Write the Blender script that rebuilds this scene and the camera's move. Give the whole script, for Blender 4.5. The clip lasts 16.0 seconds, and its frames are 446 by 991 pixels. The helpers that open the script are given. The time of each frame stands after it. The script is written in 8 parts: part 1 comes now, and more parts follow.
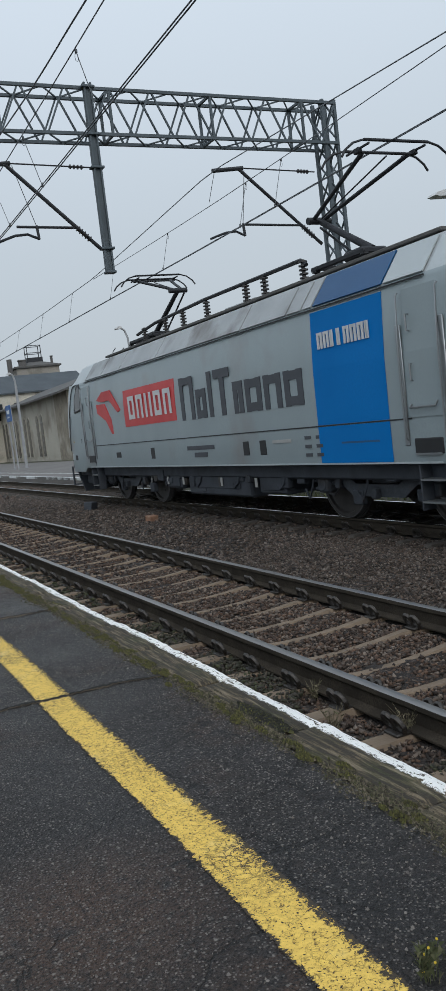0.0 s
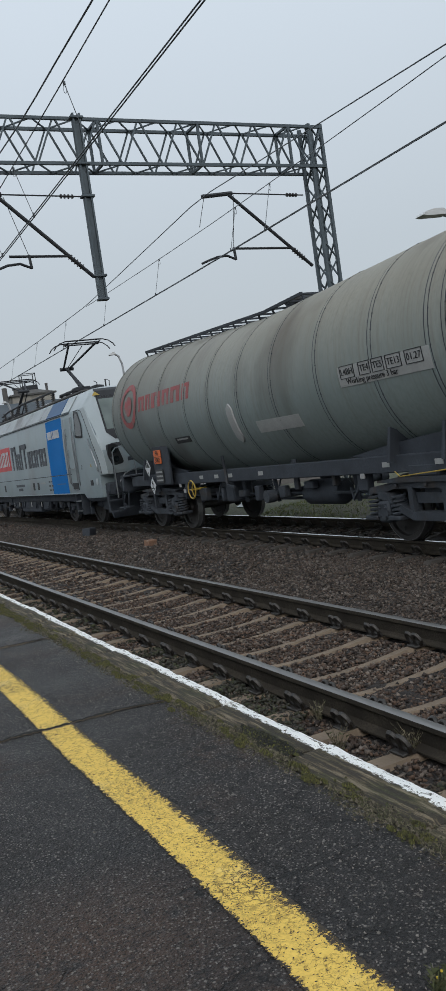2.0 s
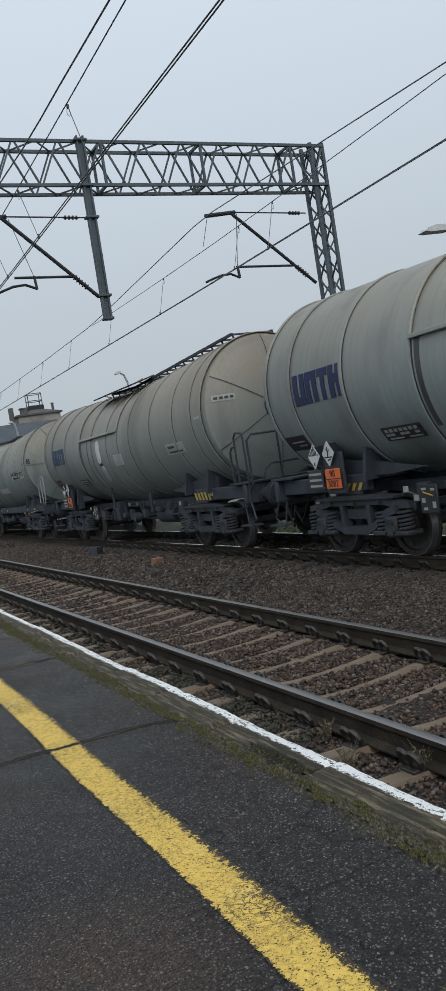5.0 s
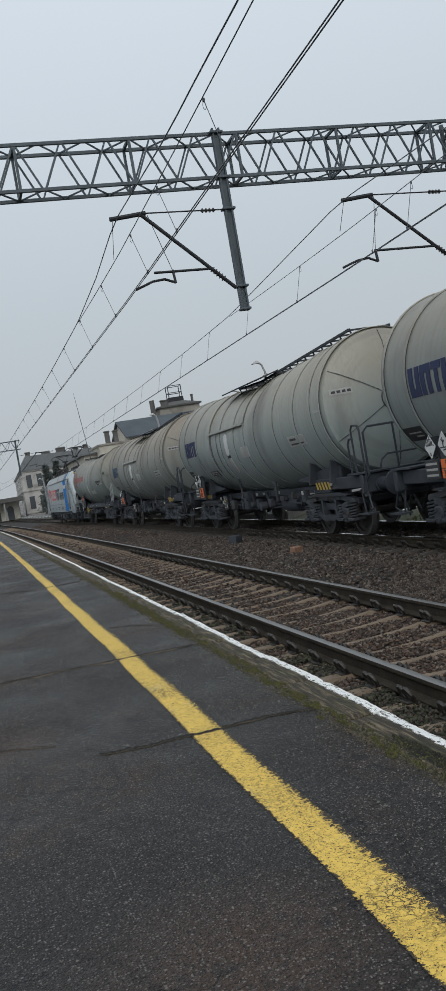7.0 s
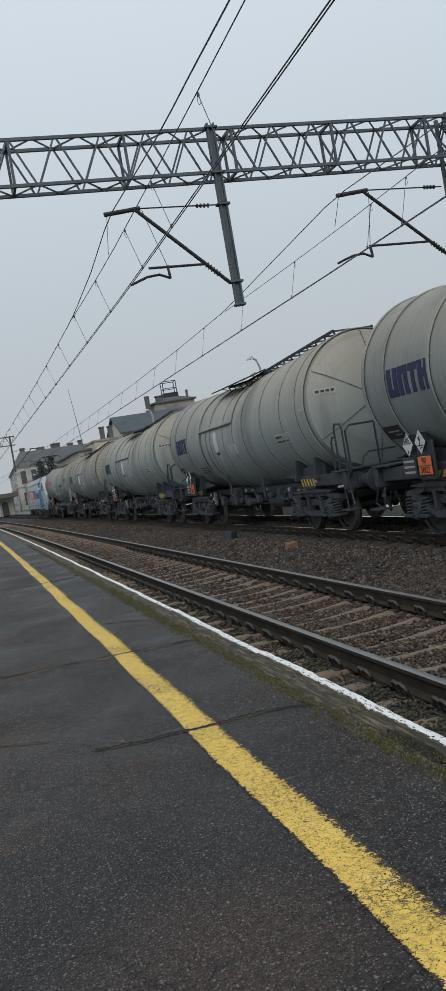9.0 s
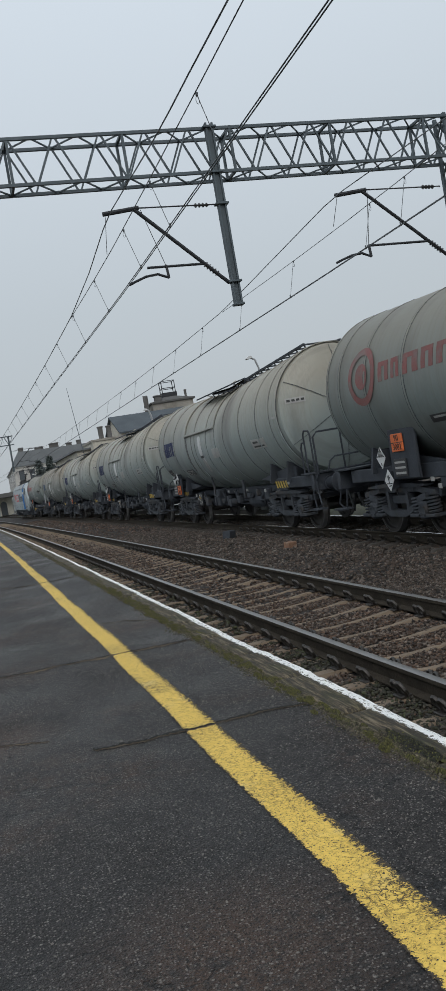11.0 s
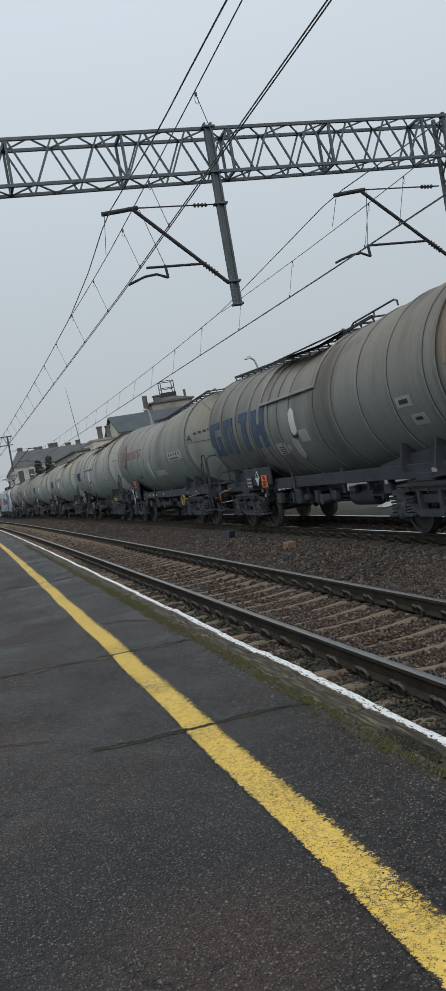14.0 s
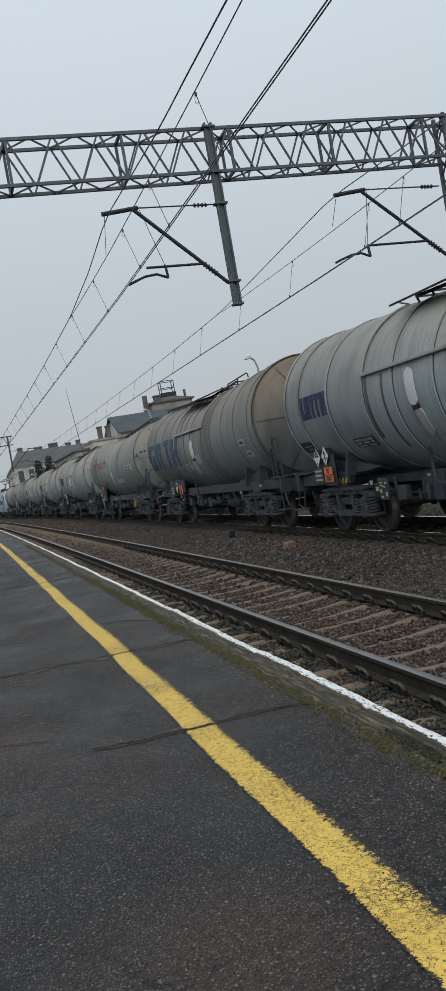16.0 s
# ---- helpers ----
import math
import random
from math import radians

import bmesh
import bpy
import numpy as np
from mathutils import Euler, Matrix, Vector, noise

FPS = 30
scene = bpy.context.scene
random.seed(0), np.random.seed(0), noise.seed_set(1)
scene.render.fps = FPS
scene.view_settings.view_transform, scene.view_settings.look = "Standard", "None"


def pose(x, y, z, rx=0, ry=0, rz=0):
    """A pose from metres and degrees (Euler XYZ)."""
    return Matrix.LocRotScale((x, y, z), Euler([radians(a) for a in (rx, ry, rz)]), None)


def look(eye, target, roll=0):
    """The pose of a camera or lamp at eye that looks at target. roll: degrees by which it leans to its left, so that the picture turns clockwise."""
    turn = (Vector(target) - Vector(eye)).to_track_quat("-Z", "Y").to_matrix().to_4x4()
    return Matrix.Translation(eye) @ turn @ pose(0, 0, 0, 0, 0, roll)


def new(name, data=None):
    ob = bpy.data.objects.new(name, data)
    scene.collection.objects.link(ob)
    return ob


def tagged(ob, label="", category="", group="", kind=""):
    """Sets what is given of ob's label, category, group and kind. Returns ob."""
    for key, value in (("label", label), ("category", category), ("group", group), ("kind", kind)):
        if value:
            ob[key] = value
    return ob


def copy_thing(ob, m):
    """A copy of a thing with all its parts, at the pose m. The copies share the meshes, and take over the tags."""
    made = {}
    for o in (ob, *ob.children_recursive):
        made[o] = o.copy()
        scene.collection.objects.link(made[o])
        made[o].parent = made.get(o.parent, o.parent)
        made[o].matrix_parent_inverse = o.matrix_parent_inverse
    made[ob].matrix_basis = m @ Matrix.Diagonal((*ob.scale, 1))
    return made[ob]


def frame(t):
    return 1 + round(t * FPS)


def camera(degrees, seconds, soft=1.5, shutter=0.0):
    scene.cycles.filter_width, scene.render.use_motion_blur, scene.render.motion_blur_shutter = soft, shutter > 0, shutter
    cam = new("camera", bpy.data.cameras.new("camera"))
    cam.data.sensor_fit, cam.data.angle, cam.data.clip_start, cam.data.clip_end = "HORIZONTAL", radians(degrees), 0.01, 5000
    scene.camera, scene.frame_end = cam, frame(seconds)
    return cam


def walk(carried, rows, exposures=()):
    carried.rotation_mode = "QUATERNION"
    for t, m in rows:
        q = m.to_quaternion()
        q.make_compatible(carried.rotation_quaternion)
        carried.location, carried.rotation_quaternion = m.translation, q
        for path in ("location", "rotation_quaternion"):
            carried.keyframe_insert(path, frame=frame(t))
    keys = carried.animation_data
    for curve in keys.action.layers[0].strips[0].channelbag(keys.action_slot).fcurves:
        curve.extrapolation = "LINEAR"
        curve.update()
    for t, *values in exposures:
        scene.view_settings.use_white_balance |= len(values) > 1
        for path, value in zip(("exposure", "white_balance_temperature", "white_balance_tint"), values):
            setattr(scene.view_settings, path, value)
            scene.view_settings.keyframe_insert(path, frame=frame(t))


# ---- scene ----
# ---- camera ----
EYE = (0.0, 0.0, 1.722)
cam = camera(29.03, 16.0, soft=0.5)
TURNS = [  # seconds, yaw, pitch, roll
    (0.0, -25.77, -4.90, 6.77), (0.5, -25.80, -4.12, 7.83), (1.0, -25.88, -3.69, 7.99), (1.5, -25.91, -3.58, 8.27),
    (2.0, -26.03, -3.44, 8.30), (2.5, -26.12, -3.18, 8.47), (3.0, -26.15, -2.87, 8.78), (3.2, -26.17, -2.78, 8.82),
    (4.2, -26.20, -2.50, 8.90), (4.9, -25.95, -2.30, 8.95), (5.1, -25.00, -2.18, 9.00), (5.3, -23.09, -2.02, 9.05),
    (5.5, -20.25, -1.56, 9.28), (6.0, -17.79, -1.31, 9.47), (6.5, -16.38, -1.35, 9.67), (7.0, -16.34, -1.47, 9.77),
    (7.5, -16.34, -1.53, 9.77), (8.0, -16.39, -1.66, 9.80), (8.5, -16.60, -1.76, 9.78), (9.0, -16.68, -1.81, 9.81),
    (11.5, -16.78, -1.85, 9.82), (12.5, -16.80, -1.85, 9.84), (14.0, -16.82, -1.86, 9.87), (16.0, -16.82, -1.86, 9.87)]
walk(cam, [(t, pose(*EYE, 90 + p, r, y)) for t, y, p, r in TURNS], exposures=[
    (0.0, 0.10, 6320, 10), (0.6, 0.05, 6320, 10), (2.5, 0.05, 6420, 10), (5.5, 0.05, 6350, 10), (6.0, 0.04, 6380, 10), (7.0, 0.01, 6500, 10), (16.0, 0.01, 6500, 10)])

# ---- light: a low, even overcast ----
world = bpy.data.worlds.new("overcast")
scene.world = world
world.use_nodes = True
wn = world.node_tree
wn.nodes.clear()
w_out = wn.nodes.new("ShaderNodeOutputWorld")
w_bg = wn.nodes.new("ShaderNodeBackground")
w_sky = wn.nodes.new("ShaderNodeTexSky")
w_sky.sky_type, w_sky.sun_disc = "NISHITA", False
w_sky.sun_elevation, w_sky.sun_rotation = radians(36), radians(-163)
w_sky.dust_density, w_sky.air_density, w_sky.ozone_density = 6.0, 1.0, 1.0
w_geo = wn.nodes.new("ShaderNodeTexCoord")
w_sep = wn.nodes.new("ShaderNodeSeparateXYZ")
w_ramp = wn.nodes.new("ShaderNodeValToRGB")
w_ramp.color_ramp.elements[0].position, w_ramp.color_ramp.elements[0].color = 0.0, (0.485, 0.53, 0.56, 1)
w_ramp.color_ramp.elements[1].position, w_ramp.color_ramp.elements[1].color = 0.62, (0.77, 0.86, 0.95, 1)
w_mid = w_ramp.color_ramp.elements.new(0.2)
w_mid.color = (0.55, 0.61, 0.655, 1)
w_scale = wn.nodes.new("ShaderNodeVectorMath")
w_scale.operation = "SCALE"
w_scale.inputs["Scale"].default_value = 0.08
w_mix = wn.nodes.new("ShaderNodeMix")
w_mix.data_type = "RGBA"
w_mix.inputs["Factor"].default_value = 0.9
wn.links.new(w_geo.outputs["Generated"], w_sep.inputs[0])
wn.links.new(w_sep.outputs["Z"], w_ramp.inputs[0])
wn.links.new(w_sky.outputs[0], w_scale.inputs[0])
wn.links.new(w_scale.outputs[0], w_mix.inputs[6])
wn.links.new(w_ramp.outputs[0], w_mix.inputs[7])
wn.links.new(w_mix.outputs[2], w_bg.inputs[0])
w_bg.inputs[1].default_value = 1.0
wn.links.new(w_bg.outputs[0], w_out.inputs[0])
sun = new("sun", bpy.data.lights.new("sun", "SUN"))
sun.data.energy, sun.data.angle, sun.data.color = 0.9, radians(40), (1.0, 0.98, 0.95)
sun.matrix_world = look((-8, -26, 20), (0, 0, 0))


# ---- materials ----
def surf(name, c1, c2, scale=8.0, rough=0.7, bump=0.0, metal=0.0, fine=60.0, fine_amt=0.25, rough_var=0.1, stretch=(1, 1, 1), spec=0.5, bump_dist=0.01,
         stain=None, stain_amt=0.0, stain_scale=1.5):
    """Two tones mixed by broad noise, then finer grain, an optional stain, roughness that varies and a fine relief."""
    m = bpy.data.materials.new(name)
    m.use_nodes = True
    nt = m.node_tree
    b = nt.nodes["Principled BSDF"]
    tc = nt.nodes.new("ShaderNodeTexCoord")
    mp = nt.nodes.new("ShaderNodeMapping")
    mp.inputs["Scale"].default_value = stretch
    nt.links.new(tc.outputs["Object"], mp.inputs[0])

    def noise_node(s, detail=4.0):
        n = nt.nodes.new("ShaderNodeTexNoise")
        n.inputs["Scale"].default_value, n.inputs["Detail"].default_value = s, detail
        nt.links.new(mp.outputs[0], n.inputs["Vector"])
        return n.outputs[0]

    def ramp(src, lo, hi):
        r = nt.nodes.new("ShaderNodeMapRange")
        r.inputs[1].default_value, r.inputs[2].default_value = lo, hi
        nt.links.new(src, r.inputs[0])
        return r.outputs[0]

    def mix(fac, a, b2, blend="MIX"):
        x = nt.nodes.new("ShaderNodeMix")
        x.data_type, x.blend_type = "RGBA", blend
        for sock, val in ((x.inputs["Factor"], fac), (x.inputs[6], a), (x.inputs[7], b2)):
            if isinstance(val, (float, int)):
                sock.default_value = val
            elif isinstance(val, tuple):
                sock.default_value = (*val, 1)
            else:
                nt.links.new(val, sock)
        return x.outputs[2]

    big, small = noise_node(scale), noise_node(fine, 3.0)
    col = mix(ramp(big, 0.35, 0.65), c1, c2)
    dark = tuple(max(0.0, c * (1 - fine_amt)) for c in c1)
    col = mix(ramp(small, 0.42, 0.68), col, dark) if fine_amt else col
    if stain:
        col = mix(ramp(noise_node(stain_scale, 6.0), 0.62 - 0.3 * stain_amt, 0.85 - 0.3 * stain_amt), col, stain)
    nt.links.new(col, b.inputs["Base Color"])
    b.inputs["Metallic"].default_value = metal
    b.inputs["Specular IOR Level"].default_value = spec
    rr = nt.nodes.new("ShaderNodeMapRange")
    rr.inputs[3].default_value, rr.inputs[4].default_value = max(0.03, rough - rough_var), min(1.0, rough + rough_var)
    nt.links.new(big, rr.inputs[0])
    nt.links.new(rr.outputs[0], b.inputs["Roughness"])
    if bump:
        bp = nt.nodes.new("ShaderNodeBump")
        bp.inputs["Strength"].default_value, bp.inputs["Distance"].default_value = bump, bump_dist
        nt.links.new(small, bp.inputs["Height"])
        nt.links.new(bp.outputs[0], b.inputs["Normal"])
    m["mix"] = 0
    return m


def flat(name, c, rough=0.5, metal=0.0):
    return surf(name, c, tuple(x * 0.82 for x in c), 3.0, rough, 0.0, metal, 45.0, 0.12)


PLAT = 0.237  # height of the platform over the rail heads


def asphalt_material():
    """Old damp asphalt: fine pale grains, brown dirt, hair cracks and patches that stay damp."""
    m = bpy.data.materials.new("asphalt")
    m.use_nodes = True
    nt = m.node_tree
    b = nt.nodes["Principled BSDF"]
    geo = nt.nodes.new("ShaderNodeNewGeometry")
    pos = geo.outputs["Position"]

    def tex(scale, detail=3.0, rough=0.55, vec=None):
        n = nt.nodes.new("ShaderNodeTexNoise")
        n.inputs["Scale"].default_value, n.inputs["Detail"].default_value, n.inputs["Roughness"].default_value = scale, detail, rough
        nt.links.new(vec or pos, n.inputs["Vector"])
        return n

    def ranged(src, lo, hi, to_lo=0.0, to_hi=1.0):
        r = nt.nodes.new("ShaderNodeMapRange")
        for k, v in zip((1, 2, 3, 4), (lo, hi, to_lo, to_hi)):
            r.inputs[k].default_value = v
        nt.links.new(src, r.inputs[0])
        return r.outputs[0]

    def calc(op, p, q):
        n = nt.nodes.new("ShaderNodeMath")
        n.operation = op
        for sock, val in zip(n.inputs, (p, q)):
            if isinstance(val, float):
                sock.default_value = val
            else:
                nt.links.new(val, sock)
        return n.outputs[0]

    def blend(fac, p, q):
        x = nt.nodes.new("ShaderNodeMix")
        x.data_type = "RGBA"
        nt.links.new(fac, x.inputs["Factor"])
        for sock, val in ((x.inputs[6], p), (x.inputs[7], q)):
            if isinstance(val, tuple):
                sock.default_value = (*val, 1)
            else:
                nt.links.new(val, sock)
        return x.outputs[2]

    def grains(scale, lo, hi, size):
        v = nt.nodes.new("ShaderNodeTexVoronoi")
        v.inputs["Scale"].default_value = scale
        nt.links.new(pos, v.inputs["Vector"])
        sep = nt.nodes.new("ShaderNodeSeparateColor")
        nt.links.new(v.outputs["Color"], sep.inputs[0])
        return calc("MULTIPLY", ranged(sep.outputs[0], lo, hi), ranged(v.outputs["Distance"], size, size + 0.18, 1.0, 0.0)), v.outputs["Distance"]
    broad, mid, fine = tex(0.8, 4.0), tex(6.0, 4.0, 0.65), tex(88.0, 3.0, 0.65)
    col = blend(ranged(broad.outputs[0], 0.36, 0.64), (0.0195, 0.0172, 0.0170), (0.0310, 0.0268, 0.0248))
    col = blend(ranged(mid.outputs[0], 0.45, 0.75), col, (0.0185, 0.0170, 0.0165))
    rust = calc("MULTIPLY", ranged(tex(0.62, 5.0, 0.62).outputs[0], 0.49, 0.64), ranged(tex(9.0, 4.0, 0.7).outputs[0], 0.40, 0.60))
    for spot, reach in (((-0.15, 5.65, PLAT), 0.55), ((0.55, 2.55, PLAT), 0.65)):
        off = nt.nodes.new("ShaderNodeVectorMath")
        off.operation = "DISTANCE"
        nt.links.new(pos, off.inputs[0])
        off.inputs[1].default_value = spot
        rust = calc("MAXIMUM", rust, calc("MULTIPLY", ranged(off.outputs["Value"], 0.15, reach, 1.0, 0.0), ranged(tex(14.0, 5.0, 0.75).outputs[0], 0.32, 0.50)))
    col = blend(calc("MULTIPLY", rust, 0.9), col, (0.080, 0.044, 0.027))
    mottle = tex(34.0, 4.0, 0.75)
    col = blend(ranged(mottle.outputs[0], 0.54, 0.66, 0.0, 0.55), col, (0.098, 0.090, 0.083))
    col = blend(ranged(mottle.outputs[0], 0.34, 0.46, 0.9, 0.0), col, (0.008, 0.0075, 0.0075))
    pits = ranged(fine.outputs[0], 0.53, 0.60)
    col = blend(calc("MULTIPLY", pits, 0.92), col, (0.004, 0.004, 0.004))
    small, dist = grains(98.0, 0.56, 0.86, 0.27)
    col = blend(calc("MULTIPLY", small, 0.80), col, (0.27, 0.245, 0.22))
    big, _ = grains(56.0, 0.88, 0.96, 0.21)
    col = blend(calc("MULTIPLY", big, 0.8), col, (0.33, 0.305, 0.27))
    # hair cracks where the surface has aged
    bent = nt.nodes.new("ShaderNodeVectorMath")
    bent.operation = "MULTIPLY_ADD"
    bent.inputs[1].default_value = (0.30, 0.30, 0.0)
    nt.links.new(tex(5.0, 5.0, 0.65).outputs[1], bent.inputs[0])
    nt.links.new(pos, bent.inputs[2])
    cells = nt.nodes.new("ShaderNodeTexVoronoi")
    cells.feature = "DISTANCE_TO_EDGE"
    cells.inputs["Scale"].default_value = 2.3
    nt.links.new(bent.outputs[0], cells.inputs["Vector"])
    hair = calc("MULTIPLY", ranged(cells.outputs["Distance"], 0.008, 0.020, 1.0, 0.0), ranged(tex(1.1, 3.0).outputs[0], 0.47, 0.54))
    col = blend(calc("MULTIPLY", hair, 0.85), col, (0.005, 0.005, 0.005))
    nt.links.new(col, b.inputs["Base Color"])
    b.inputs["Specular IOR Level"].default_value = 0.42
    damp = ranged(broad.outputs[0], 0.35, 0.68, 0.42, 0.74)
    nt.links.new(calc("ADD", damp, ranged(fine.outputs[0], 0.3, 0.7, -0.08, 0.10)), b.inputs["Roughness"])
    height = calc("ADD", calc("SUBTRACT", calc("SUBTRACT", fine.outputs[0], calc("MULTIPLY", hair, 0.8)), calc("MULTIPLY", dist, 0.35)), calc("MULTIPLY", mottle.outputs[0], 1.2))
    bp = nt.nodes.new("ShaderNodeBump")
    bp.inputs["Strength"].default_value, bp.inputs["Distance"].default_value = 1.0, 0.022
    nt.links.new(height, bp.inputs["Height"])
    nt.links.new(bp.outputs[0], b.inputs["Normal"])
    return m


def kerb_material():
    """Old concrete with streaks along its length, green growth and a worn white edge line."""
    m = surf("kerb_concrete", (0.185, 0.143, 0.086), (0.070, 0.054, 0.032), 6.0, 0.9, 0.7, 0.0, 70.0, 0.7, 0.05, (2.6, 0.9, 1), bump_dist=0.012, stain=(0.042, 0.045, 0.016), stain_amt=0.60, stain_scale=2.6)
    nt = m.node_tree
    b = nt.nodes["Principled BSDF"]
    src = b.inputs["Base Color"].links[0].from_socket
    tc = nt.nodes.new("ShaderNodeTexCoord")
    geo = nt.nodes.new("ShaderNodeNewGeometry")
    fl = nt.nodes.new("ShaderNodeTexNoise")
    fl.inputs["Scale"].default_value, fl.inputs["Detail"].default_value, fl.inputs["Roughness"].default_value = 24.0, 8.0, 0.78
    along = nt.nodes.new("ShaderNodeMapping")
    along.inputs["Scale"].default_value = (1.5, 0.62, 1.0)
    nt.links.new(geo.outputs["Position"], along.inputs[0])
    nt.links.new(along.outputs[0], fl.inputs["Vector"])
    sep = nt.nodes.new("ShaderNodeSeparateXYZ")
    nt.links.new(tc.outputs["Object"], sep.inputs[0])
    wob = nt.nodes.new("ShaderNodeMath")
    wob.operation = "MULTIPLY_ADD"
    wob.inputs[1].default_value = 0.16
    nt.links.new(fl.outputs[0], wob.inputs[0])
    nt.links.new(sep.outputs[0], wob.inputs[2])
    st = nt.nodes.new("ShaderNodeMapRange")
    st.inputs[1].default_value, st.inputs[2].default_value = 0.148, 0.152
    nt.links.new(wob.outputs[0], st.inputs[0])
    gate = nt.nodes.new("ShaderNodeMapRange")
    gate.inputs[1].default_value, gate.inputs[2].default_value, gate.inputs[3].default_value, gate.inputs[4].default_value = 0.560, 0.567, 1.0, 0.0
    nt.links.new(fl.outputs[0], gate.inputs[0])
    mu = nt.nodes.new("ShaderNodeMath")
    mu.operation = "MULTIPLY"
    nt.links.new(gate.outputs[0], mu.inputs[0])
    nt.links.new(st.outputs[0], mu.inputs[1])
    mp = nt.nodes.new("ShaderNodeMapping")
    mp.inputs["Scale"].default_value = (46.0, 3.2, 20.0)
    nt.links.new(geo.outputs["Position"], mp.inputs[0])
    grain = nt.nodes.new("ShaderNodeTexNoise")
    grain.inputs["Scale"].default_value, grain.inputs["Detail"].default_value, grain.inputs["Roughness"].default_value = 1.0, 6.0, 0.7
    nt.links.new(mp.outputs[0], grain.inputs["Vector"])
    gr = nt.nodes.new("ShaderNodeMapRange")
    gr.inputs[1].default_value, gr.inputs[2].default_value, gr.inputs[4].default_value = 0.46, 0.54, 0.92
    nt.links.new(grain.outputs[0], gr.inputs[0])
    pale = nt.nodes.new("ShaderNodeMapRange")
    pale.inputs[1].default_value, pale.inputs[2].default_value, pale.inputs[3].default_value, pale.inputs[4].default_value = 0.34, 0.45, 0.7, 0.0
    nt.links.new(grain.outputs[0], pale.inputs[0])
    lt = nt.nodes.new("ShaderNodeMix")
    lt.data_type = "RGBA"
    lt.inputs[7].default_value = (0.26, 0.215, 0.15, 1)
    nt.links.new(pale.outputs[0], lt.inputs["Factor"])
    nt.links.new(src, lt.inputs[6])
    src = lt.outputs[2]
    dk = nt.nodes.new("ShaderNodeMix")
    dk.data_type = "RGBA"
    dk.inputs[7].default_value = (0.028, 0.023, 0.016, 1)
    nt.links.new(gr.outputs[0], dk.inputs["Factor"])
    nt.links.new(src, dk.inputs[6])
    src = dk.outputs[2]
    x = nt.nodes.new("ShaderNodeMix")
    x.data_type = "RGBA"
    x.inputs[7].default_value = (0.88, 0.88, 0.855, 1)
    nt.links.new(mu.outputs[0], x.inputs["Factor"])
    nt.links.new(src, x.inputs[6])
    nt.links.new(x.outputs[2], b.inputs["Base Color"])
    return m


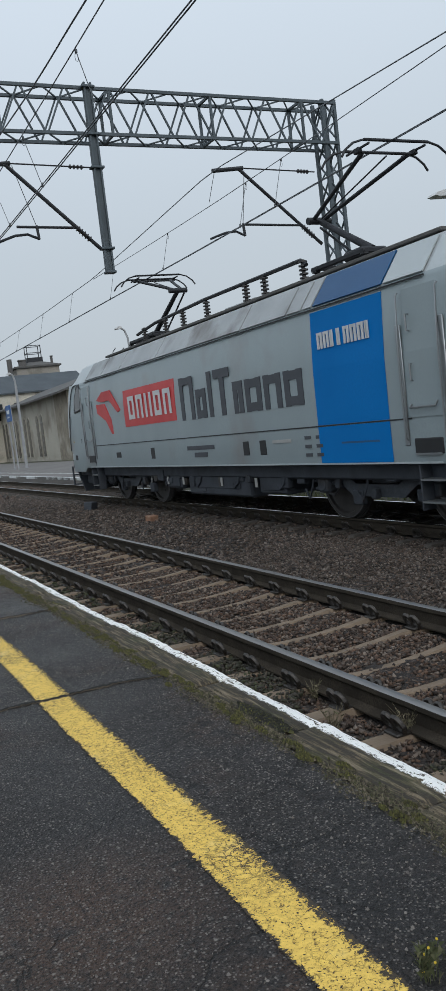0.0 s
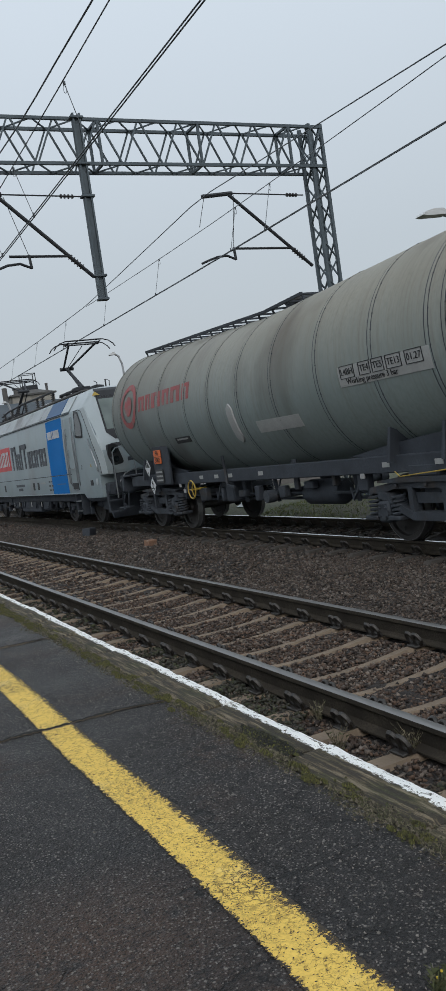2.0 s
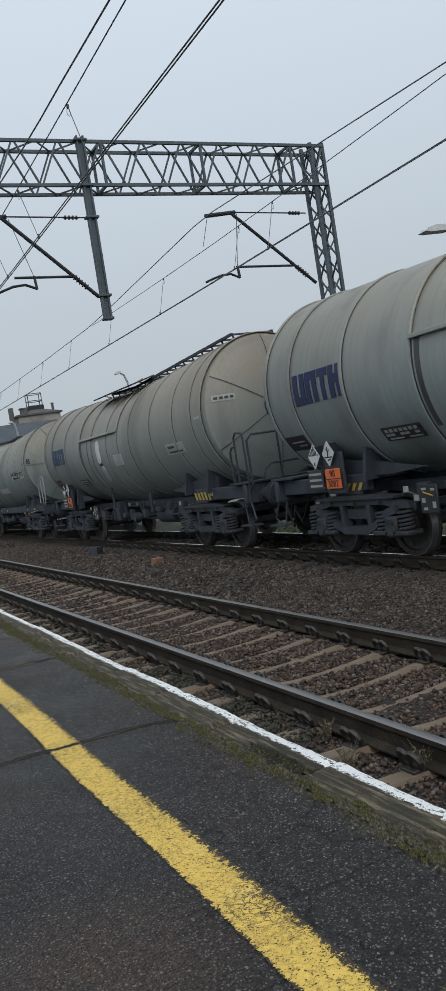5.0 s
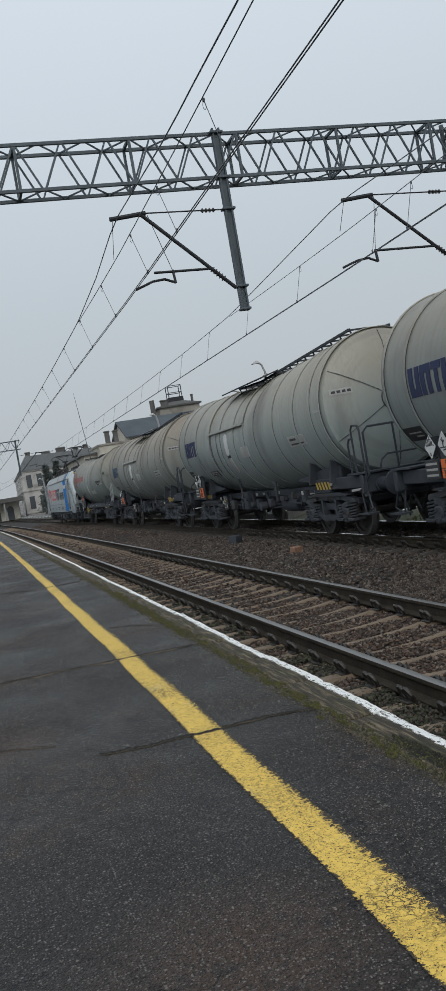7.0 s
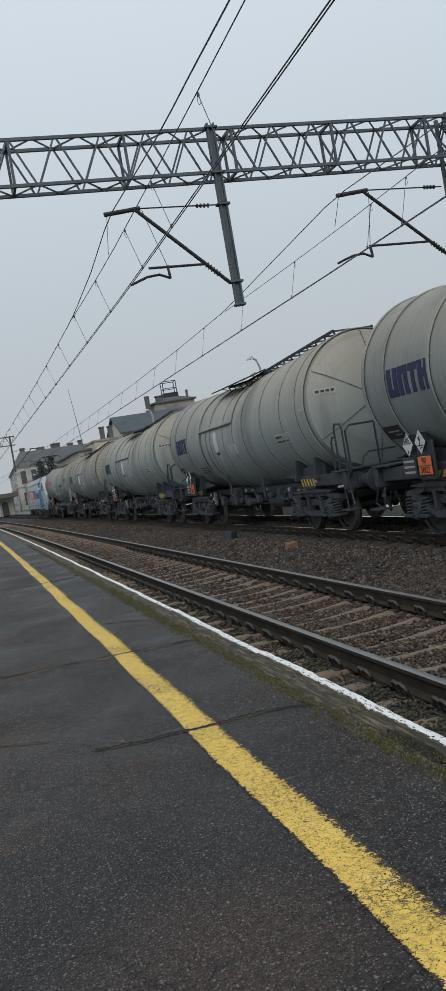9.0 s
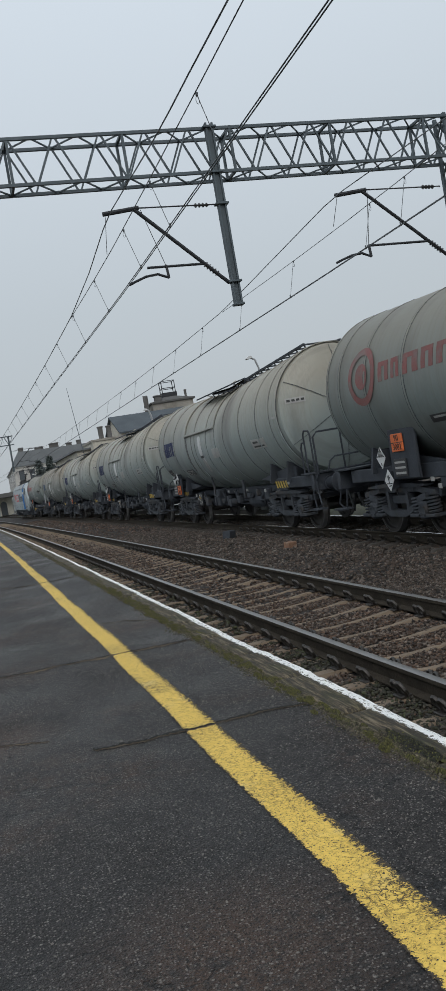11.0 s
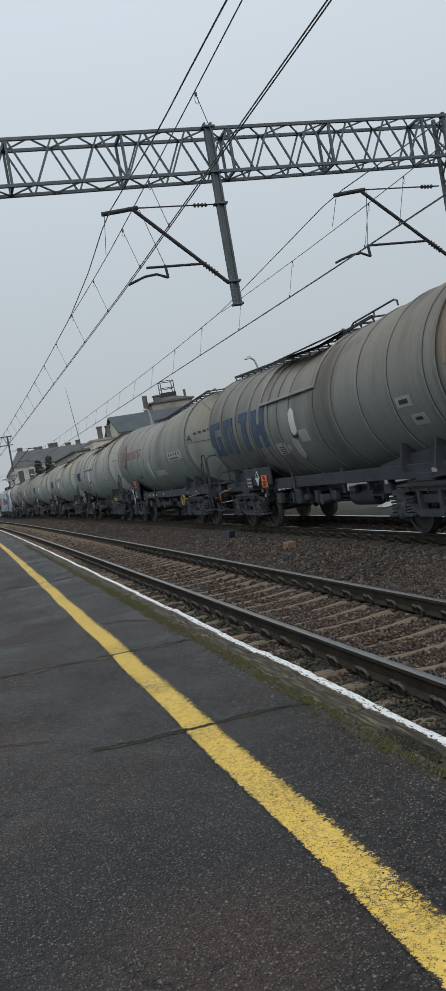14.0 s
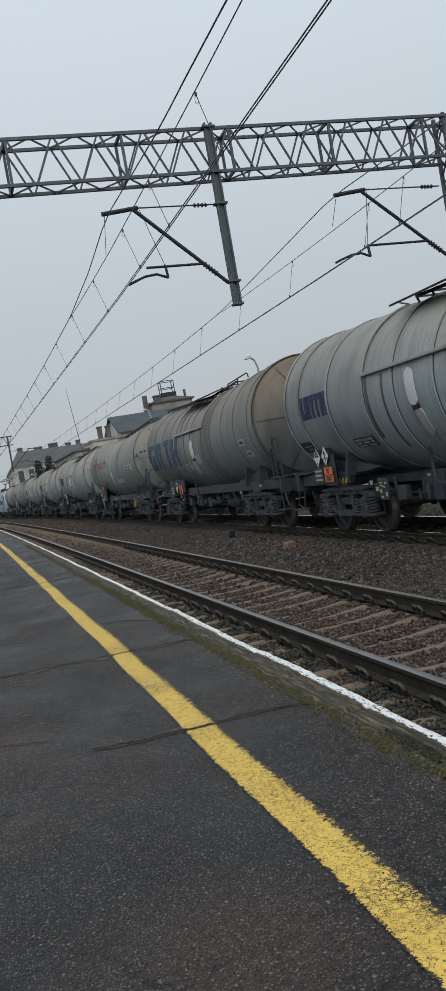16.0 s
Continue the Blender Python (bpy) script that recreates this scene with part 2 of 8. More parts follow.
def yellow_material():
    """Thick road paint: fine dark pits all over, flaked spots, a crazed patch here and there, paler where rubbed."""
    m = bpy.data.materials.new("yellow_line_paint")
    m.use_nodes = True
    nt = m.node_tree
    b = nt.nodes["Principled BSDF"]
    geo = nt.nodes.new("ShaderNodeNewGeometry")

    def tex(scale, detail, rough, vec=None):
        n = nt.nodes.new("ShaderNodeTexNoise")
        n.inputs["Scale"].default_value, n.inputs["Detail"].default_value, n.inputs["Roughness"].default_value = scale, detail, rough
        nt.links.new(vec or geo.outputs["Position"], n.inputs["Vector"])
        return n

    def ranged(src, lo, hi):
        r = nt.nodes.new("ShaderNodeMapRange")
        r.inputs[1].default_value, r.inputs[2].default_value = lo, hi
        nt.links.new(src, r.inputs[0])
        return r.outputs[0]

    def calc(op, a, c):
        n = nt.nodes.new("ShaderNodeMath")
        n.operation = op
        for sock, val in zip(n.inputs, (a, c)):
            if isinstance(val, float):
                sock.default_value = val
            else:
                nt.links.new(val, sock)
        return n.outputs[0]

    def blend(fac, a, c):
        x = nt.nodes.new("ShaderNodeMix")
        x.data_type = "RGBA"
        nt.links.new(fac, x.inputs["Factor"])
        for sock, val in ((x.inputs[6], a), (x.inputs[7], c)):
            if isinstance(val, tuple):
                sock.default_value = (*val, 1)
            else:
                nt.links.new(val, sock)
        return x.outputs[2]
    pits, flakes, patch, warp = tex(105.0, 3.0, 0.6), tex(40.0, 7.0, 0.75), tex(0.9, 3.0, 0.5), tex(30.0, 3.0, 0.6)
    wp = nt.nodes.new("ShaderNodeVectorMath")
    wp.operation = "MULTIPLY_ADD"
    wp.inputs[1].default_value = (0.06, 0.06, 0.06)
    nt.links.new(warp.outputs[1], wp.inputs[0])
    nt.links.new(geo.outputs["Position"], wp.inputs[2])
    cells = nt.nodes.new("ShaderNodeTexVoronoi")
    cells.feature = "DISTANCE_TO_EDGE"
    cells.inputs["Scale"].default_value = 26.0
    nt.links.new(wp.outputs[0], cells.inputs["Vector"])
    lines = calc("SUBTRACT", 1.0, ranged(cells.outputs["Distance"], 0.02, 0.075))
    crazed = calc("MULTIPLY", lines, ranged(patch.outputs[0], 0.50, 0.62))
    # the paint thins out towards its edges
    uv = nt.nodes.new("ShaderNodeUVMap")
    across = nt.nodes.new("ShaderNodeSeparateXYZ")
    nt.links.new(uv.outputs[0], across.inputs[0])
    thin = calc("MAXIMUM", ranged(across.outputs[0], 0.76, 1.0), calc("SUBTRACT", 1.0, ranged(across.outputs[0], 0.0, 0.09)))
    loose = calc("ADD", flakes.outputs[0], calc("MULTIPLY", thin, 0.20))
    rub = calc("ADD", pits.outputs[0], calc("MULTIPLY", thin, 0.12))
    worn = calc("MAXIMUM", ranged(rub, 0.610, 0.640), ranged(loose, 0.615, 0.64))
    fine_lines = nt.nodes.new("ShaderNodeTexVoronoi")
    fine_lines.feature = "DISTANCE_TO_EDGE"
    fine_lines.inputs["Scale"].default_value = 48.0
    nt.links.new(wp.outputs[0], fine_lines.inputs["Vector"])
    checks = calc("MULTIPLY", calc("SUBTRACT", 1.0, ranged(fine_lines.outputs["Distance"], 0.02, 0.09)), ranged(warp.outputs[0], 0.44, 0.60))
    worn = calc("MAXIMUM", worn, calc("MAXIMUM", crazed, calc("MULTIPLY", checks, 0.55)))
    paint = blend(ranged(flakes.outputs[0], 0.35, 0.62), (0.84, 0.575, 0.110), (0.68, 0.445, 0.085))
    paint = blend(ranged(tex(3.5, 4.0, 0.6).outputs[0], 0.58, 0.85), paint, (0.76, 0.60, 0.25))
    under = blend(ranged(pits.outputs[0], 0.4, 0.7), (0.050, 0.035, 0.018), (0.018, 0.015, 0.012))
    nt.links.new(blend(worn, paint, under), b.inputs["Base Color"])
    b.inputs["Roughness"].default_value = 0.7
    bp = nt.nodes.new("ShaderNodeBump")
    bp.invert = True
    bp.inputs["Strength"].default_value, bp.inputs["Distance"].default_value = 0.6, 0.006
    nt.links.new(worn, bp.inputs["Height"])
    nt.links.new(bp.outputs[0], b.inputs["Normal"])
    return m


def island_tones(name, tones, rough=0.85):
    """Loose pieces, each with a tone of its own."""
    m = bpy.data.materials.new(name)
    m.use_nodes = True
    nt = m.node_tree
    b = nt.nodes["Principled BSDF"]
    g = nt.nodes.new("ShaderNodeNewGeometry")
    r = nt.nodes.new("ShaderNodeValToRGB")
    r.color_ramp.interpolation = "LINEAR"
    els = r.color_ramp.elements
    while len(els) < len(tones):
        els.new(0.5)
    for i, c in enumerate(tones):
        els[i].position, els[i].color = i / (len(tones) - 1), (*c, 1)
    nt.links.new(g.outputs["Random Per Island"], r.inputs[0])
    nt.links.new(r.outputs[0], b.inputs["Base Color"])
    b.inputs["Roughness"].default_value = rough
    return m


M_ASPHALT = asphalt_material()
M_YELLOW = yellow_material()
M_KERB = kerb_material()
M_CRACK = flat("crack_dirt", (0.018, 0.016, 0.012), 0.95)
M_CRACKDIRT = surf("crack_edge_dirt", (0.20, 0.150, 0.100), (0.085, 0.064, 0.045), 6.0, 0.95, 0.8, 0.0, 60.0, 0.5)
M_CRUMB = island_tones("edge_dirt", [(0.014, 0.012, 0.009), (0.065, 0.054, 0.036), (0.040, 0.044, 0.016), (0.155, 0.130, 0.095), (0.022, 0.019, 0.013), (0.085, 0.080, 0.040)], 0.95)
M_MOSS_LT = island_tones("bright_moss", [(0.022, 0.020, 0.010), (0.085, 0.086, 0.022), (0.040, 0.036, 0.015), (0.135, 0.128, 0.036)], 0.95)
M_GRIT = island_tones("grit", [(0.10, 0.092, 0.082), (0.26, 0.24, 0.215), (0.16, 0.14, 0.12)], 0.9)
M_WEED = island_tones("weed_leaf", [(0.045, 0.055, 0.022), (0.075, 0.085, 0.035), (0.10, 0.095, 0.05)], 0.9)
M_STRAW = island_tones("straw", [(0.10, 0.085, 0.055), (0.16, 0.14, 0.09), (0.07, 0.075, 0.03)], 0.9)
M_MUD = surf("black_mud", (0.012, 0.011, 0.008), (0.022, 0.025, 0.009), 12.0, 0.8, 1.0, 0.0, 60.0, 0.4, bump_dist=0.03)
M_GRASS = island_tones("grass", [(0.08, 0.11, 0.035), (0.12, 0.15, 0.05), (0.18, 0.17, 0.08)], 0.9)
M_SOOT = surf("sooty_brick", (0.13, 0.125, 0.12), (0.09, 0.086, 0.083), 0.8, 0.9, 0.4, 0.0, 14.0, 0.3)
M_SPILL = surf("dark_spill", (0.050, 0.050, 0.050), (0.085, 0.083, 0.078), 3.0, 0.45, 0.0, 0.0, 20.0, 0.3, stretch=(1, 3, 0.3))
M_BED = surf("ballast_bed", (0.034, 0.026, 0.021), (0.020, 0.016, 0.014), 2.0, 0.95, 1.0, 0.0, 30.0, 0.6, bump_dist=0.04)
M_STONES = island_tones("ballast_stone", [(0.012, 0.010, 0.009), (0.080, 0.048, 0.032), (0.024, 0.018, 0.015), (0.135, 0.082, 0.054), (0.040, 0.029, 0.022), (0.195, 0.155, 0.125), (0.016, 0.013, 0.011)])
M_STONES_GREY = island_tones("oily_ballast_stone", [(0.012, 0.011, 0.010), (0.072, 0.051, 0.039), (0.025, 0.021, 0.018), (0.124, 0.088, 0.066), (0.040, 0.032, 0.026), (0.19, 0.160, 0.135), (0.016, 0.014, 0.012)])
M_STONES_DAMP = island_tones("damp_stone", [(0.012, 0.012, 0.009), (0.045, 0.040, 0.030), (0.024, 0.027, 0.014), (0.085, 0.070, 0.052), (0.030, 0.026, 0.019), (0.052, 0.058, 0.026), (0.014, 0.013, 0.011)])
M_GROUND = surf("ground_soil", (0.075, 0.072, 0.050), (0.055, 0.065, 0.028), 0.25, 0.95, 0.8, 0.0, 9.0, 0.4, bump_dist=0.05)
M_CONC_DARK = surf("oily_concrete", (0.082, 0.070, 0.058), (0.050, 0.044, 0.038), 4.0, 0.85, 0.6, 0.0, 60.0, 0.3)
M_CONC = surf("sleeper_concrete", (0.245, 0.182, 0.125), (0.140, 0.106, 0.075), 4.0, 0.85, 0.6, 0.0, 60.0, 0.3)
M_RAIL_TOP = surf("rail_head_steel", (0.72, 0.73, 0.74), (0.62, 0.62, 0.63), 3.0, 0.12, 0.0, 1.0, 60.0, 0.2)
M_RAIL_DULL = surf("rail_head_dull", (0.30, 0.295, 0.285), (0.20, 0.19, 0.18), 2.0, 0.42, 0.1, 0.7, 60.0, 0.25, stretch=(1, 0.1, 1))
M_RAIL = surf("rail_rust", (0.064, 0.054, 0.042), (0.038, 0.033, 0.027), 5.0, 0.95, 0.4, 0.0, 80.0, 0.45, spec=0.1)
M_CLIP = surf("fastening_iron", (0.044, 0.039, 0.034), (0.026, 0.023, 0.020), 12.0, 0.5, 0.3, 0.2, 90.0, 0.3)
M_GALV = surf("galvanised_steel", (0.098, 0.122, 0.138), (0.068, 0.086, 0.098), 3.0, 0.6, 0.0, 0.3, 40.0, 0.25)
M_DKSTEEL = surf("dark_bracket_steel", (0.030, 0.033, 0.038), (0.020, 0.021, 0.025), 4.0, 0.6, 0.0, 0.3, 40.0, 0.2)
M_WIRE = flat("wire_copper", (0.115, 0.125, 0.135), 0.5, 0.4)
M_INSUL = flat("insulator_glaze", (0.028, 0.026, 0.027), 0.35)
M_LOCO = surf("loco_silver_grey", (0.272, 0.328, 0.345), (0.244, 0.295, 0.310), 0.7, 0.38, 0.0, 0.0, 30.0, 0.08, stain=(0.22, 0.225, 0.22), stain_amt=0.25, stain_scale=0.9)
# silver of the cab fairing, its tone also raised for light on the curve
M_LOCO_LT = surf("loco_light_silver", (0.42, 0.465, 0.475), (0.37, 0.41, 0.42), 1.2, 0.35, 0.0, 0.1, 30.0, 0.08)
M_BLUE = surf("loco_blue", (0.0, 0.165, 0.50), (0.0, 0.150, 0.46), 1.0, 0.6, 0.0, 0.0, 30.0, 0.06, spec=0.12)
M_BLUE_DK = surf("loco_roof_blue", (0.004, 0.075, 0.20), (0.004, 0.06, 0.165), 1.0, 0.45, 0.0, 0.0, 30.0, 0.1)
M_ROOF = surf("loco_roof_grey", (0.37, 0.395, 0.405), (0.29, 0.31, 0.32), 1.5, 0.55, 0.0, 0.0, 30.0, 0.15, stain=(0.12, 0.11, 0.10), stain_amt=0.35, stain_scale=1.2)
M_RED = surf("livery_red", (0.56, 0.035, 0.035), (0.50, 0.03, 0.03), 2.0, 0.45, 0.0, 0.0, 30.0, 0.05)
M_WHITE = surf("white_film", (0.62, 0.64, 0.64), (0.54, 0.55, 0.55), 3.0, 0.5, 0.0, 0.0, 40.0, 0.1)
M_DKGREY = surf("livery_dark_grey", (0.050, 0.056, 0.068), (0.043, 0.048, 0.058), 3.0, 0.5, 0.0, 0.0, 40.0, 0.08)
M_BLACK = flat("black_rubber", (0.012, 0.013, 0.015), 0.55)
M_GLASS = flat("cab_glass", (0.012, 0.016, 0.018), 0.06)
M_SCREEN = surf("windscreen_glass", (0.155, 0.185, 0.172), (0.115, 0.138, 0.13), 2.0, 0.05, 0.0, 0.0, 10.0, 0.0)
M_UNDER = surf("underframe_grime", (0.050, 0.059, 0.073), (0.032, 0.037, 0.047), 3.0, 0.75, 0.3, 0.1, 40.0, 0.3)
M_UNDER2 = surf("bogie_grime", (0.053, 0.061, 0.073), (0.030, 0.035, 0.043), 5.0, 0.7, 0.3, 0.15, 40.0, 0.35, stain=(0.055, 0.042, 0.032), stain_amt=0.3, stain_scale=3.0)
M_WHEEL = surf("wheel_steel", (0.060, 0.056, 0.053), (0.038, 0.035, 0.033), 4.0, 0.6, 0.0, 0.5, 30.0, 0.2)
M_TREAD = surf("wheel_tread", (0.30, 0.30, 0.30), (0.22, 0.22, 0.22), 4.0, 0.4, 0.0, 0.8, 30.0, 0.1)
M_ORANGE = flat("hazard_orange", (0.75, 0.16, 0.035), 0.5)
M_STRAP = surf("strap_webbing", (0.48, 0.20, 0.055), (0.30, 0.15, 0.06), 14.0, 0.85, 0.3, 0.0, 80.0, 0.3)
M_HAZYEL = flat("handle_yellow", (0.45, 0.31, 0.05), 0.5)
M_CHROME = flat("handrail_steel", (0.30, 0.32, 0.33), 0.35, 0.7)


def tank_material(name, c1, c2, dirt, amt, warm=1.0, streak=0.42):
    """Grey tank cladding with grime run down its flank, and a warm-over-cool light cast put into its colour."""
    m = surf(name, c1, c2, 0.7, 0.52, 0.05, 0.0, 26.0, 0.14, 0.08, (1, 0.8, 0.25), stain=dirt, stain_amt=amt, stain_scale=1.1)
    nt = m.node_tree
    b = nt.nodes["Principled BSDF"]
    src = b.inputs["Base Color"].links[0].from_socket
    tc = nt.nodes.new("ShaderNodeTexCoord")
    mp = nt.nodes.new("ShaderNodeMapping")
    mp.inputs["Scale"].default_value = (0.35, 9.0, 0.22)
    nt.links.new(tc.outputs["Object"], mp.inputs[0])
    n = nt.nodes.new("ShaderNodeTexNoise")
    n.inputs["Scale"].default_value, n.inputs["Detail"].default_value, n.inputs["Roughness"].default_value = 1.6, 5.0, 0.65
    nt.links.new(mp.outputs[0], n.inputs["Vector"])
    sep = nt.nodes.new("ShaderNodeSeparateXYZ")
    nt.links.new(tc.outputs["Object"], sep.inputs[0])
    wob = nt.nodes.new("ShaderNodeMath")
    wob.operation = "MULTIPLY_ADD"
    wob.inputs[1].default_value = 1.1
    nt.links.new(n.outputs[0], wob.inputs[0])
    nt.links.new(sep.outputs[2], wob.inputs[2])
    # cast of the light painted in by height: cooler low, warmer high
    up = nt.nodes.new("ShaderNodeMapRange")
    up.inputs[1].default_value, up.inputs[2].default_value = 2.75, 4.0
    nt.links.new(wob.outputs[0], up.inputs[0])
    light_cast = nt.nodes.new("ShaderNodeMix")
    light_cast.data_type, light_cast.blend_type = "RGBA", "MULTIPLY"
    light_cast.inputs["Factor"].default_value = 1.0
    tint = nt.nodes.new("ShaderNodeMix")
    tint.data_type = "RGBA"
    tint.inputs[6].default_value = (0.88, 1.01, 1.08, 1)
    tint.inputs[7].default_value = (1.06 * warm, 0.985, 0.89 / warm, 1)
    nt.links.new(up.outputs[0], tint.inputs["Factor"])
    nt.links.new(src, light_cast.inputs[6])
    nt.links.new(tint.outputs[2], light_cast.inputs[7])
    src = light_cast.outputs[2]
    r = nt.nodes.new("ShaderNodeMapRange")
    r.inputs[1].default_value, r.inputs[2].default_value, r.inputs[4].default_value = 0.50, 0.76, streak
    nt.links.new(n.outputs[0], r.inputs[0])
    x = nt.nodes.new("ShaderNodeMix")
    x.data_type = "RGBA"
    x.inputs[7].default_value = (*dirt, 1)
    nt.links.new(r.outputs[0], x.inputs["Factor"])
    nt.links.new(src, x.inputs[6])
    nt.links.new(x.outputs[2], b.inputs["Base Color"])
    return m


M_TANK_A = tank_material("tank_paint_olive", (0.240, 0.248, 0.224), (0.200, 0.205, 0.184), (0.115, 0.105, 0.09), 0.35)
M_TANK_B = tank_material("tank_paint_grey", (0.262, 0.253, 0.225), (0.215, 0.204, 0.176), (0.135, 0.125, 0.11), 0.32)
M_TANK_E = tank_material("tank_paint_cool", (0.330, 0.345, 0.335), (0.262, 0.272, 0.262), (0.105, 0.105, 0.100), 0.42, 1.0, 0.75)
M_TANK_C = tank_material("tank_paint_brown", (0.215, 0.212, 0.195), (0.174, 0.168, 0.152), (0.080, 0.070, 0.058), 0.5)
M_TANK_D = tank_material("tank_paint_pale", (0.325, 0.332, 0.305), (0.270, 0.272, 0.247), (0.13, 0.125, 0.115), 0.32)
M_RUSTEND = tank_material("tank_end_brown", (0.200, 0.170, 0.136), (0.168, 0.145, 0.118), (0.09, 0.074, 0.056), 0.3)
M_FADED_RED = surf("faded_red_film", (0.34, 0.062, 0.062), (0.26, 0.075, 0.072), 3.0, 0.6, 0.0, 0.0, 30.0, 0.15, stain=(0.2, 0.15, 0.14), stain_amt=0.45, stain_scale=6.0)
M_FADED_RED2 = surf("dirty_red_film", (0.24, 0.075, 0.068), (0.185, 0.09, 0.082), 3.0, 0.6, 0.0, 0.0, 30.0, 0.15, stain=(0.16, 0.14, 0.13), stain_amt=0.45, stain_scale=4.0)
M_BLOCK = surf("orange_brick", (0.26, 0.145, 0.092), (0.19, 0.115, 0.078), 9.0, 0.9, 0.6, 0.0, 60.0, 0.4, stain=(0.36, 0.30, 0.25), stain_amt=0.3, stain_scale=8.0)
M_TANK_NAVY = surf("navy_film", (0.020, 0.030, 0.090), (0.028, 0.038, 0.085), 3.0, 0.8, 0.0, 0.0, 30.0, 0.15)
M_TANK_BLUE = surf("blue_film", (0.030, 0.070, 0.135), (0.050, 0.085, 0.128), 3.0, 0.8, 0.0, 0.0, 30.0, 0.15, stain=(0.11, 0.115, 0.11), stain_amt=0.35, stain_scale=5.0)
M_LABEL = surf("label_film", (0.40, 0.40, 0.385), (0.32, 0.32, 0.31), 5.0, 0.5, 0.0, 0.0, 50.0, 0.2)
M_LABEL_DK = surf("data_panel_black", (0.022, 0.024, 0.027), (0.03, 0.032, 0.034), 5.0, 0.5, 0.0, 0.0, 50.0, 0.2)
M_STUCCO = surf("weathered_plaster", (0.46, 0.435, 0.37), (0.37, 0.345, 0.29), 0.35, 0.9, 0.4, 0.0, 8.0, 0.25, stain=(0.20, 0.175, 0.14), stain_amt=0.38, stain_scale=0.4)
M_RUBBLE = surf("rubble_masonry", (0.30, 0.265, 0.205), (0.185, 0.165, 0.13), 1.6, 0.9, 0.6, 0.0, 9.0, 0.4, stain=(0.40, 0.37, 0.31), stain_amt=0.4, stain_scale=0.8)
M_STUCCO2 = surf("grey_plaster", (0.34, 0.32, 0.28), (0.27, 0.25, 0.22), 0.3, 0.9, 0.3, 0.0, 6.0, 0.25, stain=(0.13, 0.115, 0.095), stain_amt=0.4, stain_scale=0.5)
M_STUCCO3 = surf("pale_grey_render", (0.50, 0.49, 0.46), (0.40, 0.39, 0.37), 0.3, 0.9, 0.3, 0.0, 6.0, 0.25, stain=(0.18, 0.165, 0.15), stain_amt=0.4, stain_scale=0.5)
M_STUCCO4 = surf("pale_cream_plaster", (0.60, 0.57, 0.49), (0.50, 0.47, 0.40), 0.35, 0.9, 0.3, 0.0, 8.0, 0.25, stain=(0.27, 0.24, 0.20), stain_amt=0.3, stain_scale=0.5)
M_FARWIN = flat("far_window_glass", (0.075, 0.085, 0.095), 0.2)
M_ZINC = surf("zinc_roof", (0.150, 0.162, 0.170), (0.118, 0.128, 0.135), 0.4, 0.7, 0.3, 0.0, 8.0, 0.2)
M_SLATE = surf("slate_roof", (0.062, 0.076, 0.088), (0.048, 0.06, 0.07), 0.5, 0.7, 0.5, 0.0, 7.0, 0.25)
M_TAR = surf("tarred_roof", (0.11, 0.108, 0.103), (0.078, 0.076, 0.074), 0.4, 0.85, 0.4, 0.0, 8.0, 0.25)
M_DARKWIN = flat("dark_window", (0.020, 0.022, 0.026), 0.25)
# needle tones carry distance haze: paler and greyer than the tree itself
M_NEEDLE = island_tones("spruce_needles", [(0.09, 0.11, 0.105), (0.12, 0.145, 0.135), (0.14, 0.165, 0.155)], 0.9)
M_BARK = flat("bark", (0.05, 0.04, 0.032), 0.9)
M_SIGNBLUE = flat("sign_blue", (0.02, 0.10, 0.30), 0.5)
M_LAMP = flat("lamp_head_grey", (0.62, 0.63, 0.63), 0.5)
M_POLE = flat("pole_pale_grey", (0.33, 0.34, 0.35), 0.6)
M_PAVE = surf("far_platform_paving", (0.155, 0.145, 0.135), (0.12, 0.112, 0.105), 0.5, 0.85, 0.3, 0.0, 10.0, 0.25)


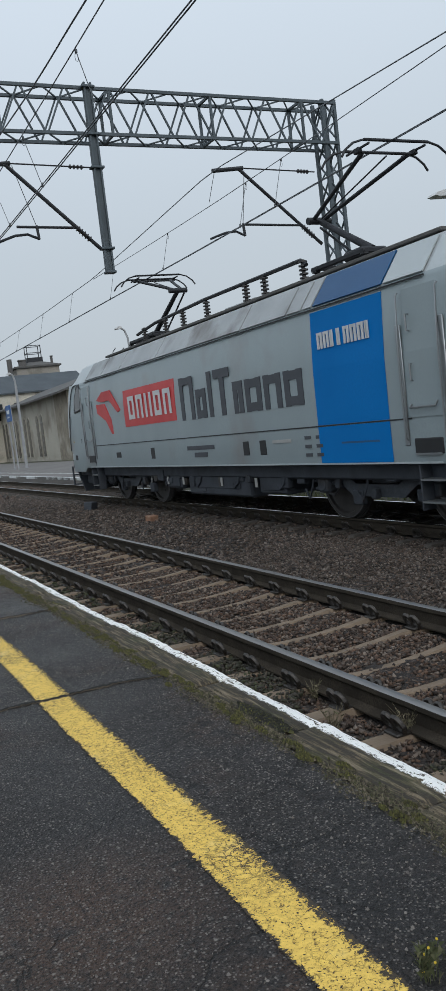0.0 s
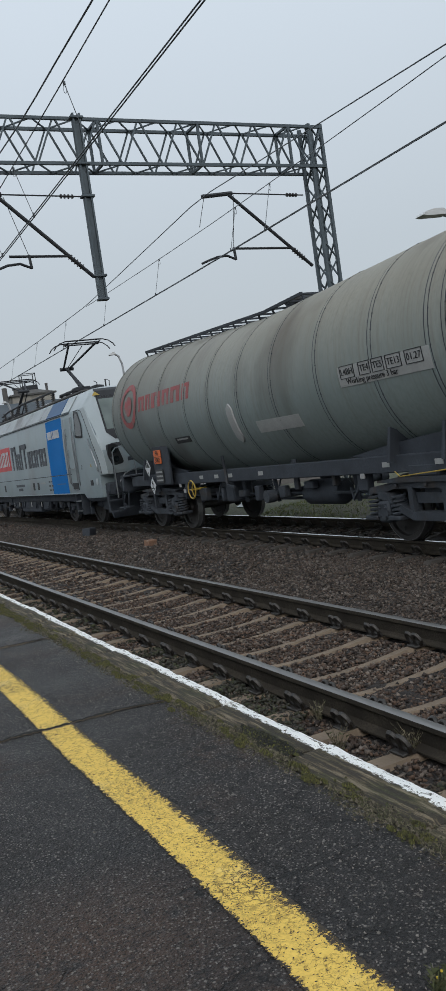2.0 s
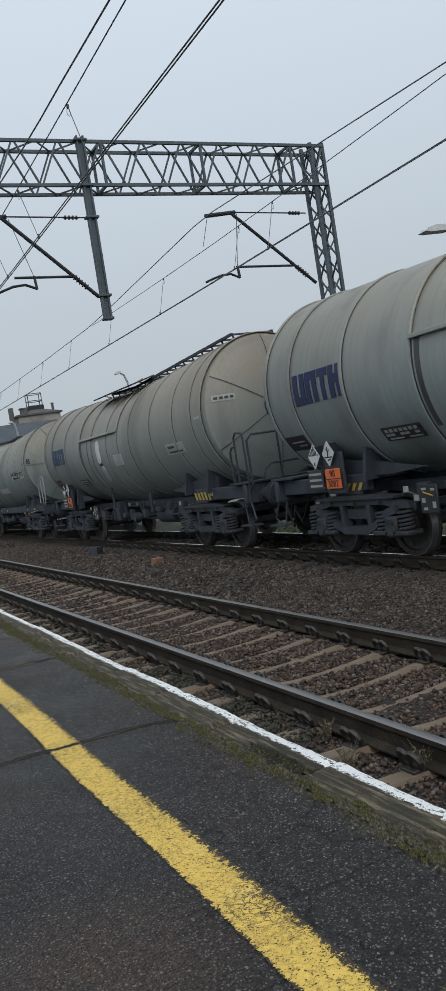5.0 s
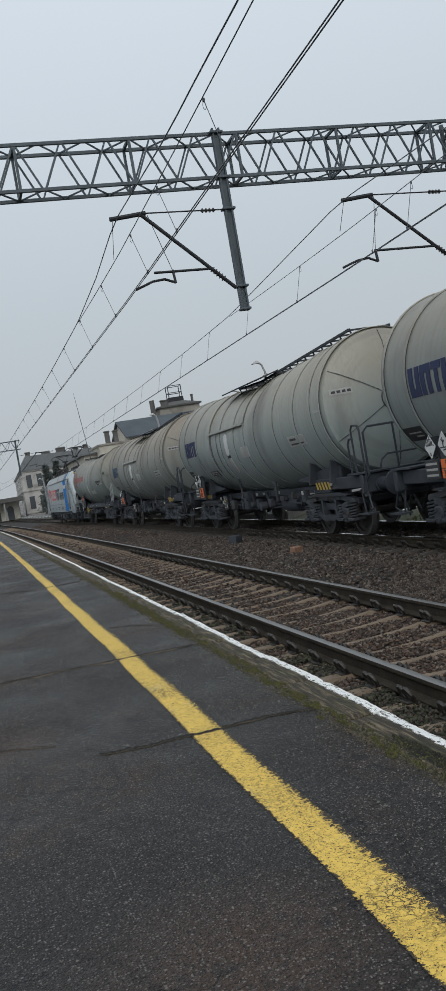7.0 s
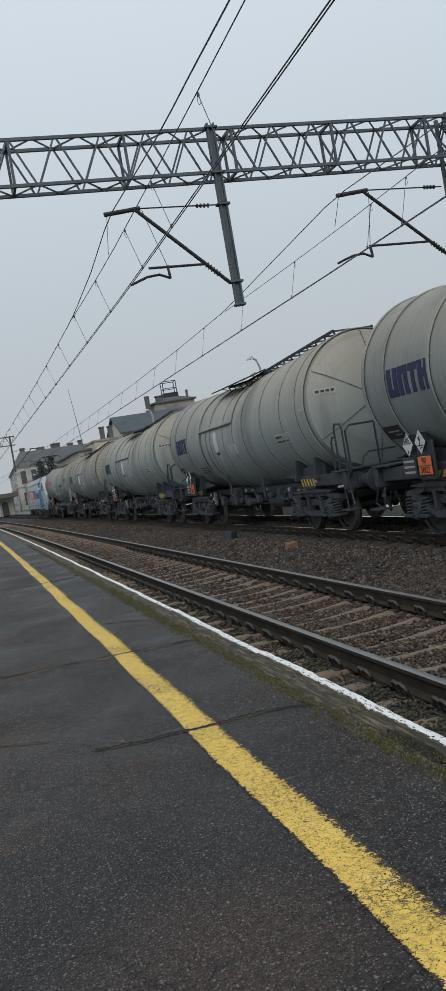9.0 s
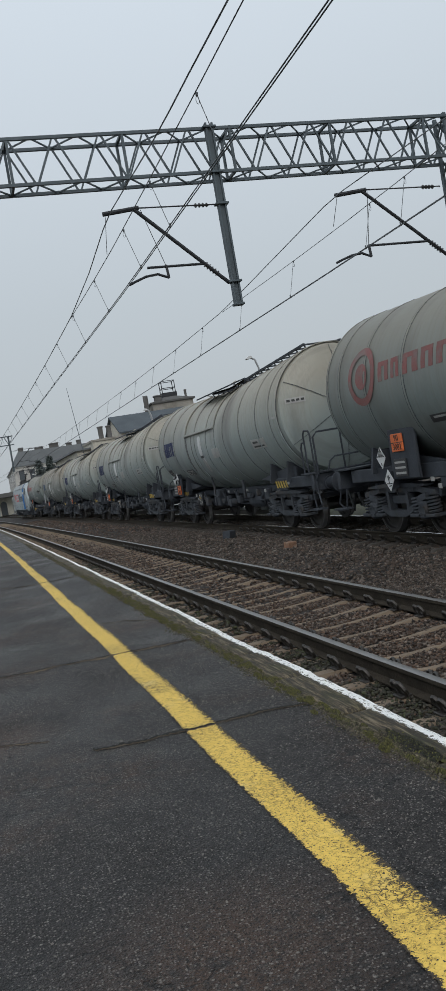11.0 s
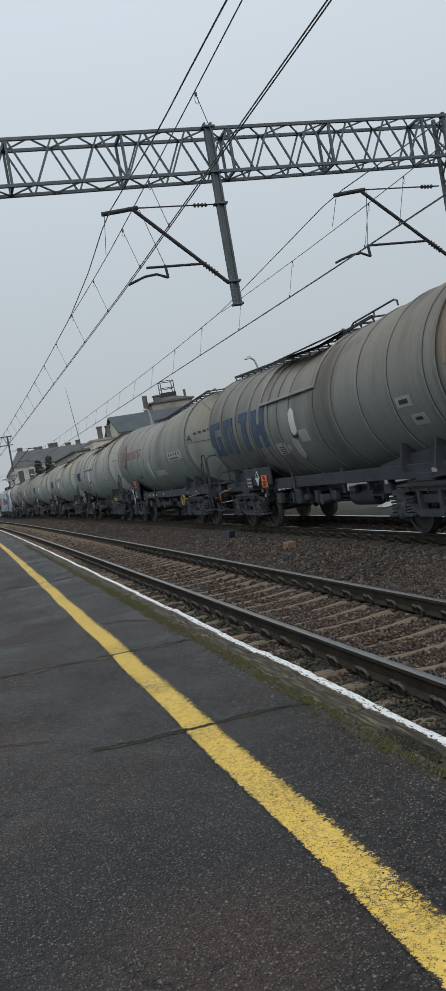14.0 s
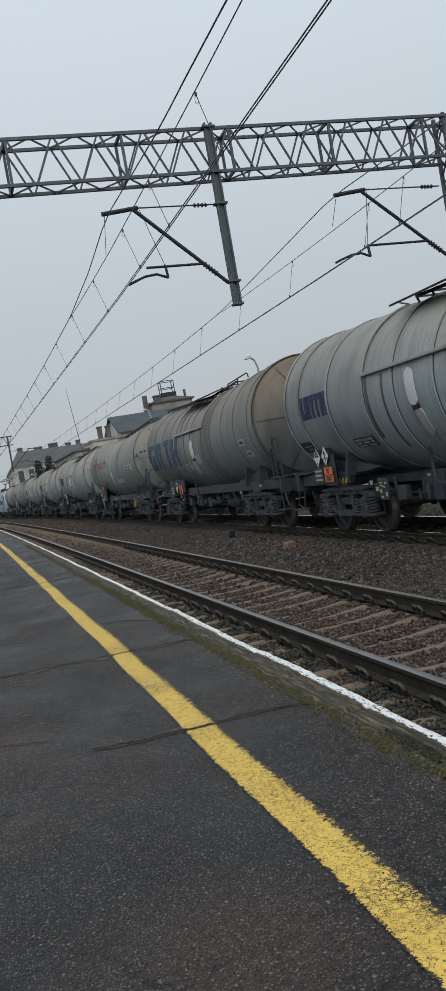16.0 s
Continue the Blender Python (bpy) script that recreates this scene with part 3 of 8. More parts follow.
# ---- mesh helpers ----
class Geo:
    """Vertices and faces of one mesh."""

    def __init__(self):
        self.v, self.f, self.sl, self.slot = [], [], [], 0

    def add(self, vs, fs):
        n = len(self.v)
        self.v += [tuple(p) for p in vs]
        self.f += [tuple(i + n for i in f) for f in fs]
        self.sl += [self.slot] * len(fs)
        return self

    def box(self, c, s, bev=0.0, rot=None):
        h = [x / 2 for x in s]
        if bev <= 0:
            vs = [(i * h[0], j * h[1], k * h[2]) for i in (-1, 1) for j in (-1, 1) for k in (-1, 1)]
            fs = [(0, 1, 3, 2), (4, 6, 7, 5), (0, 4, 5, 1), (2, 3, 7, 6), (0, 2, 6, 4), (1, 5, 7, 3)]
        else:
            b = min(bev, 0.45 * min(s))
            vs, at = [], {}
            for i in (-1, 1):
                for j in (-1, 1):
                    for k in (-1, 1):
                        for a in range(3):
                            at[(i, j, k), a] = len(vs)
                            vs.append(tuple(sg * (hh if ax == a else hh - b) for ax, (sg, hh) in enumerate(zip((i, j, k), h))))
            fs = []
            for a in range(3):
                p, q = [x for x in range(3) if x != a]
                for s2 in (-1, 1):
                    loop = []
                    for u, w in ((-1, -1), (1, -1), (1, 1), (-1, 1)):
                        c3 = [0, 0, 0]
                        c3[a], c3[p], c3[q] = s2, u, w
                        loop.append(at[tuple(c3), a])
                    fs.append(tuple(loop))
                for u in (-1, 1):
                    for w in (-1, 1):
                        c0, c1 = [0, 0, 0], [0, 0, 0]
                        c0[p], c0[q], c0[a] = u, w, -1
                        c1[p], c1[q], c1[a] = u, w, 1
                        fs.append((at[tuple(c0), p], at[tuple(c0), q], at[tuple(c1), q], at[tuple(c1), p]))
            for i in (-1, 1):
                for j in (-1, 1):
                    for k in (-1, 1):
                        fs.append(tuple(at[(i, j, k), a] for a in range(3)))
        m = Matrix.Translation(c) @ (rot.to_4x4() if rot else Matrix.Identity(4))
        return self.add([m @ Vector(p) for p in vs], fs)

    def tube(self, p, q, r, n=8, r2=None):
        p, q = Vector(p), Vector(q)
        d = (q - p)
        if d.length < 1e-6:
            return self
        d.normalize()
        u = d.orthogonal().normalized()
        w = d.cross(u)
        r2 = r if r2 is None else r2
        ring = [u * math.cos(2 * math.pi * i / n) + w * math.sin(2 * math.pi * i / n) for i in range(n)]
        vs = [p + a * r for a in ring] + [q + a * r2 for a in ring]
        fs = [(i, (i + 1) % n, n + (i + 1) % n, n + i) for i in range(n)] + [tuple(range(n))[::-1], tuple(range(n, 2 * n))]
        return self.add(vs, fs)

    def pipe(self, pts, r, n=6):
        """A tube along a bent line, joined at the bends."""
        pts = [Vector(p) for p in pts]
        rings = []
        u = None
        for i, p in enumerate(pts):
            d = (pts[min(i + 1, len(pts) - 1)] - pts[max(i - 1, 0)]).normalized()
            u = d.orthogonal().normalized() if u is None else (u - d * u.dot(d)).normalized()
            w = d.cross(u)
            rings += [p + (u * math.cos(2 * math.pi * k / n) + w * math.sin(2 * math.pi * k / n)) * r for k in range(n)]
        fs = []
        for i in range(len(pts) - 1):
            fs += [(i * n + k, i * n + (k + 1) % n, (i + 1) * n + (k + 1) % n, (i + 1) * n + k) for k in range(n)]
        fs += [tuple(range(n))[::-1], tuple(range((len(pts) - 1) * n, len(pts) * n))]
        return self.add(rings, fs)

    def bar(self, p, q, w, h):
        """A square bar from p to q."""
        p, q = Vector(p), Vector(q)
        d = q - p
        rot = d.to_track_quat("Y", "Z").to_matrix()
        return self.box((p + q) / 2, (w, d.length, h), 0, rot)

    def prism(self, poly, a, b, axis=0):
        """A polygon of two coordinates (in the order of the other axes) drawn out from a to b along an axis."""
        n = len(poly)
        oth = [i for i in range(3) if i != axis]

        def at(pt, h):
            c = [0.0, 0.0, 0.0]
            c[axis], c[oth[0]], c[oth[1]] = h, pt[0], pt[1]
            return c
        return self.add([at(p, a) for p in poly] + [at(p, b) for p in poly],
                        [tuple(range(n))[::-1], tuple(range(n, 2 * n))] + [(i, (i + 1) % n, n + (i + 1) % n, n + i) for i in range(n)])

    def lathe(self, prof, n=24, axis=1, centre=(0, 0, 0), start=0.0, turn=2 * math.pi):
        """A profile of (distance along the axis, radius) turned about the axis."""
        full = abs(turn - 2 * math.pi) < 1e-6
        m = n if full else n + 1
        oth = [i for i in range(3) if i != axis]
        vs = []
        for h, r in prof:
            for k in range(m):
                a = start + turn * k / n
                c = [0.0, 0.0, 0.0]
                c[axis], c[oth[0]], c[oth[1]] = h + centre[axis], r * math.cos(a) + centre[oth[0]], r * math.sin(a) + centre[oth[1]]
                vs.append(c)
        fs = []
        for i in range(len(prof) - 1):
            for k in range(n):
                k2 = (k + 1) % m
                fs.append((i * m + k, i * m + k2, (i + 1) * m + k2, (i + 1) * m + k))
        return self.add(vs, fs)

    def mesh(self, name, mats, smooth=True, fix=True):
        me = bpy.data.meshes.new(name)
        me.from_pydata(self.v, [], self.f)
        for m in (mats if isinstance(mats, (list, tuple)) else [mats]):
            me.materials.append(m)
        if any(self.sl):
            me.polygons.foreach_set("material_index", self.sl)
        if fix:
            bm = bmesh.new()
            bm.from_mesh(me)
            bmesh.ops.recalc_face_normals(bm, faces=bm.faces)
            bm.to_mesh(me)
            bm.free()
        if smooth:
            me.polygons.foreach_set("use_smooth", [True] * len(me.polygons))
            me.set_sharp_from_angle(angle=radians(38))
        me.update()
        return me


def part(name, geo, material, parent=None, label="", smooth=True, fix=True):
    """Links a mesh as one object under a thing or a part."""
    ob = new(name, geo.mesh(name, material, smooth, fix) if isinstance(geo, Geo) else geo)
    if parent is not None:
        ob.parent = parent
    if label:
        ob["label"] = label
    return ob


def thing(name, label, category, group="", kind="", at=(0, 0, 0)):
    ob = new(name)
    ob.empty_display_size = 0.3
    ob.location = at
    return tagged(ob, label, category, group, kind)


def writing(name, text, size, parent, at, rot, material):
    cu = bpy.data.curves.new(name, "FONT")
    cu.body, cu.size, cu.align_x, cu.align_y, cu.extrude = text, size, "CENTER", "CENTER", 0.002
    cu.materials.append(material)
    ob = new(name, cu)
    ob.parent = parent
    ob.location, ob.rotation_euler = at, [radians(a) for a in rot]
    return ob


# ---- the line of the tracks ----
TRACK_NEAR, TRACK_FAR = 3.667, 8.222
BEND, BEND_FROM = 0.0003, 18.3


def bend(y):
    return -BEND * max(0.0, y - BEND_FROM) ** 2 / 2


def stations(a, b, near=1.0, far=4.0):
    out, y = [], a
    while y < b:
        out.append(y)
        y += near if y < 40 else far
    return out + [b]


def sweep(prof, a, b, closed=True, near=1.0, far=4.0):
    """A section (x, z) drawn out along the bending line."""
    g = Geo()
    ys = stations(a, b, near, far)
    n = len(prof)
    vs = [(x + bend(y), y, z) for y in ys for x, z in prof]
    m = n if closed else n - 1
    fs = [(i * n + k, i * n + (k + 1) % n, (i + 1) * n + (k + 1) % n, (i + 1) * n + k) for i in range(len(ys) - 1) for k in range(m)]
    if closed:
        fs += [tuple(range(n))[::-1], tuple(range((len(ys) - 1) * n, len(ys) * n))]
    return g.add(vs, fs)


# ---- ground ----
g = Geo()
gx = [-400, -120, -40, -12, 0, 12, 20, 60, 200, 500]
gy = [-300, -60, -10, 30, 80, 140, 220, 400, 900, 1600]
g.add([(x, y, -0.55) for y in gy for x in gx], [(j * 10 + i, j * 10 + i + 1, (j + 1) * 10 + i + 1, (j + 1) * 10 + i) for j in range(9) for i in range(9)])
tagged(part("ground", g, M_GROUND), "bare trodden soil and grass round the station", "ground", kind="structure")


def ballast_height(x):
    """The height of the stone bed across the two tracks."""
    mid = (TRACK_NEAR + TRACK_FAR) / 2
    d = min(abs(x - TRACK_NEAR), abs(x - TRACK_FAR))
    z = -0.205 if d < 0.95 else -0.205 - 0.03 * min(1.0, (d - 0.95) / 0.4)
    if abs(x - mid) < 1.1:
        z += 0.10 * (1 - abs(x - mid) / 1.1)
    return z


def bed():
    g = Geo()
    xs = [1.6 + 0.12 * i for i in range(66)]
    ys = [-126 + 4 * i for i in range(28)] + stations(-12, 60, 0.14, 0.8) + stations(61, 320, 4, 4)
    vs = []
    for y in ys:
        for x in xs:
            z = ballast_height(x) + (0.022 * noise.noise((x * 5, y * 5, 0)) + 0.02 * noise.noise((x * 1.3, y * 1.1, 3)))
            vs.append((x + bend(y), y, z))
    n = len(xs)
    g.add(vs, [(j * n + i, j * n + i + 1, (j + 1) * n + i + 1, (j + 1) * n + i) for j in range(len(ys) - 1) for i in range(n - 1)])
    tagged(part("ballast_bed", g, M_BED, fix=False), "dark brown crushed stone bed under the two tracks", "ballast", kind="structure")


bed()


def stones(count, x0, x1, y0, y1, size, seed, skip, lift=0.0, material=None, label="loose brown and grey crushed track stones"):
    """Loose crushed stones lying on the bed, as one scattering."""
    rng = np.random.default_rng(seed)
    base = np.array([(1, 0, 0), (-1, 0, 0), (0, 1, 0), (0, -1, 0), (0, 0, 1), (0, 0, -1)], float)
    tri = np.array([(0, 2, 4), (2, 1, 4), (1, 3, 4), (3, 0, 4), (2, 0, 5), (1, 2, 5), (3, 1, 5), (0, 3, 5)])
    px, py = rng.uniform(x0, x1, count), rng.uniform(y0, y1, count)
    keep = np.array([not skip(a, b) for a, b in zip(px, py)])
    px, py = px[keep], py[keep]
    k = len(px)
    pz = np.array([ballast_height(a) for a in px]) + rng.uniform(-0.014, 0.020, k) + lift
    v = base[None] * (rng.uniform(0.55, 1.25, (k, 6, 1))) * (size * rng.uniform(0.6, 1.35, (k, 1, 1)))
    v += rng.normal(0, 0.30 * size, (k, 6, 3))
    a, b = rng.uniform(0, 6.28, k), rng.uniform(0, 6.28, k)
    ca, sa, cb, sb = np.cos(a)[:, None], np.sin(a)[:, None], np.cos(b)[:, None], np.sin(b)[:, None]
    x, y, z = v[..., 0] * ca - v[..., 1] * sa, v[..., 0] * sa + v[..., 1] * ca, v[..., 2]
    y, z = y * cb - z * sb, y * sb + z * cb
    bx = -BEND * np.maximum(0, py - BEND_FROM) ** 2 / 2
    v = np.stack([x + (px + bx)[:, None], y + py[:, None], z * 0.75 + pz[:, None]], -1).reshape(-1, 3)
    f = (tri[None] + 6 * np.arange(k)[:, None, None]).reshape(-1, 3)
    me = bpy.data.meshes.new("ballast_stones")
    me.vertices.add(len(v))
    me.vertices.foreach_set("co", v.ravel())
    me.loops.add(f.size)
    me.loops.foreach_set("vertex_index", f.ravel())
    me.polygons.add(len(f))
    me.polygons.foreach_set("loop_start", np.arange(0, f.size, 3))
    me.materials.append(material or M_STONES)
    me.update(calc_edges=True)
    me.validate()
    tagged(new("ballast_stones", me), label, "ballast stones", kind="stuff")


def sleeper_gap(y, start):
    """The distance to the middle of the nearest sleeper."""
    return abs((y - start - 0.3 + 0.2925) % 0.585 - 0.2925)


def clear_of_rail(x, y):
    for t in (TRACK_NEAR, TRACK_FAR):
        for s in (-0.7525, 0.7525):
            if abs(x - t - s) < 0.09:
                return True
    for t, start in ((TRACK_NEAR, 1.35), (TRACK_FAR, 1.6)):
        if abs(x - t) < 1.2 and sleeper_gap(y, start) < (0.055 if int(x * 977 + y * 1013) % 9 else 0.02):
            return True
    return False


GREY_STONES = "dark grey-brown crushed track stones"
stones(68000, 2.05, 4.95, 1.8, 11.0, 0.0195, 1, clear_of_rail)
stones(57000, 4.95, 7.4, 1.8, 11.0, 0.0195, 7, clear_of_rail, 0.0, M_STONES_GREY, GREY_STONES)
stones(27000, 2.05, 4.95, 11.0, 32.0, 0.028, 2, clear_of_rail)
stones(43000, 4.95, 9.6, 11.0, 32.0, 0.028, 8, clear_of_rail, 0.0, M_STONES_GREY, GREY_STONES)
stones(12000, 2.05, 9.6, 32.0, 80.0, 0.05, 3, clear_of_rail)
stones(14000, 2.05, 9.6, -20.0, 1.8, 0.036, 4, clear_of_rail)
stones(15000, 2.0, 2.84, 1.6, 9.0, 0.0185, 5, lambda x, y: noise.noise((x * 2.0, y * 1.7, 5.0)) < -0.12, 0.022, M_STONES_DAMP, "damp dark track stones with green growth")
stones(5000, 2.0, 2.84, 9.0, 24.0, 0.028, 6, lambda x, y: noise.noise((x * 2.0, y * 1.7, 5.0)) < -0.12, 0.022, M_STONES_DAMP, "damp dark track stones with green growth")


def track(centre, y0, y1, name_label, clips_to, head, concrete):
    t = thing("railway_track", name_label, "railway track", "tracks", "structure", (0, 0, 0))
    for s in (-0.7525, 0.7525):
        c = centre + s
        prof = [(-0.036, 0.0), (-0.036, -0.030), (-0.028, -0.040), (-0.009, -0.048), (-0.009, -0.130), (-0.030, -0.142), (-0.070, -0.152), (-0.070, -0.165),
                (0.070, -0.165), (0.070, -0.152), (0.030, -0.142), (0.009, -0.130), (0.009, -0.048), (0.028, -0.040), (0.036, -0.030), (0.036, 0.0), (0.026, 0.004), (-0.026, 0.004)]
        r = sweep([(c + x, z) for x, z in prof], -126, y1)
        n = len(prof)
        for i in range(len(r.f)):
            if len(r.f[i]) == 4 and i % n in (n - 1, n - 2, n - 3):
                r.sl[i] = 1
        part("rail", r, [M_RAIL, head], t)
    # concrete sleepers, high under the rails and waisted between them
    g = Geo()
    seat = [(-1.25, -0.225), (-1.20, -0.172), (-0.98, -0.166), (-0.52, -0.166), (-0.30, -0.186), (-0.1, -0.192), (0.1, -0.192), (0.30, -0.186), (0.52, -0.166), (0.98, -0.166), (1.20, -0.172), (1.25, -0.225)]
    n = len(seat)
    vs = []
    for i, (x, z) in enumerate(seat):
        half = 0.065 if abs(x) > 0.6 else 0.036
        sway = 0.03 * math.sin(x * 2.6)
        vs += [(x, sway - 0.14, -0.34), (x, sway - half, z), (x, sway + half, z), (x, sway + 0.14, -0.34)]
    g.add(vs, [(4 * i + k, 4 * i + k + 1, 4 * i + k + 5, 4 * i + k + 4) for i in range(n - 1) for k in range(3)] + [(0, 1, 2, 3), (4 * n - 1, 4 * n - 2, 4 * n - 3, 4 * n - 4)])
    sl = g.mesh("sleeper", concrete, False)
    cg = Geo()
    cg.box((0, 0, -0.158), (0.11, 0.13, 0.02), 0.006)
    for dy in (-0.033, 0.033):
        cg.pipe([(0.02 + 0.024 * math.sin(a), dy * 1.35 + 0.042 * math.cos(a), -0.100 + 0.050 * math.sin(a)) for a in [i * math.pi / 5 for i in range(11)]], 0.0175, 5)
    cg.lathe([(-0.05, 0.0), (-0.05, 0.018), (0.005, 0.018), (0.005, 0.024), (0.022, 0.024), (0.030, 0.010), (0.030, 0.0)], 6, 2, (0.0, 0, -0.118))
    cl = cg.mesh("rail_clip", M_CLIP)
    y = y0 + 0.3 - 0.585 * 40
    while y < min(y1, 95):
        o = part("sleeper", sl, None, t)
        o.location = (centre + bend(y) + 0.02 * math.sin(y * 7.3), y, 0.006 * math.sin(y * 3.1))
        if 0 < y < clips_to:
            for s, q in ((-0.7525, -1), (-0.7525, 1), (0.7525, -1), (0.7525, 1)):
                c = part("rail_clip", cl, None, t)
                c.location = (centre + s + q * 0.115 + bend(y), y, 0)
                c.rotation_euler = (0, 0, 0 if q > 0 else math.pi)
        y += 0.585
    return t


track(TRACK_NEAR, 1.35, 300, "empty railway track with worn bright rail heads on concrete sleepers", 26, M_RAIL_DULL, M_CONC)
track(TRACK_FAR, 1.6, 300, "railway track carrying the goods train, bright rail heads on concrete sleepers", 24, M_RAIL_TOP, M_CONC_DARK)


# ---- the platform on which the camera stands ----
def platform():
    g = sweep([(-9.0, -0.6), (-9.0, PLAT), (-4.0, PLAT + 0.004), (1.742, PLAT), (1.742, -0.6)], -126, 260, True, 1.0, 4.0)
    p = tagged(part("platform", g, M_ASPHALT), "dark damp asphalt station platform with cracks", "platform", kind="structure")
    slabs = []
    for v in range(4):
        k = Geo()
        nx, ny = 7, 26
        vs = []
        for b in range(ny + 1):
            for a in range(nx + 1):
                fx, fy = a / nx, b / ny
                x, y = -0.145 + 0.29 * fx, -0.4925 + 0.985 * fy
                edge = min(fx, 1 - fx, fy * 3, (1 - fy) * 3)
                z = 0.005 + 0.006 * noise.noise((x * 9, y * 5, v * 7.0)) + 0.004 * noise.noise((x * 30, y * 18, v * 3.0))
                if edge < 0.01:
                    z -= 0.012 + 0.012 * max(0.0, noise.noise((x * 11, y * 9, v + 5.0)))
                    x -= math.copysign(0.006 * abs(noise.noise((2.0, y * 13, v + 1.0))), x) if fx in (0, 1) else 0.0
                vs.append((x, y, z))
        w = nx + 1
        fs = [(b * w + a, b * w + a + 1, (b + 1) * w + a + 1, (b + 1) * w + a) for b in range(ny) for a in range(nx)]
        rim = [a for a in range(nx)] + [b * w + nx for b in range(ny)] + [ny * w + a for a in range(nx, 0, -1)] + [b * w for b in range(ny, 0, -1)]
        base = len(vs)
        vs += [(vs[q][0], vs[q][1], -0.125) for q in rim]
        fs += [(rim[q], rim[(q + 1) % len(rim)], base + (q + 1) % len(rim), base + q) for q in range(len(rim))]
        k.add(vs, fs)
        slabs.append(k.mesh("edge_slab", M_KERB))
    y = -14.5
    i = 0
    while y < 70:
        s = part("edge_slab", slabs[(i * 7 + i // 3) % 4], None, p, "weathered concrete edge slab with a worn white line" if i == 0 else "")
        s.location = (1.889 + bend(y) + 0.004 * math.sin(i * 2.3), y + 0.5, PLAT + 0.002 + 0.006 * math.sin(i * 1.7))
        s.rotation_euler = (0.004 * math.sin(i * 3.1), 0.01 * math.sin(i * 2.1), 0.004 * math.sin(i * 1.3) - math.atan(-BEND * max(0, y - BEND_FROM)) * -1)
        y, i = y + 1.0, i + 1
    far = sweep([(-0.145, -0.12), (-0.145, 0.003), (0.145, 0.003), (0.145, -0.12)], y, 260, True, 1.0, 4.0)
    far.v = [(x, b, z) for x, b, z in far.v]
    o = part("edge_slab", far, M_KERB, p)
    o.location = (1.889, 0, PLAT)
    o = part("edge_slab", sweep([(-0.145, -0.12), (-0.145, 0.003), (0.145, 0.003), (0.145, -0.12)], -126, -14.5, True, 2.0, 4.0), M_KERB, p)
    o.location = (1.889, 0, PLAT)
    w = Geo()
    w = sweep([(1.80, -0.6), (1.80, PLAT - 0.13), (1.98, PLAT - 0.13), (1.98, -0.6)], -126, 260)
    part("platform_face", w, M_STUCCO2, p, "dark concrete wall under the platform edge")
    # the yellow line, its edges frayed
    rnd = random.Random(4)
    g = Geo()
    ys, y = [-126.0, -60.0, -20.0, -8.0, 0.0], 0.8
    while y < 230:
        ys.append(y)
        y += 0.005 if y < 6 else 0.02 if y < 12 else 0.08 if y < 25 else 1.0
    vs = []
    for y in ys:
        j = (0.0045 if y < 6 else 0.007) if y < 25 else 0.0
        wv = 0.004 * math.sin(y * 0.9) + 0.006 * math.sin(y * 2.3 + 1)
        thin = 0.03 * min(1.0, max(0.0, (y - 6) / 26))
        l, r = 0.986 + wv + rnd.uniform(-j, j), 1.182 - thin + wv + rnd.uniform(-j, j)
        vs += [(l + bend(y), y, PLAT + 0.004), (r + bend(y), y, PLAT + 0.004)]
    g.add(vs, [(2 * i, 2 * i + 1, 2 * i + 3, 2 * i + 2) for i in range(len(ys) - 1)])
    line = part("safety_line", g, M_YELLOW, fix=False)
    uv = line.data.uv_layers.new(name="across")
    for lp in line.data.loops:
        uv.data[lp.index].uv = (lp.vertex_index % 2, ys[lp.vertex_index // 2])
    tagged(line, "worn yellow painted safety line along the asphalt", "painted line", kind="structure")

    # open joints and cracks across the asphalt
    def crack(points, width, seed, dirt=1.0):
        rr = random.Random(seed)
        g = Geo()
        vs = []
        for (xa, ya), (xb, yb) in zip(points, points[1:]):
            for k in range(40):
                f = k / 40
                x = xa + (xb - xa) * f
                ww = width * max(0.25, 0.75 + 0.9 * noise.noise((x * 7, seed, 2.0)) + 0.9 * noise.noise((x * 45, seed, 6.0)))
                y = ya + (yb - ya) * f + 0.030 * noise.noise((x * 5, seed, 0.0)) + 0.022 * noise.noise((x * 19, seed, 4.0)) + 0.010 * noise.noise((x * 60, seed, 8.0)) + rr.uniform(-0.006, 0.006)
                vs += [(x, y - ww, PLAT + 0.008), (x, y + ww, PLAT + 0.008)]
        fs = [(2 * i, 2 * i + 1, 2 * i + 3, 2 * i + 2) for i in range(len(vs) // 2 - 1)]
        g.add(vs, fs)
        o = tagged(part("asphalt_crack", g, M_CRACK, fix=False), "dark open crack with brown dirt across the asphalt", "crack", "asphalt cracks", "structure")
        d = Geo()
        for q in range(0, len(vs), 2):
            (xa, ya, z), (xb, yb, _) = vs[q], vs[q + 1]
            q2 = max(0.0, dirt * (0.8 + 1.6 * noise.noise((xa * 4, seed, 9.0))))
            d.v += [(xa, ya - width * q2 * rr.uniform(0.5, 1.3), z - 0.0035), (xb, yb + width * q2 * rr.uniform(0.1, 0.8), z - 0.0035)]
        d.f, d.sl = fs, [0] * len(fs)
        part("crack_dirt", d, M_CRACKDIRT, o, fix=False)
    crack([(-1.2, 8.0), (-0.04, 7.80), (0.5, 7.76), (1.13, 7.67), (1.74, 7.58)], 0.020, 1, 2.0)
    crack([(0.45, 5.02), (0.72, 4.95), (1.09, 4.93), (1.37, 4.93), (1.74, 4.86)], 0.019, 2, 0.6)
    crack([(-1.4, 5.9), (-0.1, 5.62), (0.24, 5.42)], 0.007, 3, 1.0)
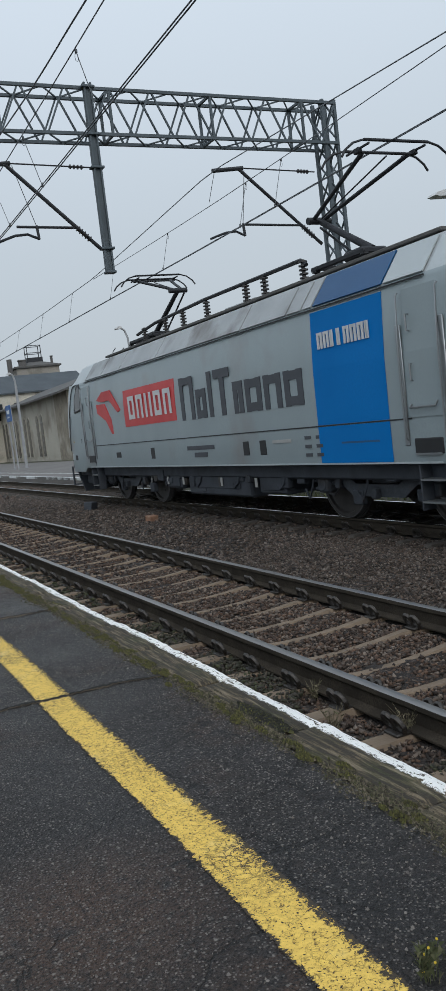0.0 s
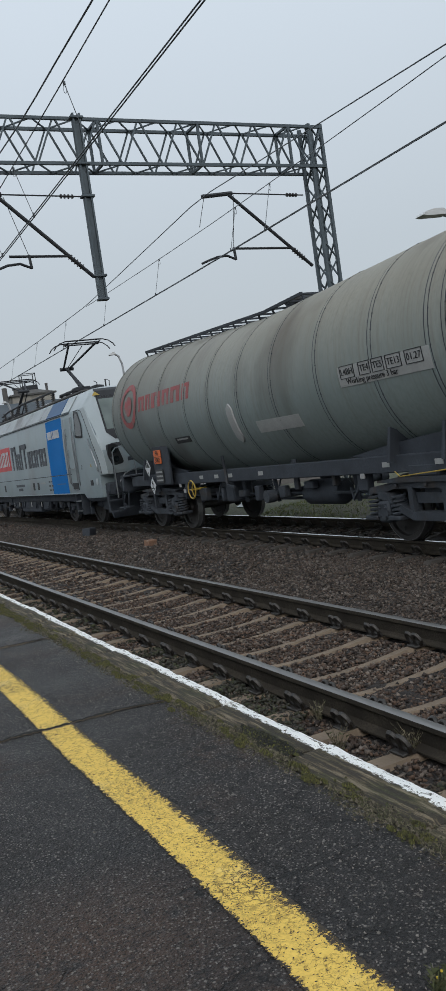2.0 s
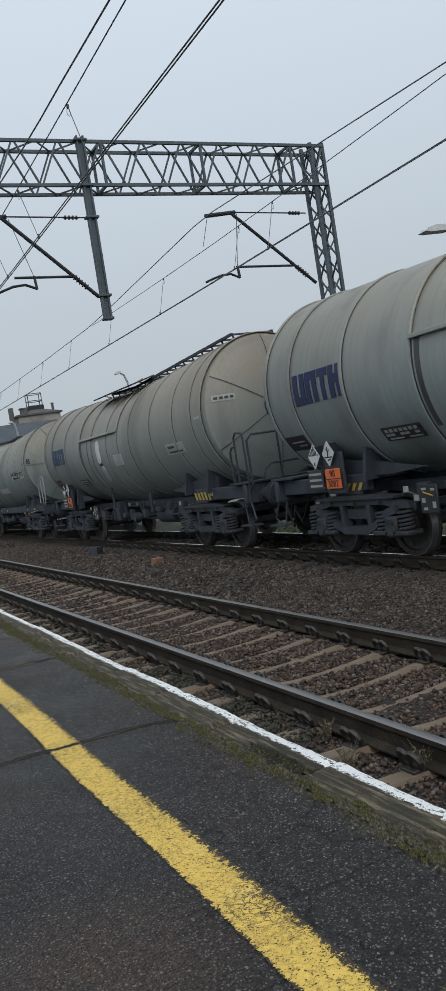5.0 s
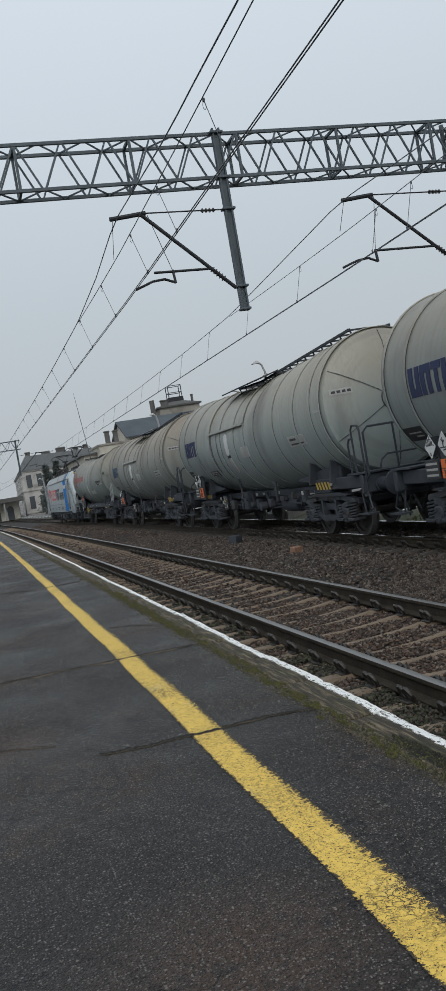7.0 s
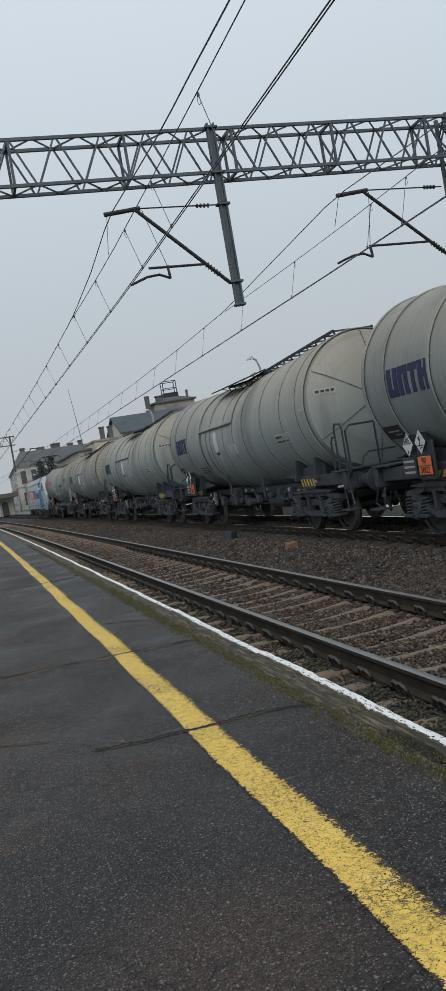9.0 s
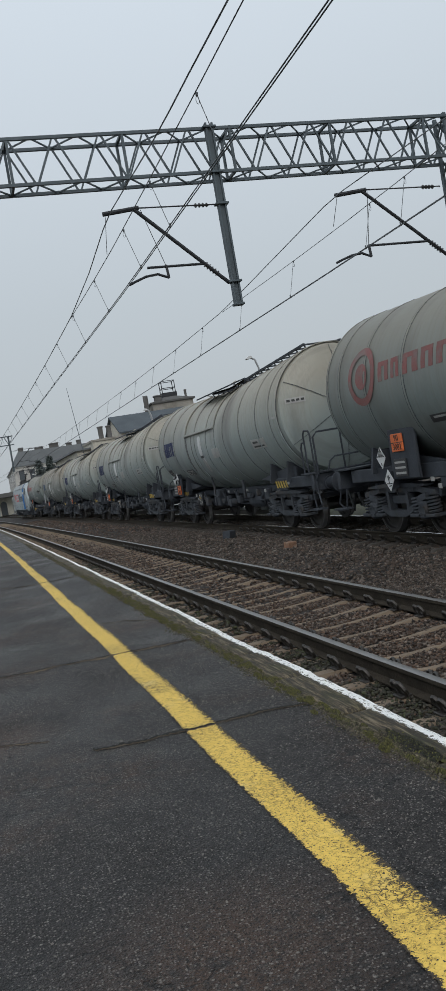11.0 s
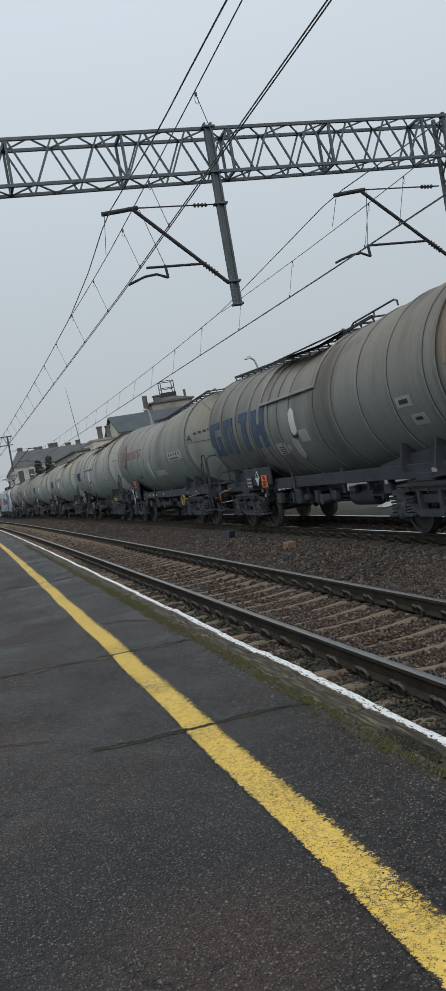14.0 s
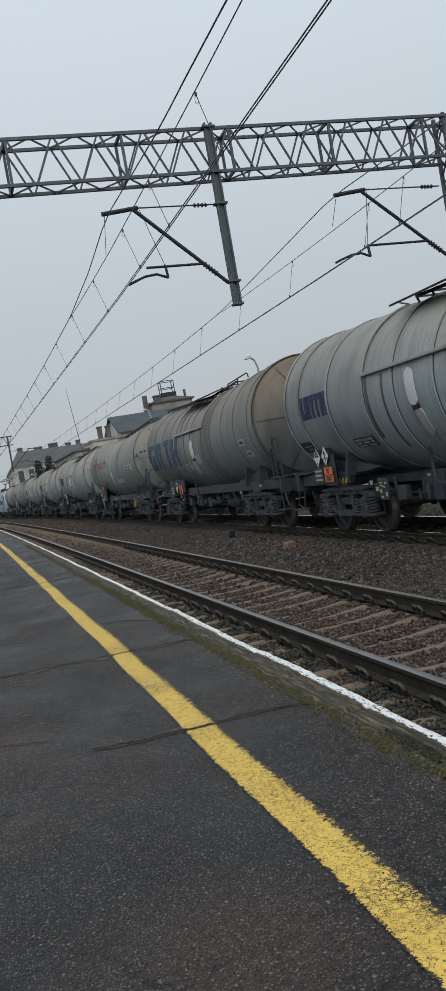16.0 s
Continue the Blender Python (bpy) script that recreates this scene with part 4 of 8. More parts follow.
    crack([(-1.5, 16.8), (0.2, 16.35), (0.74, 15.75), (1.74, 15.7)], 0.03, 4)
    crack([(1.2, 9.6), (1.45, 9.45), (1.74, 8.95)], 0.012, 5)
    # crumbled dirt, moss and roots along the edge slabs
    rr = random.Random(9)
    g, h, m = Geo(), Geo(), Geo()

    def crumb(geo, x, y, z, s, tall):
        a = rr.uniform(0, 6.3)
        vs = [(x + s * math.cos(a + q * 1.5708) * rr.uniform(0.6, 1.4), y + s * 1.4 * math.sin(a + q * 1.5708), z - 0.003) for q in range(4)] + [(x + rr.uniform(-s, s) * 0.4, y, z + s * tall)]
        geo.add(vs, [(q, (q + 1) % 4, 4) for q in range(4)])
    for i in range(34000):
        y = 1.0 + 30.0 * rr.random() ** 1.7
        lump = noise.noise((3.0, y * 1.4, 0.0)) + 0.6 * noise.noise((7.0, y * 4.0, 0.0))
        if rr.random() > 0.55 + 0.7 * lump:
            continue
        x = 1.745 + rr.gauss(0, 0.026 + 0.024 * max(0.0, lump)) + 0.025 * noise.noise((0, y * 1.5, 0))
        s = rr.uniform(0.003, 0.010) * (1.0 if y < 8 else 1.6)
        z = PLAT + (0.006 if x > 1.745 else 0.0)
        crumb(g, x, y, z, s, rr.uniform(0.4, 1.2))
        if i % 4 == 0 and y < 14:
            a, ln, wd = rr.uniform(0, 6.3), rr.uniform(0.015, 0.05), 0.0014
            h.add([(x - wd, y, z + 0.003), (x + wd, y, z + 0.003), (x + ln * math.cos(a), y + ln * math.sin(a), z + rr.uniform(0.006, 0.022))], [(0, 1, 2)])
    # dirt, flakes and flat moss lying on the slabs
    for i in range(26000):
        y = 1.6 + 16.0 * rr.random() ** 1.5
        u = rr.random() ** 1.4
        x = 1.75 + 0.215 * u
        patch = noise.noise((x * 16, y * 3.2, 2.0)) + 0.5 * noise.noise((x * 50, y * 9, 7.0))
        if patch < -0.05 + 0.75 * u or (u > 0.62 and rr.random() > 0.12):
            continue
        crumb(m if noise.noise((x * 9, y * 2.1, 11.0)) > 0.12 else g, x, y, PLAT + 0.009, rr.uniform(0.002, 0.007) * (1.0 if y < 7 else 1.6), rr.uniform(0.3, 0.9))
    # cushions of moss, thickest at the joints
    for i in range(260):
        cy = rr.uniform(4.4, 13.0) if i > 84 else 2.4 + 22.0 * rr.random() ** 1.3 if i > 9 else rr.choice((3.05, 3.2, 3.9)) + rr.gauss(0, 0.07)
        cx = 1.756 + rr.gauss(0, 0.028) + (0.0 if cy > 5 or cy < 3 else -0.01)
        rad = rr.uniform(0.010, 0.036) * (1 if cy < 8 else 1.5)
        for q in range(int(90 * rad / 0.03)):
            a, f = rr.uniform(0, 6.3), math.sqrt(rr.random())
            crumb(m, cx + 0.6 * rad * f * math.cos(a), cy + 1.7 * rad * f * math.sin(a), PLAT + 0.004 + 0.45 * rad * (1 - f * f), rr.uniform(0.002, 0.006), 1.4)
    # a crumbled hollow of one slab, full of black clods
    d = Geo()
    for i in range(1900):
        a = rr.uniform(0, 6.28)
        f = rr.random() ** 0.6 * (0.75 + 0.5 * noise.noise((math.cos(a) * 2, math.sin(a) * 2, 3.0)))
        crumb(m if i % 5 == 0 else d, 1.835 + 0.058 * f * math.cos(a) + 0.03 * noise.noise((1.0, a * 2, 0)), 3.74 + 0.34 * f * math.sin(a), PLAT + 0.008 + 0.006 * (1 - f), rr.uniform(0.004, 0.013), rr.uniform(0.3, 1.0))
    tagged(part("edge_dirt", g, M_CRUMB, smooth=False, fix=False), "crumbled brown dirt along the platform edge", "dirt", kind="stuff")
    tagged(part("moss", m, M_MOSS_LT, smooth=False, fix=False), "small cushions of green moss at the platform edge", "moss", kind="stuff")
    tagged(part("dry_roots", h, M_STRAW, smooth=False, fix=False), "dry straw and roots along the platform edge", "dry grass", kind="stuff")
    tagged(part("mud_clods", d, M_MUD, smooth=False, fix=False), "black mud clods in a crumbled hollow of the edge", "mud", kind="stuff")
    # pale grit scattered on the asphalt
    d = Geo()
    for i in range(12000):
        y = 1.3 + 9.0 * rr.random() ** 1.5
        x = rr.uniform(-1.3, 1.72)
        if not (0.97 < x < 1.2 and rr.random() > 0.08):
            crumb(d, x, y, PLAT + 0.003, rr.uniform(0.0014, 0.0036) * (1 if rr.random() < 0.96 else 2.0) * (1 if y < 5 else 1.4), 0.8)
    tagged(part("grit", d, M_GRIT, smooth=False, fix=False), "pale grit scattered on the asphalt", "grit", kind="stuff")


platform()


# ---- the far side: verge, far platform ----
def far_side():
    g = Geo()
    xs = [9.45 + 0.5 * i for i in range(60)]
    ys = stations(-126, 200, 2.0, 4)
    n = len(xs)
    vs = []
    for y in ys:
        for x in xs:
            k = min(1.0, (x - 9.45) / 1.2)
            vs.append((x + bend(y), y, -0.26 + 0.22 * k + 0.05 * noise.noise((x * 0.5, y * 0.5, 1))))
    g.add(vs, [(j * n + i, j * n + i + 1, (j + 1) * n + i + 1, (j + 1) * n + i) for j in range(len(ys) - 1) for i in range(n - 1)])
    tagged(part("verge", g, M_GROUND, fix=False), "grassy verge beside the far track", "verge", kind="structure")
    rr = random.Random(3)
    g = Geo()
    for i in range(14000):
        x, y = 9.6 + abs(rr.gauss(0, 2.4)), rr.uniform(5, 19)
        h, a = rr.uniform(0.02, 0.08), rr.uniform(0, 6.3)
        z = -0.26 + 0.22 * min(1.0, (x - 9.45) / 1.2)
        w = 0.012
        g.add([(x - w * math.cos(a), y - w * math.sin(a), z), (x + w * math.cos(a), y + w * math.sin(a), z), (x + rr.uniform(-.06, .06), y + rr.uniform(-.06, .06), z + h)], [(0, 1, 2)])
    tagged(part("verge_grass", g, M_GRASS, smooth=False, fix=False), "short green and straw grass on the verge", "grass", kind="stuff")
    # the far platform
    p = tagged(part("far_platform", sweep([(9.9, -0.6), (9.9, 0.13), (17.6, 0.16), (17.6, -0.6)], 27, 260), M_PAVE), "low paved platform beyond the train", "platform", kind="structure")
    part("edge_line", sweep([(9.9, 0.02), (9.9, 0.134), (10.02, 0.134), (10.02, 0.02)], 27.01, 259), M_WHITE, p, "white platform edge")
    part("edge_line", sweep([(11.1, 0.10), (11.1, 0.142), (11.18, 0.142), (11.18, 0.10)], 27.01, 259), M_WHITE, p, "thin white safety line")


far_side()


# ---- overhead line ----
GANTRY_Y, SPAN = 16.5, 72.0


def truss_beam(g, x0, x1, y0, y1, z0, z1, panel=0.444):
    for y in (y0, y1):
        for z in (z0, z1):
            g.box(((x0 + x1) / 2, y, z), (x1 - x0, 0.06, 0.06))
    n = round((x1 - x0) / panel)
    st = (x1 - x0) / n
    for i in range(n):
        a, b = x0 + i * st, x0 + (i + 1) * st
        for y in (y0, y1):
            g.bar((a + 0.02, y, z0 if i % 2 else z1), (b - 0.02, y, z1 if i % 2 else z0), 0.034, 0.034)
        for z in (z0, z1):
            g.bar((a, y0 if i % 2 else y1, z), (b, y1 if i % 2 else y0, z), 0.026, 0.026)
        if i % 5 == 0:
            for y in (y0, y1):
                g.bar((a, y, z0), (a, y, z1), 0.05, 0.05)
            for z in (z0, z1):
                g.bar((a, y0, z), (a, y1, z), 0.05, 0.05)


def lattice_column(g, x0, x1, y0, y1, z0, z1):
    for x in (x0, x1):
        for y in (y0, y1):
            g.box((x, y, (z0 + z1) / 2), (0.07, 0.07, z1 - z0))
    n = int((z1 - z0) / 0.42)
    st = (z1 - z0) / n
    for i in range(n):
        a, b = z0 + i * st, z0 + (i + 1) * st
        for y in (y0, y1):
            g.bar((x0 if i % 2 else x1, y, a), (x1 if i % 2 else x0, y, b), 0.036, 0.026)
        for x in (x0, x1):
            g.bar((x, y0 if i % 2 else y1, a), (x, y1 if i % 2 else y0, b), 0.036, 0.026)


def insulator(g, p, q, r=0.045, n=5):
    p, q = Vector(p), Vector(q)
    for i in range(n):
        c = p.lerp(q, (i + 0.5) / n)
        d = (q - p).normalized() * 0.012
        g.tube(c - d, c + d, r, 8)
    g.tube(p, q, r * 0.45, 6)


def gantry(y, half=False):
    """A lattice beam across both tracks with a hanging post and two cantilevers."""
    ox = bend(y)
    t = thing("catenary_gantry", "galvanised lattice gantry across the tracks with hanging post", "catenary gantry", "gantries", at=(ox, y, 0))
    g = Geo()
    truss_beam(g, -7.01, 6.3 if half else 11.64, 0.0, 0.55, 7.60, 8.47)
    part("beam", g, M_GALV, t, "lattice box beam", smooth=False)
    for xa, xb in (((-7.4, -7.05),) if half else ((11.32, 11.64), (-7.4, -7.05))):
        g = Geo()
        lattice_column(g, xa, xb, 0.04, 0.42, -0.5, 8.55)
        g.box(((xa + xb) / 2, 0.23, -0.4), (1.0, 1.0, 0.4), 0.03)
        part("column", g, M_GALV, t, "lattice steel column", smooth=False)
    g = Geo()
    for dx in (-0.066, 0.066):
        g.box((5.85 + dx, -0.1, 6.7), (0.036, 0.11, 3.66))
    g.box((5.85, -0.1, 6.7), (0.12, 0.03, 3.6))
    g.box((5.85, -0.1, 4.9), (0.22, 0.17, 0.05), 0.01)
    for z in (5.36, 6.92, 7.55, 8.45):
        g.box((5.85, -0.1, z), (0.27, 0.17, 0.045), 0.008)
    part("hanging_post", g, M_GALV, t, "steel post hanging under the beam", smooth=False)
    for post_x, tip_x, reg_x, tube_a, tube_b, k in ((5.72, 3.43, 3.69, 5.33, 4.12, 4.50), (10.85, 8.35, 8.08, 10.36, 8.91, 8.93)):
        if half and post_x < 6:
            continue
        if half:  # an arm reaching the other way from the hanging post
            post_x, tip_x, reg_x, tube_a, tube_b, k = 6.05, 8.35, 8.15, 6.55, 7.6, 7.5
        e = 1 if tip_x < post_x else -1
        g = Geo()
        g.tube((post_x, -0.1, 5.36), (tip_x + e * 0.62, -0.1, 6.95), 0.038, 8)
        g.tube((tip_x + e * 0.72, -0.1, 6.97), (tip_x, -0.1, 6.90), 0.045, 8)
        g.tube((post_x, -0.1, 6.92), (tip_x + e * 0.62, -0.1, 6.97), 0.014, 6)
        g.tube((tube_a, -0.1, 5.77), (tube_b, -0.1, 5.80), 0.026, 8)
        g.bar((k, -0.1, 5.82), (k + e * 0.02, -0.1, 5.56), 0.05, 0.04)
        g.pipe([(k + e * 0.02, -0.1, 5.57), (k - e * 0.2, -0.13, 5.65), (k - e * 0.45, -0.16, 5.62), (reg_x + e * 0.15, -0.2, 5.54), (reg_x, -0.2, 5.485)], 0.025, 6)
        g.tube((tip_x + e * 0.05, -0.1, 6.9), (tip_x + e * 0.02, 0.25, 6.36 if tip_x > 6 else 6.22), 0.006, 4)
        g.tube((tip_x + e * 0.75, -0.1, 6.93), (k, -0.1, 5.80), 0.007, 4)
        a = part("cantilever", g, M_DKSTEEL, t, "dark tubular cantilever arm with registration arm")
        g = Geo()
        d = Vector((tip_x + e * 0.62 - post_x, 0, 6.95 - 5.36)).normalized()
        p = Vector((post_x, -0.1, 5.36))
        insulator(g, p + d * 0.25, p + d * 0.6, 0.06)
        part("insulator", g, M_INSUL, a)
        g = Geo()
        insulator(g, (post_x - e * 0.15, -0.1, 6.92), (post_x - e * 0.45, -0.1, 6.93), 0.045, 4)
        part("insulator", g, M_INSUL, a)
    return t


for gy_ in (GANTRY_Y, GANTRY_Y + SPAN, GANTRY_Y + 2 * SPAN):
    gantry(gy_, gy_ > 30)


def catenary(centre, tip_x, reg, joint, stagger, feet, reach, fall, contact, lean=0.0):
    """Twin contact wires, a messenger that sags between gantries, a stitch wire at each gantry and droppers."""
    t = thing("overhead_line", "overhead contact wires and messenger with droppers above the track", "overhead line", "overhead lines")
    def lateral(y):
        """Straight between its supports, which stand on the bend."""
        k = math.floor((y - GANTRY_Y) / SPAN)
        f = (y - GANTRY_Y) / SPAN - k
        ends = [bend(GANTRY_Y + SPAN * j) + centre + (reg - centre if j % 2 == 0 else stagger) for j in (k, k + 1)]
        return ends[0] + (ends[1] - ends[0]) * f

    def over(y):
        """The messenger hangs a little to one side of the contact wires."""
        return lateral(y) + tip_x - reg

    def mess(y):
        d = ((y - GANTRY_Y + SPAN / 2) % SPAN) - SPAN / 2
        way = fall[0] if d < 0 else fall[1]
        d = abs(d)
        for (a, za), (b, zb) in zip(way, way[1:]):
            if d <= b:
                return za + (zb - za) * (d - a) / (b - a)
        return way[-1][1]

    def line(xf, zf, y0, y1, r, step=2.0):
        n = max(2, int((y1 - y0) / step))
        g = Geo()
        g.pipe([(xf(y0 + (y1 - y0) * i / n), y0 + (y1 - y0) * i / n, zf(y0 + (y1 - y0) * i / n)) for i in range(n + 1)], r, 5)
        return g
    for s in (-0.030, 0.006):
        part("contact_wire", line(lambda y: lateral(y) + s, lambda y: contact, -25, 230, 0.0085), M_WIRE, t)
    g = line(lambda y: over(y) + lean * max(0.0, 1.0 - abs(y - GANTRY_Y) / 6.0), mess, -25, 230, 0.011, 1.0)
    part("messenger_wire", g, M_WIRE, t)
    for gy in (GANTRY_Y, GANTRY_Y + SPAN, GANTRY_Y + 2 * SPAN):
        part("stitch_wire", line(over, lambda y: joint - 0.06 + 0.06 * ((y - gy) / 8.0) ** 2, gy - reach[0], gy + reach[1], 0.008), M_WIRE, t)
    for y in [gy + d for gy in (GANTRY_Y - SPAN, GANTRY_Y, GANTRY_Y + SPAN, GANTRY_Y + 2 * SPAN) for d in feet + [feet[-1] + 3.7 * k for k in range(1, 15)]]:
        g = Geo()
        off = min((y - a for a in (GANTRY_Y, GANTRY_Y + SPAN, GANTRY_Y + 2 * SPAN)), key=abs)
        zt = joint - 0.06 + 0.06 * (off / 8.0) ** 2 if -reach[0] < off < reach[1] else mess(y)
        g.tube((over(y) + 0.03, y, zt), (lateral(y), y + 0.05, contact + 0.01), 0.0055, 4)
        g.tube((lateral(y), y + 0.05, contact - 0.01), (lateral(y), y + 0.05, contact + 0.06), 0.016, 5)
        g.tube((over(y) + 0.03, y, zt - 0.02), (over(y) + 0.03, y, zt + 0.02), 0.018, 5)
        g.pipe([(over(y) + 0.03 + 0.02 * math.sin(q), y, zt - 0.07 + 0.05 * math.cos(q)) for q in [j * math.pi / 4 for j in range(9)]], 0.004, 3)
        part("dropper", g, M_WIRE, t)
    return t


catenary(TRACK_NEAR, 3.43, 3.67, 6.205, -0.05, [-6.6, -3.8, -1.5, 2.0, 5.55], (13.0, 5.8),
         (((0, 6.86), (5, 6.50), (8.5, 6.43), (13, 6.30), (21, 6.16), (30, 6.10)), ((0, 6.86), (2.5, 6.48), (5.8, 6.19), (12, 6.12), (20, 6.08), (30, 6.08))), 5.47, 0.09)
catenary(TRACK_FAR, 8.35, 8.18, 6.32, -0.1, [-2.8, -1.4, 2.6, 6.45, 10.5], (9.0, 8.2),
         (((0, 6.90), (9.0, 6.38), (16, 6.27), (30, 6.22)), ((0, 6.90), (8.2, 6.35), (14, 6.26), (22, 6.21), (30, 6.21))), 5.44)


# ---- the train: shared parts ----
def wheelset(parent, y, r, gauge=0.7525):
    g = Geo()
    g.tube((-0.95, 0, 0), (0.95, 0, 0), 0.085, 10)
    for s in (-1, 1):
        x = s * gauge
        g.slot = 0
        g.lathe([(s * -0.07 + x, r + 0.028), (s * -0.045 + x, r + 0.024), (s * -0.035 + x, r)], 32, 0)
        g.slot = 1
        g.lathe([(s * -0.035 + x, r), (s * 0.065 + x, r - 0.004), (s * 0.068 + x, r - 0.016)], 32, 0)
        g.slot = 0
        g.lathe([(s * 0.068 + x, r - 0.016), (s * 0.068 + x, r - 0.075), (s * 0.03 + x, r - 0.095), (s * 0.012 + x, r * 0.55), (s * 0.045 + x, 0.16), (s * 0.09 + x, 0.14), (s * 0.09 + x, 0.0)], 32, 0)
        g.lathe([(s * -0.07 + x, r + 0.028), (s * -0.06 + x, r - 0.075), (s * -0.03 + x, r - 0.1), (s * -0.03 + x, 0.15), (s * -0.08 + x, 0.0)], 32, 0)
        for k in range(3):
            a = 2.094 * k
            g.box((x + s * 0.055, 0.62 * r * math.cos(a), 0.62 * r * math.sin(a)), (0.012, 0.05, 0.05))
    w = part("wheelset", g, [M_WHEEL, M_TREAD], parent, "steel wheels on their axle")
    w.location = (0, y, r)
    return w


def goods_bogie(parent, y):
    """A cast three-piece-like bogie: side frames with a sagging middle, axle boxes and twin coil springs."""
    g = Geo()
    for s in (-1, 1):
        x0, x1 = s * 0.98, s * 1.10
        # top chord, sagging bottom chord and the posts between them
        g.prism([(-1.30, 0.72), (-1.26, 0.80), (-0.75, 0.87), (0.75, 0.87), (1.26, 0.80), (1.30, 0.72), (1.0, 0.72), (0.7, 0.78), (-0.7, 0.78), (-1.0, 0.72)], x0, x1, 0)
        sag = [(-1.02, 0.77), (-0.80, 0.72), (-0.55, 0.57), (-0.30, 0.47), (0.30, 0.47), (0.55, 0.57), (0.80, 0.72), (1.02, 0.77)]
        for (ya, za), (yb, zb) in zip(sag, sag[1:]):
            g.prism([(ya, za), (yb, zb), (yb, zb - 0.11), (ya, za - 0.11)], s * 0.95, s * 1.15, 0)
        for yy in (-0.34, 0.34):
            g.prism([(yy - 0.045, 0.45), (yy + 0.045, 0.45), (yy + 0.045, 0.80), (yy - 0.045, 0.80)], x0, s * 1.12, 0)
        g.prism([(-0.27, 0.58), (0.27, 0.58), (0.30, 0.72), (-0.30, 0.72)], s * 0.92, s * 1.06, 0)
        g.prism([(-1.0, 0.90), (-0.5, 0.94), (0.5, 0.94), (1.0, 0.90), (1.0, 0.87), (-1.0, 0.87)], s * 0.94, s * 1.15, 0)
        for yy in (-0.62, 0.0, 0.62):
            g.box((s * 1.13, yy, 0.825), (0.02, 0.05, 0.05), 0.006)
    g.box((0, 0, 0.72), (2.0, 0.42, 0.2), 0.03)
    for yy in (-1.32, 1.32):
        g.box((0, yy, 0.74), (2.1, 0.08, 0.12), 0.01)
    b = part("bogie", g, M_UNDER2, parent, "grimy cast goods bogie with coil springs")
    b.location = (0, y, 0)
    for yy in (-0.9, 0.9):
        for s in (-1, 1):
            g = Geo()
            g.box((s * 1.06, yy, 0.47), (0.24, 0.26, 0.30), 0.03)
            g.lathe([(s * 1.16, 0.0), (s * 1.19, 0.09), (s * 1.19, 0.115), (s * 1.10, 0.12)], 14, 0, (0, yy, 0.47))
            for k in range(4):
                a = 0.785 + 1.571 * k
                g.tube((s * 1.18, yy + 0.085 * math.cos(a), 0.47 + 0.085 * math.sin(a)), (s * 1.205, yy + 0.085 * math.cos(a), 0.47 + 0.085 * math.sin(a)), 0.016, 6)
            g.box((s * 1.07, yy - 0.26, 0.39), (0.27, 0.28, 0.06), 0.01)
            g.box((s * 1.07, yy + 0.26, 0.39), (0.27, 0.28, 0.06), 0.01)
            part("axle_box", g, M_UNDER2, b)
            for dy in (-0.255, 0.255):
                g = Geo()
                pts = [(s * 1.08 + 0.100 * math.cos(a), yy + dy + 0.100 * math.sin(a), 0.42 + 0.28 * a / (2 * math.pi * 5)) for a in [i * math.pi / 5 for i in range(51)]]
                g.pipe(pts, 0.021, 5)
                part("coil_spring", g, M_UNDER2, b)
            g = Geo()
            g.box((s * 0.62, yy + math.copysign(0.53, -yy), 0.45), (0.14, 0.06, 0.34), 0.02)
            part("brake_block", g, M_UNDER, b)
        wheelset(b, yy, 0.46)
    return b


def buffers(parent, y, s):
    for x in (-0.875, 0.875):
        g = Geo()
        g.lathe([(0.0, 0.0), (0.0, 0.15), (s * 0.06, 0.15), (s * 0.06, 0.12), (s * 0.34, 0.115), (s * 0.34, 0.085), (s * 0.55, 0.085), (s * 0.57, 0.17), (s * 0.585, 0.23), (s * 0.61, 0.225), (s * 0.615, 0.0)], 18, 1, (x, y, 1.04))
        part("buffer", g, M_UNDER, parent, "round greasy buffer")


def decal(parent, name, x, y0, y1, z0, z1, material, label="", thick=0.006, skew=0.0):
    g = Geo()
    g.prism([(y0 + skew, z1), (y1 + skew, z1), (y1, z0), (y0, z0)], x - thick, x, 0)
    return part(name, g, material, parent, label, smooth=False)


# ---- the locomotive ----
LOCO_SIDE = 1.49


def smooth_line(pts, n=5):
    """More points along a line, on a curve through the given ones."""
    out = []
    for i in range(len(pts) - 1):
        p = [Vector(pts[max(0, min(len(pts) - 1, i + k))]) for k in (-1, 0, 1, 2)]
        for j in range(n):
            f = j / n
            out.append(tuple(0.5 * (2 * p[1] + (p[2] - p[0]) * f + (2 * p[0] - 5 * p[1] + 4 * p[2] - p[3]) * f * f + (3 * p[1] - p[0] - 3 * p[2] + p[3]) * f ** 3)))
    return out + [tuple(pts[-1])]


def round_corners(poly, r=0.09, n=4):
    """A polygon with its corners rounded off."""
    out = []
    for i, c in enumerate(poly):
        a, c, b = Vector(poly[i - 1]), Vector(c), Vector(poly[(i + 1) % len(poly)])
        p = c + (a - c).normalized() * min(r, 0.45 * (a - c).length)
        q = c + (b - c).normalized() * min(r, 0.45 * (b - c).length)
        for j in range(n + 1):
            f = j / n
            out.append(tuple(p * (1 - f) ** 2 + c * 2 * f * (1 - f) + q * f * f))
    return out


